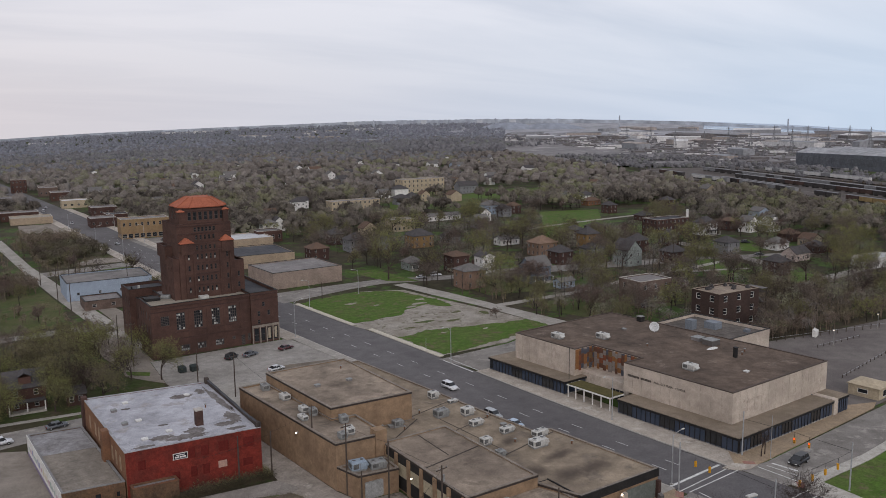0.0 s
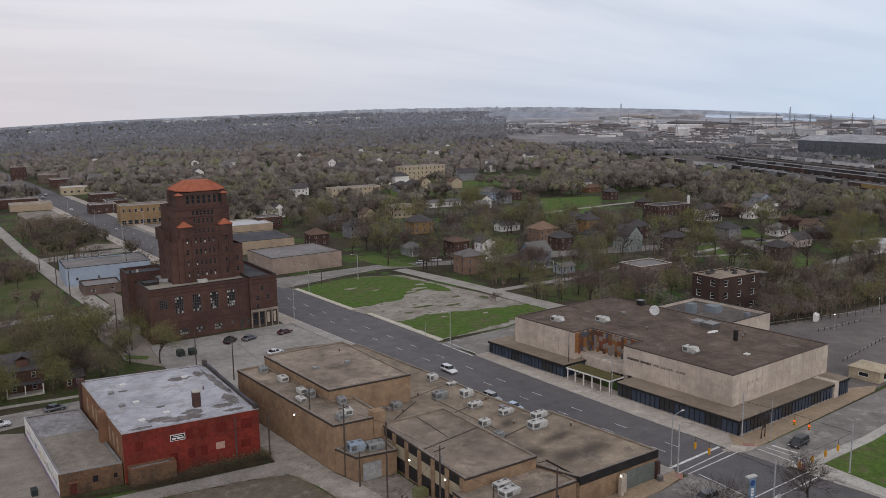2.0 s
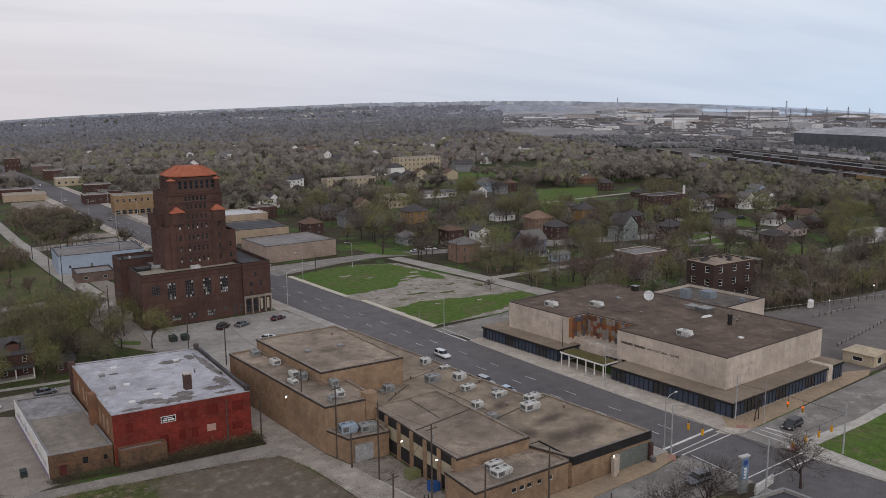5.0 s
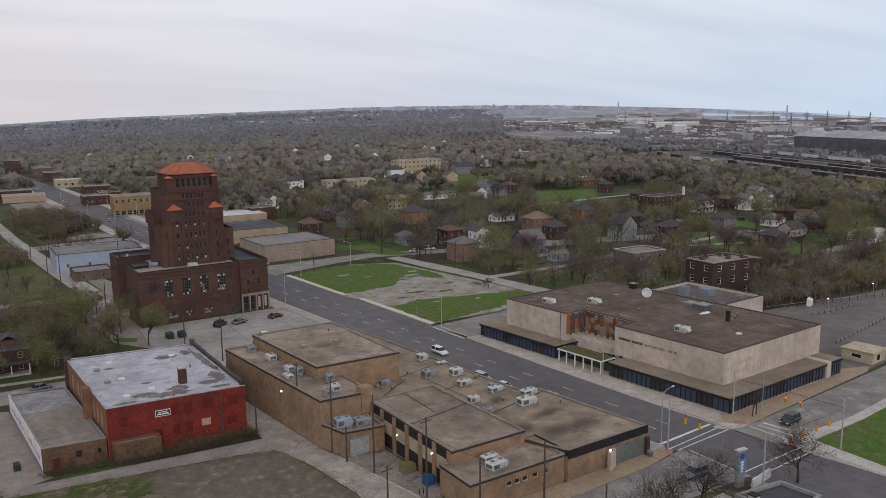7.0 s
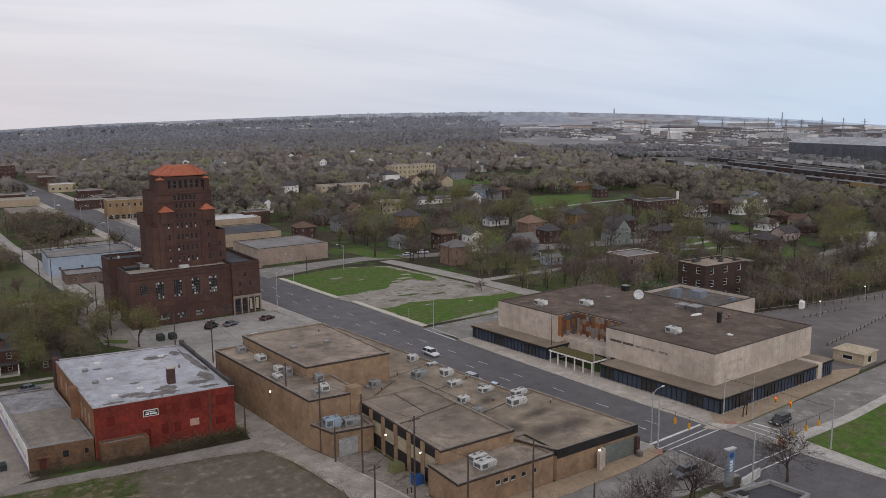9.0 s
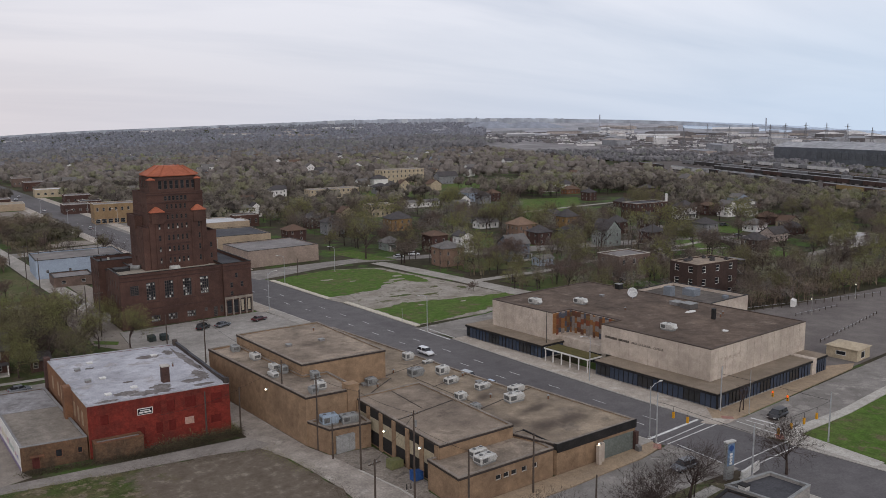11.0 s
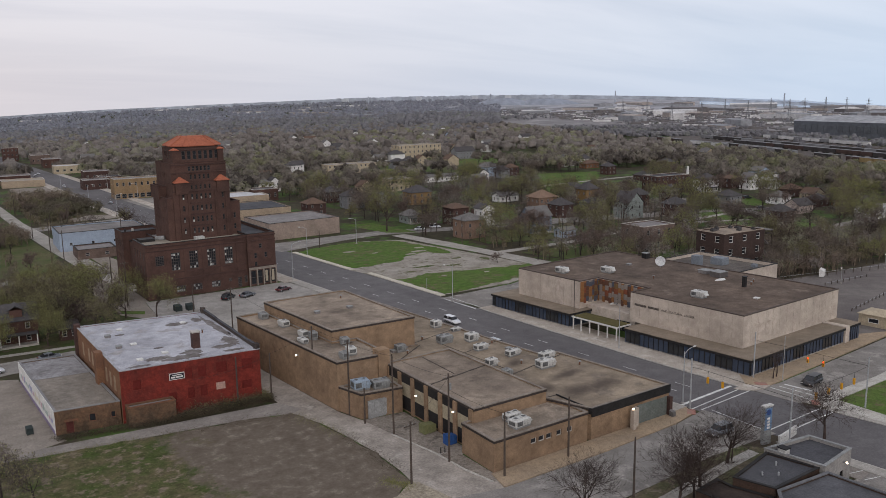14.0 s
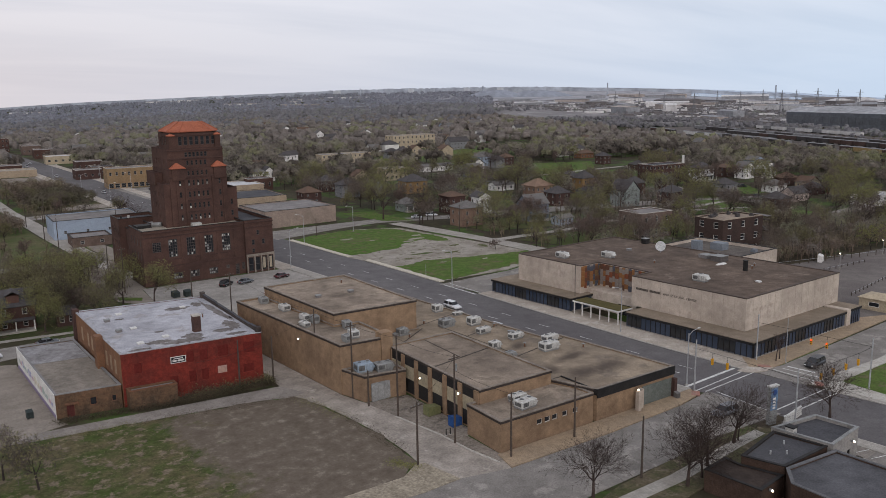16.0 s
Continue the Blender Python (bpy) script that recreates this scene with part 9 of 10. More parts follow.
def rooftop_unit(place, w, d, h, paint, turn, label, hood=True, fans=1):
    """A packaged air-conditioning unit: kerb, cabinet, top fans, side grille, weather hood and panel seams."""
    ob = thing("rooftop_unit", place, label, "air conditioner", "rooftop units")
    ob.rotation_euler = (0, 0, radians(turn))
    h *= 0.84
    bm = bmesh.new()
    box(bm, -w / 2 + 0.1, w / 2 - 0.1, -d / 2 + 0.1, d / 2 - 0.1, 0, 0.3)
    part("kerb", bm, UNIT_GREY, ob)
    bm = bmesh.new()
    box(bm, -w / 2, w / 2, -d / 2, d / 2, 0.3, h)
    bmesh.ops.bevel(bm, geom=bm.edges[:], offset=0.05, segments=1, affect="EDGES")
    part("cabinet", bm, paint, ob)
    for i in range(fans):
        x = -w / 2 + w * (i + 0.5) / fans
        bm = bmesh.new()
        r = min(w / fans, d) * 0.36
        bmesh.ops.create_cone(bm, cap_ends=True, segments=14, radius1=r, radius2=r * 0.92, depth=0.16, matrix=Matrix.Translation((x, 0, h + 0.08)))
        fan = part("fan", bm, paint, ob)
        bm = bmesh.new()
        bmesh.ops.create_cone(bm, cap_ends=True, segments=14, radius1=r * 0.6, radius2=r * 0.6, depth=0.05, matrix=Matrix.Translation((x, 0, h + 0.17)))
        part("fan_grille", bm, GRILLE, fan)
    bm = bmesh.new()
    box(bm, -w / 2 + w * 0.08, -w / 2 + w * 0.45, -d / 2 - 0.03, -d / 2 + 0.01, h * 0.35, h * 0.88)
    part("grille", bm, GRILLE, ob)
    bm = bmesh.new()
    box(bm, -w / 2 - 0.03, -w / 2 + 0.01, -d / 2 + d * 0.15, d / 2 - d * 0.15, h * 0.4, h * 0.85)
    part("grille", bm, GRILLE, ob)
    for k in (0.52, 0.76):
        bm = bmesh.new()
        box(bm, -w / 2 + w * k, -w / 2 + w * k + 0.03, -d / 2 - 0.015, -d / 2 + 0.01, 0.36, h - 0.06)
        part("panel_seam", bm, GRILLE, ob)
    if hood:
        bm = bmesh.new()
        v = [bm.verts.new(p) for p in ((w / 2, -d * 0.35, h * 0.9), (w / 2, d * 0.35, h * 0.9), (w / 2 + 0.55, d * 0.35, h * 0.45), (w / 2 + 0.55, -d * 0.35, h * 0.45), (w / 2, -d * 0.35, h * 0.4), (w / 2, d * 0.35, h * 0.4))]
        for f in ((0, 1, 2, 3), (3, 2, 5, 4), (0, 3, 4), (1, 5, 2)):
            bm.faces.new([v[i] for i in f])
        part("hood", bm, paint, ob)
    return ob


def rooftop_units():
    pale, grey, blue = "pale enamelled rooftop air conditioner", "grey rooftop air conditioner with dark grilles", "blue-grey rooftop air conditioner"
    rows = ((86.6, 161, 1.8, 1.5, 1.4, UNIT_GREY), (86.5, 149.5, 2.6, 1.8, 1.6, UNIT_GREY), (94.1, 143.0, 2.0, 1.7, 1.9, UNIT_WHITE), (89.2, 132.7, 2.9, 2.0, 1.9, UNIT_GREY), (94.2, 130.2, 2.4, 1.8, 2.0, UNIT_WHITE), (92.2, 124.4, 2.8, 1.5, 1.4, UNIT_WHITE), (78.9, 133.2, 2.0, 1.5, 1.7, UNIT_GREY), (96.0, 138.2, 2.2, 1.2, 0.8, UNIT_WHITE))
    for x, y, w, d, h, m in rows:
        rooftop_unit((x, y, 5.18), w, d, h, m, -4 + (x * 7 % 9), pale if m is UNIT_WHITE else grey, fans=1 if w < 2.5 else 2)
    for x, y, w, d, h, m in ((94.9, 117.8, 2.9, 1.5, 1.4, UNIT_WHITE), (98.9, 112.6, 3.2, 1.6, 1.5, UNIT_WHITE), (95.3, 108.9, 3.4, 2.0, 1.8, UNIT_WHITE), (87.8, 115.4, 2.0, 1.5, 1.7, UNIT_WHITE), (86.6, 109.4, 1.6, 1.4, 1.5, UNIT_GREY)):
        rooftop_unit((x, y, 5.18), w, d, h, m, -4 + (x * 7 % 9), pale if m is UNIT_WHITE else grey, fans=1 if w < 2.5 else 2)
    for x, y, w, d, h, m in ((62.0, 161.0, 2.2, 1.7, 1.5, UNIT_GREY), (63.0, 152.6, 2.4, 1.7, 1.5, UNIT_WHITE), (63.0, 143.4, 2.0, 1.4, 1.5, UNIT_WHITE), (63.8, 140.6, 1.8, 1.4, 1.8, UNIT_GREY), (61.2, 139.6, 2.4, 1.3, 1.1, UNIT_WHITE), (63.0, 126.3, 1.6, 1.4, 1.5, UNIT_GREY), (65.2, 127.8, 2.2, 1.6, 1.6, UNIT_WHITE), (67.0, 133.6, 1.9, 1.5, 1.7, UNIT_GREY)):
        rooftop_unit((x, y, 8.7), w, d, h, m, 80 + (x * 7 % 13), pale if m is UNIT_WHITE else grey)
    rooftop_unit((63.4, 121.4, 4.35), 2.9, 2.2, 2.0, UNIT_BLUE, -8, blue, fans=2)
    rooftop_unit((66.7, 120.2, 4.35), 3.0, 2.2, 1.6, UNIT_GREY, -8, grey, fans=2)
    rooftop_unit((75.2, 94.2, 4.7), 2.8, 1.5, 1.4, UNIT_WHITE, 4, pale, fans=2)
    rooftop_unit((74.6, 91.6, 4.7), 3.2, 1.9, 1.5, UNIT_WHITE, 4, pale, fans=2)
    for a, b in ((9.6, 58.5), (18.2, 51.2), (12.6, 20.8)):
        p = LIB.at(a, b, 10.3)
        rooftop_unit(p, 3.0, 2.0, 1.7, UNIT_WHITE, -85, "white rooftop air conditioner on the brown roof", fans=1)
    # small vents and hatches
    first = {}
    spots = [((75.9, 134.0, 5.18), 0), ((77.6, 133.6, 5.18), 1), ((79.2, 131.0, 5.18), 0), ((85.1, 125.6, 5.18), 1), ((86.5, 136.9, 5.18), 0), ((96.5, 121.0, 5.18), 1), ((96.6, 126.5, 5.18), 0), ((93.0, 113.0, 5.18), 0), ((101.2, 106.0, 5.18), 0),
             ((69.2, 149.7, 11.05), 1), ((76.5, 149.3, 11.05), 1), ((79.0, 158, 11.05), 0), ((31.4, 164.7, 9.25), 1), ((31.5, 156.0, 9.25), 1), ((34.2, 156.5, 9.25), 2), ((32.7, 146.1, 9.25), 2), ((47.3, 156.2, 9.25), 0), ((46.4, 166, 9.25), 2), ((34.5, 168.5, 9.25), 2), ((37.5, 147.5, 9.25), 2)]
    for p in ((163.1, 139.7), (165.3, 114.0), (165.8, 127.6), (157.3, 145.6), (162.5, 112.7), (150, 131), (152, 104)):
        spots.append(((*p, 10.3), int(p[0]) % 3))
    for place, k in spots:
        if k not in first:
            ob = thing("roof_vent", place, ("small capped roof vent pipe", "low square grey roof hatch", "white patch box on the roof")[k], "roof vent", "roof vents")
            if k == 0:
                bm = bmesh.new()
                tube(bm, [(0, 0, 0), (0, 0, 0.7)], 0.14, 8)
                part("pipe", bm, RUST, ob)
                bm = bmesh.new()
                bmesh.ops.create_cone(bm, cap_ends=True, segments=10, radius1=0.32, radius2=0.05, depth=0.2, matrix=Matrix.Translation((0, 0, 0.78)))
                part("cap", bm, UNIT_GREY, ob)
            else:
                bm = bmesh.new()
                box(bm, -0.5, 0.5, -0.5, 0.5, 0, 0.4 if k == 1 else 0.2)
                part("curb", bm, ROOF_GREY if k == 1 else WHITE_TRIM, ob)
                bm = bmesh.new()
                box(bm, -0.56, 0.56, -0.56, 0.56, 0.4 if k == 1 else 0.2, 0.5 if k == 1 else 0.26)
                part("lid", bm, UNIT_GREY if k == 1 else WHITE_TRIM, ob)
            first[k] = ob
        else:
            copy_thing(first[k], Matrix.Translation(place))


rooftop_units()


def library_roof():
    # dish
    p = LIB.at(32.7, 46.6, 10.3)
    ob = thing("satellite_dish", p, "white satellite dish on the library roof", "satellite dish")
    bm = bmesh.new()
    tube(bm, [(0, 0, 0), (0, 0, 1.2)], 0.09, 8)
    part("mast", bm, GALV, ob)
    bm = bmesh.new()
    face = Matrix.Translation((0, 0, 1.6)) @ Vector((-0.75, -0.62, 0.35)).to_track_quat("Z", "Y").to_matrix().to_4x4()
    rings = []
    for r in (0.02, 0.45, 0.9, 1.3):
        rings.append([bm.verts.new(face @ Vector((r * math.cos(t * 0.3927), r * math.sin(t * 0.3927), 0.22 * r * r))) for t in range(16)])
    for a, b in zip(rings, rings[1:]):
        for k in range(16):
            bm.faces.new((a[k], a[(k + 1) % 16], b[(k + 1) % 16], b[k]))
    bm.faces.new(rings[0][::-1])
    bmesh.ops.solidify(bm, geom=bm.faces[:], thickness=0.05)
    part("reflector", bm, mat("bright_white_enamel", (0.78, 0.78, 0.77), rough=0.5), ob, smooth=True)
    bm = bmesh.new()
    tube(bm, [face @ Vector((1.1, 0, 0.25)), face @ Vector((0, 0, 1.0))], 0.04, 5)
    part("feed_arm", bm, GALV, ob)
    # stack, hatches and a heap of pale sheeting
    for a, b, w, h, m, label in ((28.6, 20.2, 0.8, 2.4, BLACK_TRIM, "black square flue on the library roof"), (35.2, 35.0, 2.6, 0.8, ROOF_GREY, "low grey plant hatch on the library roof"), (34.0, 30.5, 3.0, 1.3, mat("plant_brown", (0.11, 0.10, 0.095)), "dark plant housing on the library roof"), (40.0, 57.0, 1.6, 1.4, BLACK_TRIM, "dark roof machine near the parapet")):
        ob = thing("roof_housing", LIB.at(a, b, 10.3), label, "roof housing")
        bm = bmesh.new()
        box(bm, -w / 2, w / 2, -w / 2, w / 2, 0, h)
        bmesh.ops.bevel(bm, geom=bm.edges[:], offset=0.04, segments=1, affect="EDGES")
        part("housing", bm, m, ob)
        bm = bmesh.new()
        box(bm, -w / 2 - 0.08, w / 2 + 0.08, -w / 2 - 0.08, w / 2 + 0.08, h, h + 0.1)
        part("lid", bm, UNIT_GREY if h < 2 else BLACK_TRIM, ob)
    bm = bmesh.new()
    bmesh.ops.create_icosphere(bm, subdivisions=2, radius=1.0)
    for v in bm.verts:
        k = 1 + 0.3 * noise.noise(v.co * 2.2)
        v.co = Vector((v.co.x * 1.9 * k, v.co.y * 0.7 * k, max(0, v.co.z * 0.35 * k)))
    solo("tarpaulin", bm, WHITE_TRIM, "crumpled white sheeting lying on the roof", "tarpaulin", place=LIB.at(31.0, 28.0, 10.3))


library_roof()

# ---- street furniture ----
def utility_pole(x, y, h, arm=True, turn=0, transformer=False):
    ob = thing("utility_pole", (x, y, 0), "weathered brown wooden utility pole", "utility pole", "utility poles")
    ob.rotation_euler = (0, 0, radians(turn))
    bm = bmesh.new()
    tube(bm, [(0, 0, -0.2), (0, 0, h * 0.5), (0.03, 0, h)], [0.17, 0.15, 0.11], 8)
    part("shaft", bm, POLE_WOOD, ob)
    if arm:
        bm = bmesh.new()
        box(bm, -1.1, 1.1, -0.06, 0.06, h - 0.7, h - 0.55)
        part("crossarm", bm, POLE_WOOD, ob)
        for s in (-1.0, -0.4, 0.4, 1.0):
            bm = bmesh.new()
            tube(bm, [(s, 0, h - 0.55), (s, 0, h - 0.35)], 0.05, 6)
            part("insulator", bm, UNIT_GREY, ob)
    if transformer:
        bm = bmesh.new()
        tube(bm, [(0.32, 0, h - 2.6), (0.32, 0, h - 1.6)], 0.22, 10)
        part("transformer", bm, UNIT_GREY, ob)


for px, py, ph, kind in ((53.5, 137.6, 8.7, 0), (60.2, 133.5, 13.6, 0), (61.2, 121.5, 13.6, 1), (61.5, 116.6, 6.3, 0), (63.0, 109.7, 13.8, 0), (56.0, 93.3, 9.5, 1), (64.5, 96.0, 14.0, 2), (68.1, 87.2, 9.9, 0),
                         (80.0, 86.5, 9.7, 0), (78.0, 71.6, 9.0, 0), (47.3, 138.2, 9.0, 0), (46.9, 329.0, 13, 1), (49.5, 226.1, 12.5, 1), (63.6, 184.8, 11.0, 1), (129.8, 272.8, 6.5, 0), (39.5, 138.8, 0, 0),
                         (58.0, 196.0, 10.5, 0), (73.0, 331.0, 11.0, 1), (61.0, 372.0, 11.0, 0), (176.0, 246.0, 10.0, 0), (205.0, 222.0, 10.0, 1), (238.0, 223.5, 10.0, 0), (232, 262, 10, 1), (290, 240, 10, 1),
                         (48.3, 310.4, 10.5, 0), (46.6, 368.4, 10.5, 1), (54.5, 374.5, 10.0, 0), (54.2, 346.5, 10.5, 0), (50.5, 451.7, 10.5, 1), (50.2, 246.5, 10.5, 0)):
    if ph:
        utility_pole(px, py, ph, kind > 0, 8, kind == 2)


def cable(a, b, sag, r=0.02, name="overhead_cable", label="thin black overhead cable between poles"):
    a, b = Vector(a), Vector(b)
    pts = [a.lerp(b, i / 10) - Vector((0, 0, sag * 4 * (i / 10) * (1 - i / 10))) for i in range(11)]
    bm = bmesh.new()
    tube(bm, pts, r, 4)
    solo(name, bm, BLACK_TRIM, label, "cable", "overhead cables")


cable((60.2, 133.5, 13.3), (61.2, 121.5, 13.3), 0.3)
cable((61.2, 121.5, 13.2), (63.0, 109.7, 13.5), 0.3)
cable((63.0, 109.7, 13.4), (64.5, 96.0, 13.6), 0.4)
cable((64.5, 96.0, 11.5), (68.1, 87.2, 9.7), 0.3)
cable((60.2, 133.5, 12.4), (53.5, 137.6, 8.5), 0.2)
cable((53.5, 137.6, 8.3), (39.7, 139.4, 6.0), 0.6)
cable((63.6, 184.8, 10.7), (60.2, 133.5, 13.2), 1.0)
cable((64.5, 96.0, 13.4), (56.0, 93.3, 9.2), 0.4)


def street_lamp(x, y, h, turn, arm=2.4, lit=False):
    ob = thing("street_lamp", (x, y, 0), "galvanised street lamp with a cobra head", "street lamp", "street lamps")
    ob.rotation_euler = (0, 0, radians(turn))
    bm = bmesh.new()
    tube(bm, [(0, 0, 0), (0, 0, 0.5), (0, 0, h)], [0.16, 0.12, 0.075], 8)
    part("pole", bm, GALV, ob)
    bm = bmesh.new()
    box(bm, -0.25, 0.25, -0.25, 0.25, 0, 0.18)
    part("base", bm, KERB, ob)
    if arm:
        bm = bmesh.new()
        tube(bm, [(0, 0, h - 0.5), (arm * 0.4, 0, h + 0.2), (arm, 0, h + 0.45)], [0.055, 0.05, 0.045], 6)
        part("arm", bm, GALV, ob)
        bm = bmesh.new()
        tube(bm, [(arm - 0.15, 0, h + 0.45), (arm + 0.25, 0, h + 0.48), (arm + 0.7, 0, h + 0.42)], [0.08, 0.17, 0.08], 8)
        part("head", bm, UNIT_WHITE, ob)


LAMP_ROWS = ((111.6, 90.6, 9.6, 0), (126.2, 119.6, 10.0, 180), (98.4, 227.2, 11.5, 0), (121.9, 176.0, 10, 180), (145.1, 272.3, 9.5, 180), (119.6, 262, 10, 180), (95.0, 300, 10, 0), (93.4, 350, 10, 0), (91.8, 420, 10, 0), (90.8, 480, 10, 0),
             (116.8, 320, 10, 180), (115.2, 400, 10, 180), (114.6, 470, 10, 180), (114, 540, 10, 180), (90.4, 560, 10, 0))
for px, py, ph, turn in LAMP_ROWS:
    street_lamp(px, py, ph, turn)


def plain_post(x, y, h, m, label, r=0.09, name="post"):
    ob = thing(name, (x, y, 0), label, "post", "street posts")
    bm = bmesh.new()
    tube(bm, [(0, 0, 0), (0, 0, h)], [r, r * 0.7], 8)
    part("shaft", bm, m, ob)
    bm = bmesh.new()
    box(bm, -0.2, 0.2, -0.2, 0.2, 0, 0.12)
    part("base", bm, KERB, ob)
    return ob


plain_post(131.0, 138.6, 11.5, BLACK_TRIM, "tall thin dark flag pole", 0.08, "flag_pole")
SIGNAL_POLES = {"ne": (132.9, 91.0), "se": (135.0, 70.3), "nw": (110.6, 88.2), "sw": (110.9, 69.4)}
for key, (px, py) in SIGNAL_POLES.items():
    plain_post(px, py, 9.2, GALV, "tall grey steel traffic signal pole", 0.15, "signal_pole")
plain_post(136.2, 86.9, 8.8, GALV, "thin grey lamp post at the corner", 0.07)
plain_post(122.3, 189.2, 4.2, GALV, "short pale sign post", 0.06)
RED_LIT = bpy.data.materials.new("red_signal_light")
RED_LIT.use_nodes = True
RED_LIT.node_tree.nodes["Principled BSDF"].inputs["Base Color"].default_value = (0.6, 0.02, 0.01, 1)
RED_LIT.node_tree.nodes["Principled BSDF"].inputs["Emission Color"].default_value = (1, 0.03, 0.02, 1)
RED_LIT.node_tree.nodes["Principled BSDF"].inputs["Emission Strength"].default_value = 3.0
WARM_LIT = bpy.data.materials.new("yard_lamp_glow")
WARM_LIT.use_nodes = True
WARM_LIT.node_tree.nodes["Principled BSDF"].inputs["Emission Color"].default_value = (1, 0.86, 0.6, 1)
WARM_LIT.node_tree.nodes["Principled BSDF"].inputs["Emission Strength"].default_value = 6.0


def traffic_signals():
    first = {}

    def signal(x, y, turn, lit):
        m = pose(x, y, 5.0, rz=turn)
        if lit in first:
            copy_thing(first[lit], m)
            return
        ob = thing("traffic_signal", (0, 0, 0), "yellow three-lamp traffic signal with red lit" if lit else "yellow three-lamp traffic signal on a span wire", "traffic signal", "traffic signals")
        bm = bmesh.new()
        box(bm, -0.2, 0.2, -0.14, 0.14, 0, 1.1)
        bmesh.ops.bevel(bm, geom=bm.edges[:], offset=0.03, segments=1, affect="EDGES")
        part("housing", bm, SIGNAL_YELLOW, ob)
        for i in range(3):
            bm = bmesh.new()
            tube(bm, [(0, -0.16, 0.2 + i * 0.35), (0, -0.13, 0.2 + i * 0.35)], 0.13, 10)
            lens = part("lens", bm, RED_LIT if lit and i == 2 else BLACK_TRIM, ob)
            bm = bmesh.new()
            tube(bm, [(0, -0.32, 0.34 + i * 0.35), (0, -0.14, 0.36 + i * 0.35)], [0.05, 0.06], 6)
            part("visor", bm, SIGNAL_YELLOW, lens)
        bm = bmesh.new()
        tube(bm, [(0, 0, 1.1), (0, 0, 2.2)], 0.03, 5)
        part("hanger", bm, BLACK_TRIM, ob)
        ob.matrix_basis = m
        first[lit] = ob

    for y in (85.8, 82.8):
        signal(112.0, y, 90, False)
    for y in (81.8, 78.8):
        signal(135.7, y, -78, True)
    for x in (119.7, 123.4, 127.3, 131.2):
        signal(x, 70.6, 180, False)
    p = SIGNAL_POLES
    for pts in (((*p["nw"], 7.6), (112.0, 86.1, 7.15), (112.0, 82.5, 7.15), (*p["sw"], 7.6)), ((*p["ne"], 7.6), (135.7, 82.1, 7.15), (135.7, 78.5, 7.15), (*p["se"], 7.6)),
                ((*p["sw"], 7.6), (119.4, 70.6, 7.15), (131.5, 70.6, 7.15), (*p["se"], 7.6))):
        bm = bmesh.new()
        tube(bm, pts, 0.03, 5)
        solo("span_wire", bm, BLACK_TRIM, "thin span wire that carries the signals", "cable", "overhead cables")


traffic_signals()


def yard_lamp(x, y, z, turn, post=False):
    ob = thing("yard_lamp", (x, y, z), "lit yard lamp on a brick wall" if not post else "lit lamp on a square brick post", "lamp", "yard lamps")
    ob.rotation_euler = (0, 0, radians(turn))
    bm = bmesh.new()
    box(bm, -0.25, 0.05, -0.15, 0.15, -0.12, 0.14)
    part("body", bm, UNIT_GREY, ob)
    bm = bmesh.new()
    bmesh.ops.create_uvsphere(bm, u_segments=10, v_segments=8, radius=0.15, matrix=Matrix.Translation((-0.38, 0, 0)))
    part("bulb", bm, WARM_LIT, ob)
    if post:
        bm = bmesh.new()
        box(bm, -0.6, 0.1, -0.35, 0.35, -z, -0.25)
        part("post", bm, STONE, ob)


yard_lamp(58.85, 137.0, 7.4, 0)
yard_lamp(69.1, 111.8, 4.7, 0)
yard_lamp(69.0, 100.8, 5.4, 0)
yard_lamp(95.9, 87.7, 3.7, 0, True)
yard_lamp(104.6, 57.2, 3.4, 90)
yard_lamp(84.4, 56.6, 2.6, 90)


def lot_lamp(x, y, h, turn):
    """A slim car-park lamp: steel post on a concrete foot, a box head with a lit lens."""
    ob = thing("car_park_lamp", (x, y, 0.0), "slim grey car-park lamp with a lit head", "lamp", "car-park lamps")
    ob.rotation_euler = (0, 0, radians(turn))
    bm = bmesh.new()
    tube(bm, [(0, 0, 0.5), (0, 0, h)], [0.09, 0.06], 6)
    part("post", bm, UNIT_GREY, ob)
    bm = bmesh.new()
    tube(bm, [(0, 0, -0.2), (0, 0, 0.55)], [0.24, 0.22], 10)
    part("foot", bm, CONCRETE, ob)
    bm = bmesh.new()
    box(bm, -0.65, 0.1, -0.17, 0.17, h - 0.04, h + 0.14)
    part("head", bm, UNIT_GREY, ob)
    bm = bmesh.new()
    bmesh.ops.create_uvsphere(bm, u_segments=10, v_segments=8, radius=0.15, matrix=Matrix.Translation((-0.36, 0, h - 0.08)))
    part("lens", bm, WARM_LIT, ob)


lot_lamp(221.4, 123.6, 4.8, 0)
lot_lamp(251.0, 126.3, 4.8, 0)


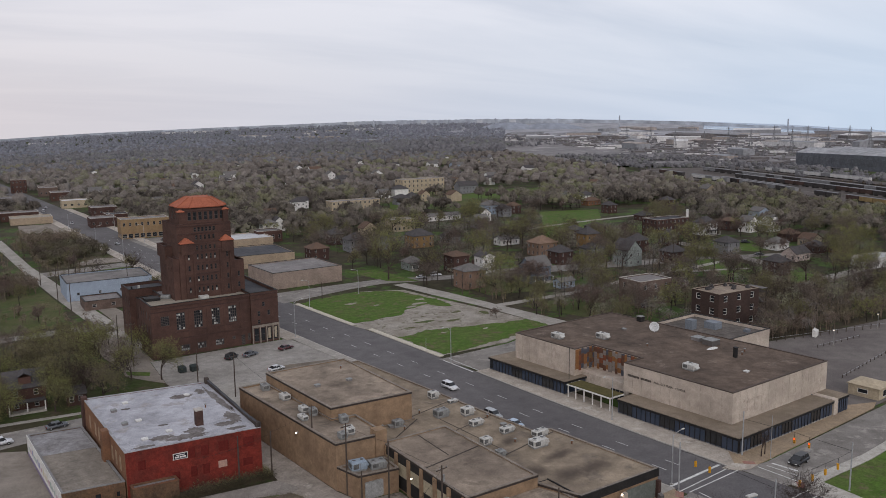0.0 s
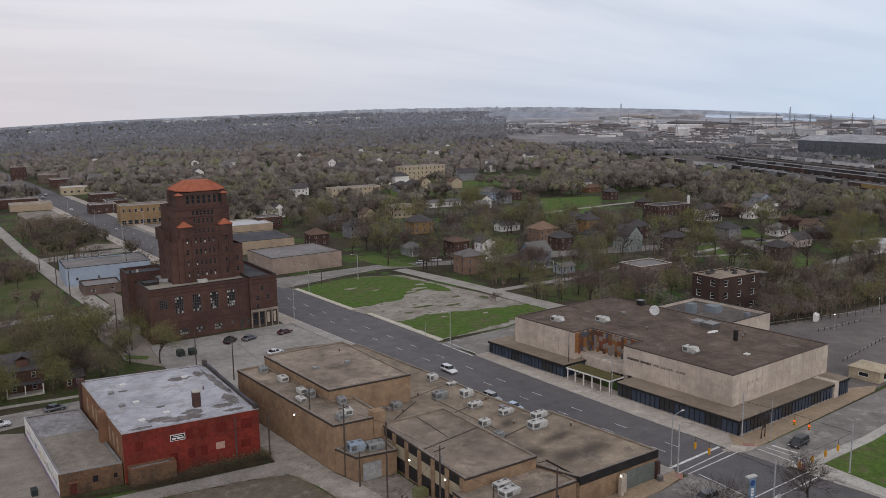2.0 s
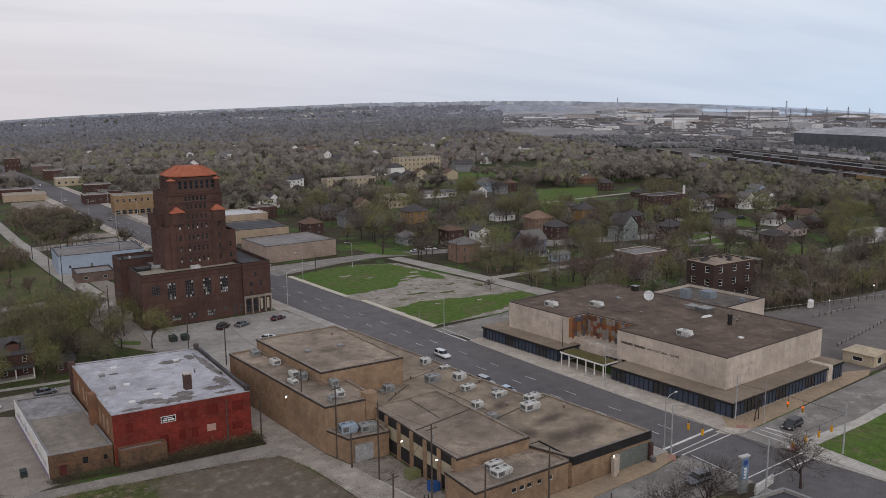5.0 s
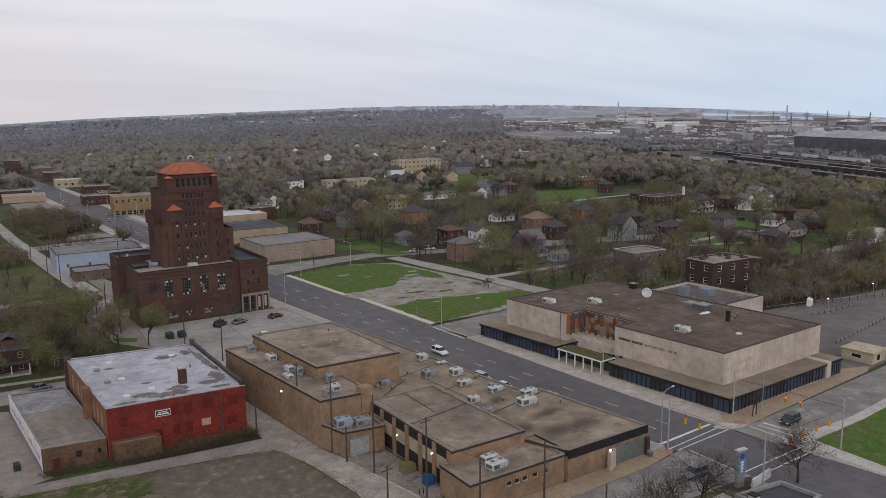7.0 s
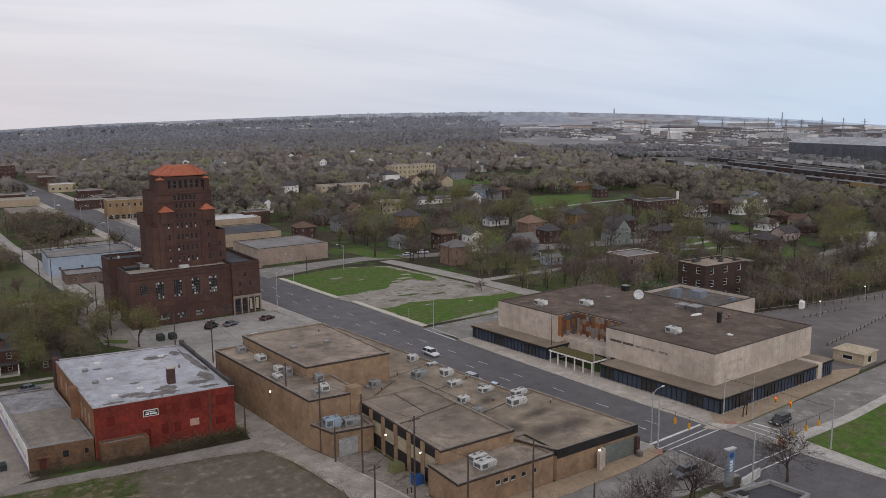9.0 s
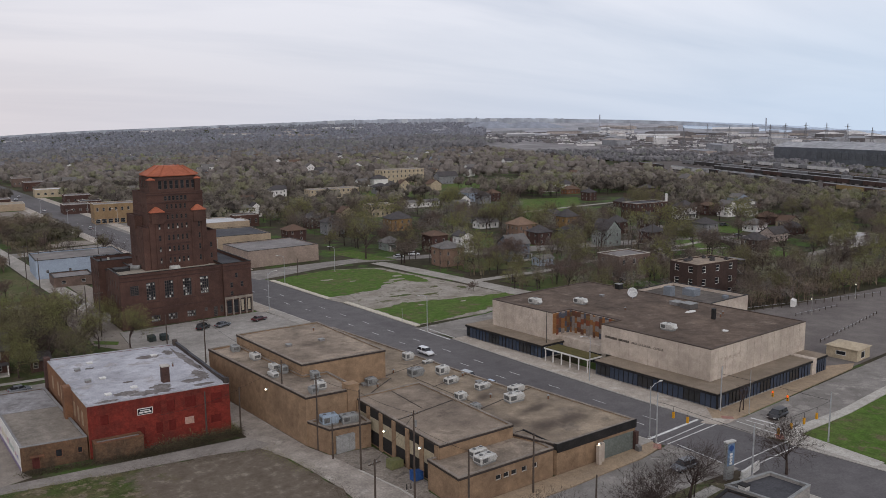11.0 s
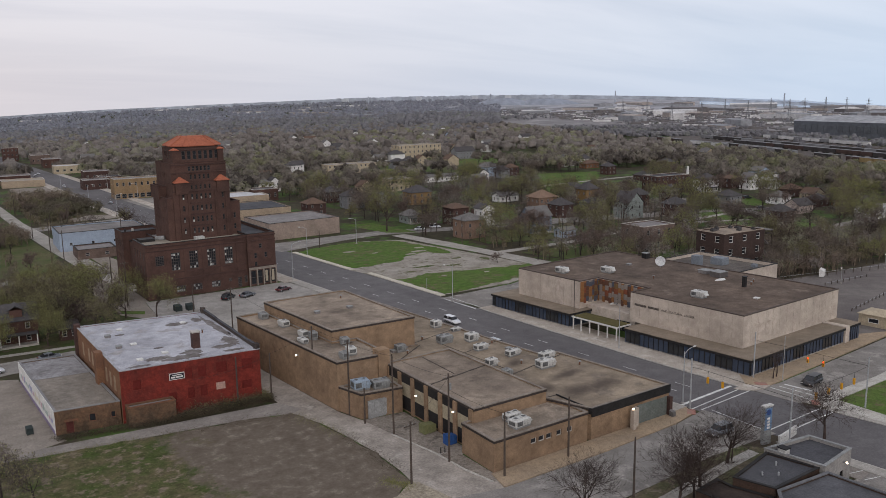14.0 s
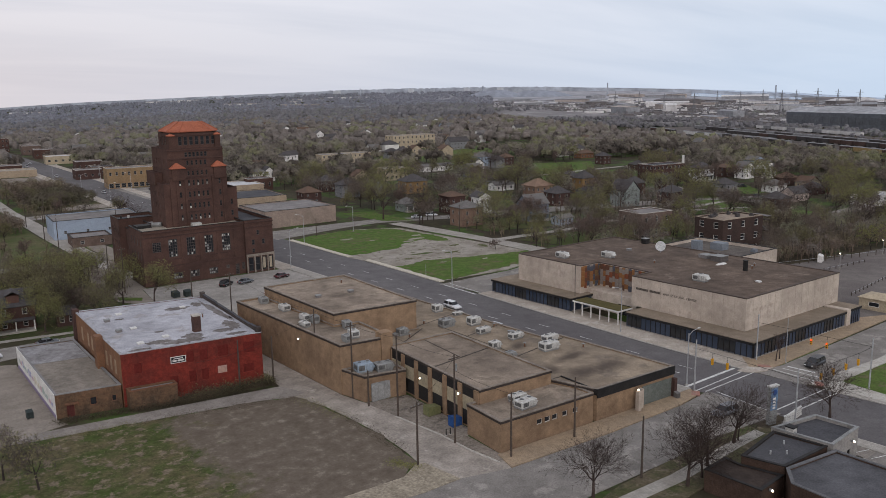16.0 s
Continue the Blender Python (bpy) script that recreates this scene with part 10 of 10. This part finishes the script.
def skip(x, y, w, d, h, paint, label, turn=0, name="skip"):
    """A steel refuse skip with a sloped lid, ribs and feet."""
    ob = thing(name, (x, y, 0.02), label, "skip", "refuse skips")
    ob.rotation_euler = (0, 0, radians(turn))
    bm = bmesh.new()
    v = [bm.verts.new(p) for p in ((-w / 2, -d / 2, 0.12), (w / 2, -d / 2, 0.12), (w / 2, d / 2, 0.12), (-w / 2, d / 2, 0.12), (-w / 2, -d / 2, h * 0.8), (w / 2, -d / 2, h * 0.8), (w / 2, d / 2, h), (-w / 2, d / 2, h))]
    for f in ((3, 2, 1, 0), (4, 5, 6, 7), (0, 1, 5, 4), (1, 2, 6, 5), (2, 3, 7, 6), (3, 0, 4, 7)):
        bm.faces.new([v[i] for i in f])
    part("body", bm, paint, ob)
    bm = bmesh.new()
    for s in (-1, 1):
        for t in (-1, 1):
            box(bm, s * w * 0.4 - 0.08, s * w * 0.4 + 0.08, t * d * 0.4 - 0.08, t * d * 0.4 + 0.08, 0, 0.12)
    part("feet", bm, BLACK_TRIM, ob)
    for s in (-0.3, 0, 0.3):
        bm = bmesh.new()
        box(bm, s * w - 0.05, s * w + 0.05, -d / 2 - 0.05, -d / 2, 0.15, h * 0.78)
        part("rib", bm, paint, ob)


skip(68.3, 101.2, 1.3, 1.8, 1.8, mat("blue_skip_paint", (0.025, 0.075, 0.22), (0.02, 0.05, 0.15), 0.6), "blue steel refuse skip against the wall", 92)
skip(68.0, 107.2, 1.6, 2.4, 1.7, mat("green_cabinet_paint", (0.15, 0.155, 0.075), (0.10, 0.10, 0.055), 0.6), "grey-green machine cabinet beside the wall", 92, "machine_cabinet")
skip(58.9, 212.6, 1.8, 1.8, 1.7, mat("dark_skip_paint", (0.03, 0.04, 0.04), (0.05, 0.055, 0.05), 0.6), "dark steel refuse skip in the car park", 5)
skip(61.9, 211.9, 1.8, 1.8, 1.7, mat("dark_skip_paint", (0.03, 0.04, 0.04)), "dark steel refuse skip in the car park", 5)
skip(226.6, 132.4, 3.2, 1.2, 2.4, WHITE_TRIM, "white steel utility cabinet beside the scrub", 20, "utility_cabinet")
skip(105.2, 87.6, 0.8, 0.8, 1.15, mat("grey_bin_paint", (0.16, 0.15, 0.145)), "grey litter bin on the pavement corner", 0, "litter_bin")
skip(14.2, 146.3, 1.0, 1.0, 1.4, mat("dark_skip_paint", (0.03, 0.04, 0.04)), "dark wheeled bin in the yard", 5, "wheeled_bin")
for px, py in ((65.0, 99.0), (65.7, 98.9)):
    plain_post(px, py, 1.1, BLACK_TRIM, "short dark steel bollard", 0.1, "bollard")


def bank_sign():
    ob = thing("bank_sign", (107.9, 71.6, 0.1), "tall grey sign pylon with blue panel and round emblem", "sign")
    ob.rotation_euler = (0, 0, radians(-8))
    bm = bmesh.new()
    box(bm, -0.8, 0.8, -0.3, 0.3, 0, 6.2)
    part("slab", bm, UNIT_GREY, ob)
    bm = bmesh.new()
    box(bm, -1.0, 1.0, -0.36, 0.36, 6.2, 6.4)
    part("cap", bm, UNIT_WHITE, ob)
    bm = bmesh.new()
    box(bm, -0.72, 0.72, -0.36, -0.301, 2.4, 6.0)
    panel = part("panel", bm, mat("sign_blue", (0.13, 0.2, 0.30), rough=0.5), ob, "blue sign panel")
    bm = bmesh.new()
    tube(bm, [(0, -0.40, 5.3), (0, -0.361, 5.3)], 0.5, 16)
    part("emblem", bm, mat("emblem_blue", (0.03, 0.07, 0.2), rough=0.5), panel)
    for i in range(4):
        bm = bmesh.new()
        box(bm, -0.28, 0.28, -0.40, -0.361, 2.6 + i * 0.5, 2.95 + i * 0.5)
        part("letter_bar", bm, WHITE_TRIM, panel)
    bm = bmesh.new()
    box(bm, 0, 6.2, -0.15, 0.15, 0, 1.5)
    ob = solo("sign_wall", bm, WHITE_TRIM, "low white rendered wall beside the bank", "wall", place=(109.0, 70.0, 0.05))
    ob.rotation_euler = (0, 0, radians(9))


bank_sign()


def kiosk():
    ob = thing("kiosk", (188.6, 95.4, 0), "low cream block store with a shallow white roof", "store")
    ob.rotation_euler = (0, 0, radians(4))
    c = [(-3.4, -3.6), (3.4, -3.6), (3.4, 3.6), (-3.4, 3.6)]
    hs = {0: [(2.2, 4.2, 0.4, 2.1)], 3: [(2.2, 4.6, 0.9, 2.0)]}
    bm = bmesh.new()
    for i in range(4):
        wall_face(bm, c[i], c[(i + 1) % 4], 0, 2.7, hs.get(i, []), 0.2)
    part("wall", bm, SIDING["cream"], ob)
    for i, h in hs.items():
        window(ob, c[i], c[(i + 1) % 4], h[0], None, WHITE_TRIM, GLASS, 0.16)
    bm = bmesh.new()
    roof_hip(bm, -3.4, 3.4, -3.6, 3.6, 2.7, 3.7, 0.3)
    part("roof", bm, SIDING["cream"], ob)


kiosk()

# ---- vehicles ----
CAR_PAINT = {"white": mat("white_car_paint", (0.62, 0.63, 0.65), rough=0.3, spec=0.5, bump=0.0), "silver": mat("silver_car_paint", (0.36, 0.38, 0.40), rough=0.3, spec=0.5, bump=0.0), "black": mat("black_car_paint", (0.02, 0.021, 0.024), rough=0.3, spec=0.5, bump=0.0),
             "grey": mat("grey_car_paint", (0.12, 0.13, 0.145), rough=0.3, spec=0.5, bump=0.0), "maroon": mat("maroon_car_paint", (0.075, 0.02, 0.025), rough=0.3, spec=0.5, bump=0.0), "sky": mat("pale_blue_car_paint", (0.38, 0.47, 0.58), rough=0.3, spec=0.5, bump=0.0)}
TYRE = mat("tyre_rubber", (0.018, 0.018, 0.018), rough=0.9)
HEADLIGHT = mat("lamp_lens", (0.6, 0.6, 0.58), rough=0.2, bump=0.0)
TAIL = mat("tail_lens", (0.25, 0.01, 0.01), rough=0.3, bump=0.0)
CARS = {}


def car(x, y, turn, paint, shape="saloon", group="parked cars"):
    """A car along local x: shaped body, glazed cabin, wheels with rims, lamps and bumpers."""
    key = (paint, shape)
    m = pose(x, y, 0.03, rz=turn)
    if key in CARS:
        return copy_thing(CARS[key], m)
    words = {"saloon": "saloon car", "suv": "tall estate car", "van": "passenger van"}[shape]
    ob = thing("car", (0, 0, 0), f"{paint} {words} standing on the asphalt", "car", group)
    L, W = {"saloon": (4.6, 1.8), "suv": (4.8, 1.9), "van": (4.9, 1.95)}[shape]
    belt, roof = {"saloon": (0.92, 1.45), "suv": (1.05, 1.78), "van": (1.05, 1.8)}[shape]
    cab = {"saloon": (-1.75, -1.05, 0.55, 1.25), "suv": (-2.25, -2.0, 0.55, 1.15), "van": (-2.3, -2.05, 0.7, 1.6)}[shape]

    def hull(bm, profile, half0, half1):
        a = [bm.verts.new((px, -half0 if k < len(profile) else 0, pz)) for k, (px, pz) in enumerate(profile)]
        b = [bm.verts.new((px, half0, pz)) for px, pz in profile]
        bm.faces.new(a)
        bm.faces.new(b[::-1])
        n = len(profile)
        for i in range(n):
            j = (i + 1) % n
            bm.faces.new((a[j], a[i], b[i], b[j]))

    bm = bmesh.new()
    hull(bm, [(-L / 2, 0.35), (L / 2, 0.32), (L / 2, 0.62), (L / 2 - 0.15, 0.78), (cab[3], belt), (cab[0], belt), (-L / 2 + 0.05, belt - 0.06)], W / 2, W / 2)
    bmesh.ops.bevel(bm, geom=bm.edges[:], offset=0.06, segments=2, affect="EDGES")
    part("body", bm, CAR_PAINT[paint], ob, smooth=True)
    bm = bmesh.new()
    low = [(cab[0], belt), (cab[3], belt)]
    v = [bm.verts.new(p) for p in ((cab[0], -W / 2 + 0.06, belt - 0.02), (cab[3], -W / 2 + 0.06, belt - 0.02), (cab[3], W / 2 - 0.06, belt - 0.02), (cab[0], W / 2 - 0.06, belt - 0.02),
                                   (cab[1], -W / 2 + 0.22, roof - 0.06), (cab[2], -W / 2 + 0.22, roof - 0.06), (cab[2], W / 2 - 0.22, roof - 0.06), (cab[1], W / 2 - 0.22, roof - 0.06))]
    for f in ((3, 2, 1, 0), (4, 5, 6, 7), (0, 1, 5, 4), (1, 2, 6, 5), (2, 3, 7, 6), (3, 0, 4, 7)):
        bm.faces.new([v[i] for i in f])
    part("glasshouse", bm, GLASS, ob, "dark car windows")
    bm = bmesh.new()
    box(bm, cab[1] - 0.05, cab[2] + 0.05, -W / 2 + 0.2, W / 2 - 0.2, roof - 0.08, roof)
    bmesh.ops.bevel(bm, geom=bm.edges[:], offset=0.04, segments=1, affect="EDGES")
    part("roof", bm, CAR_PAINT[paint], ob)
    for s in (-1, 1):
        for px in (-L * 0.30, L * 0.30):
            bm = bmesh.new()
            tube(bm, [(px, s * (W / 2 - 0.2), 0.32), (px, s * (W / 2 + 0.01), 0.32)], 0.32, 14)
            w = part("wheel", bm, TYRE, ob)
            bm = bmesh.new()
            tube(bm, [(px, s * (W / 2 - 0.05), 0.32), (px, s * (W / 2 + 0.03), 0.32)], 0.19, 10)
            part("rim", bm, GALV, w)
        bm = bmesh.new()
        box(bm, L / 2 - 0.12, L / 2 + 0.01, s * W * 0.36 - 0.2, s * W * 0.36 + 0.2, 0.56, 0.72)
        part("headlight", bm, HEADLIGHT, ob)
        bm = bmesh.new()
        box(bm, -L / 2 - 0.01, -L / 2 + 0.1, s * W * 0.38 - 0.15, s * W * 0.38 + 0.15, 0.6, 0.82)
        part("tail_light", bm, TAIL, ob)
        bm = bmesh.new()
        box(bm, cab[2] + 0.1, cab[2] + 0.3, s * (W / 2 + 0.08) - 0.09, s * (W / 2 + 0.08) + 0.09, belt - 0.02, belt + 0.14)
        part("mirror", bm, CAR_PAINT[paint], ob)
        bm = bmesh.new()
        box(bm, cab[0] + (cab[3] - cab[0]) * 0.45, cab[0] + (cab[3] - cab[0]) * 0.52, s * (W / 2 - 0.14) - 0.05, s * (W / 2 - 0.14) + 0.05, belt - 0.02, roof - 0.05)
        part("pillar", bm, CAR_PAINT[paint], ob)
    ob.matrix_basis = m
    CARS[key] = ob
    return ob


for cx, cy, turn, paint, shape in ((74.2, 217.0, 40, "black", "suv"), (79.6, 216.4, 20, "grey", "saloon"), (90.6, 216.6, 15, "maroon", "saloon"), (80.2, 199.0, 10, "white", "saloon"), (58.5, 231.5, 30, "white", "suv"),
                                   (106.0, 136.6, -86, "silver", "suv"), (106.5, 129.6, -86, "sky", "saloon"), (181.4, 283.4, -18, "white", "saloon"), (189.6, 284.4, -18, "white", "suv"), (12.5, 184.8, 5, "white", "suv"),
                                   (213.3, 140.9, 30, "grey", "saloon"), (214.9, 189.5, 20, "black", "suv"), (109.4, 158.6, -86, "white", "suv"), (138.6, 82.4, 184, "black", "van"), (350.5, 269.0, -22, "black", "saloon"),
                                   (357, 266.8, -22, "silver", "saloon"), (363.1, 270.0, -22, "white", "saloon"), (370.5, 259.2, -22, "black", "suv"), (342.4, 231.5, -22, "black", "saloon"), (306.3, 175.6, 5, "grey", "suv"),
                                   (94.6, 690, 90, "white", "suv"), (97.5, 590, 90, "white", "saloon"), (100.5, 716, 90, "white", "saloon"), (95.0, 852, 90, "white", "saloon"), (100, 470, 90, "silver", "saloon"), (126, 470, 20, "black", "saloon"), (132, 466, 20, "white", "saloon"), (24, 188.5, 5, "grey", "saloon"), (105.4, 78.2, 176, "grey", "suv")):
    car(cx, cy, turn, paint, shape)


# ---- fences, weeds, small things ----
def post_fence(name, p, q, n, h, label):
    p, q = Vector((*p, 0)), Vector((*q, 0))
    ob = thing(name, p, label, "fence")
    for i in range(n):
        bm = bmesh.new()
        at = (q - p) * (i / (n - 1))
        box(bm, at.x - 0.08, at.x + 0.08, at.y - 0.08, at.y + 0.08, 0, h)
        part("fence_post", bm, POLE_WOOD, ob)
    bm = bmesh.new()
    tube(bm, [(0, 0, h * 0.8), tuple(q - p + Vector((0, 0, h * 0.8)))], 0.035, 5)
    part("rail", bm, GALV, ob)


post_fence("fence", (195, 105.8), (236, 112.2), 16, 0.9, "low row of dark posts across the car park")
post_fence("fence", (186, 142.5), (262, 124), 24, 1.6, "thin post and wire fence behind the car park")
post_fence("fence", (216, 125.2), (236, 124.0), 8, 0.9, "low row of dark posts across the car park")


DARK_WEED = mat("dead_brown_weeds", (0.085, 0.066, 0.046), (0.055, 0.05, 0.03), 0.95, 1.0, 0.3, 1.0, 0.0, island=0.4)


def weeds():
    rs = np.random.RandomState(12)
    def patch(n, sample, wide, long_, material, label, name="weeds"):
        pts = np.array([sample(rs) for _ in range(n)])
        solo_ob = new(name, quads_mesh(name, leaves(rs, pts, wide, long_), material))
        tagged(solo_ob, label, "weeds", kind="stuff")
    line = lambda p, q, spread, tall: (lambda r: (lambda t: (p[0] + (q[0] - p[0]) * t + r.normal() * spread, p[1] + (q[1] - p[1]) * t + r.normal() * spread, abs(r.normal()) * tall + 0.05))(r.uniform()))
    patch(8000, line((36.5, 137.6), (52.6, 136.6), 0.8, 0.75), 0.025, 0.2, DARK_WEED, "tall dry weeds along the red wall")
    patch(1500, line((38.5, 138.4), (52.6, 137.4), 0.5, 0.8), 0.03, 0.2, BUD_OLIVE, "green brush against the red wall")
    patch(3600, line((17.5, 140.6), (37, 137.6), 0.6, 0.4), 0.025, 0.18, DARK_WEED, "dry weeds along the annex wall")
    patch(1500, line((53.0, 137), (52.8, 150), 0.35, 0.5), 0.03, 0.18, BUD_OLIVE, "green weeds beside the lane")
    patch(900, line((55.5, 92.5), (53.5, 96.5), 0.7, 0.1), 0.025, 0.1, BUD_GREEN, "green tuft of grass round a pole")
    for k, (p, q) in enumerate((((9.8, 136.0), (28.6, 133.1)), ((28.6, 133.1), (53.2, 128.0)), ((53.4, 127.5), (56.2, 114.4)), ((56.4, 114), (56.8, 98)))):
        patch(1300, line(p, q, 0.9, 0.03), 0.025, 0.07, (BUD_OLIVE, DARK_WEED)[k % 2], "ragged weeds along the lot's edge")
    patch(6000, lambda r: (r.uniform(-30, 34), r.uniform(92, 130), abs(r.normal()) * 0.06 + 0.04), 0.015, 0.09, BUD_OLIVE, "rough grass tufts over the vacant lot")
    patch(700, lambda r: (r.uniform(30, 54), r.uniform(95, 121), abs(r.normal()) * 0.03 + 0.03), 0.03, 0.07, SCRUB, "dry stalks and litter on the dirt lot")


weeds()


def corner_saplings():
    t = make_tree(41, 5.5, 0.5, 2, 0, BUD_BROWN, DARK_TWIG, "slim bare sapling in the pavement", group="saplings", sprays=2)
    t.matrix_basis = pose(135.4, 88.4, 0.13)
    for x, y, turn in ((136.8, 88.6, 90), (98.6, 71.0, 40)):
        copy_thing(t, pose(x, y, 0.13, rz=turn))
    # budding bushy tree at the lot's near corner
    b = make_tree(43, 8.0, 0.9, 3, 3, BUD_OLIVE, TWIG, "thin budding tree on the vacant lot", 0.12, group="lot trees")
    b.matrix_basis = pose(11.0, 118.0, 0.05)
    copy_thing(b, pose(7.5, 124.0, 0.05, rz=120))


corner_saplings()
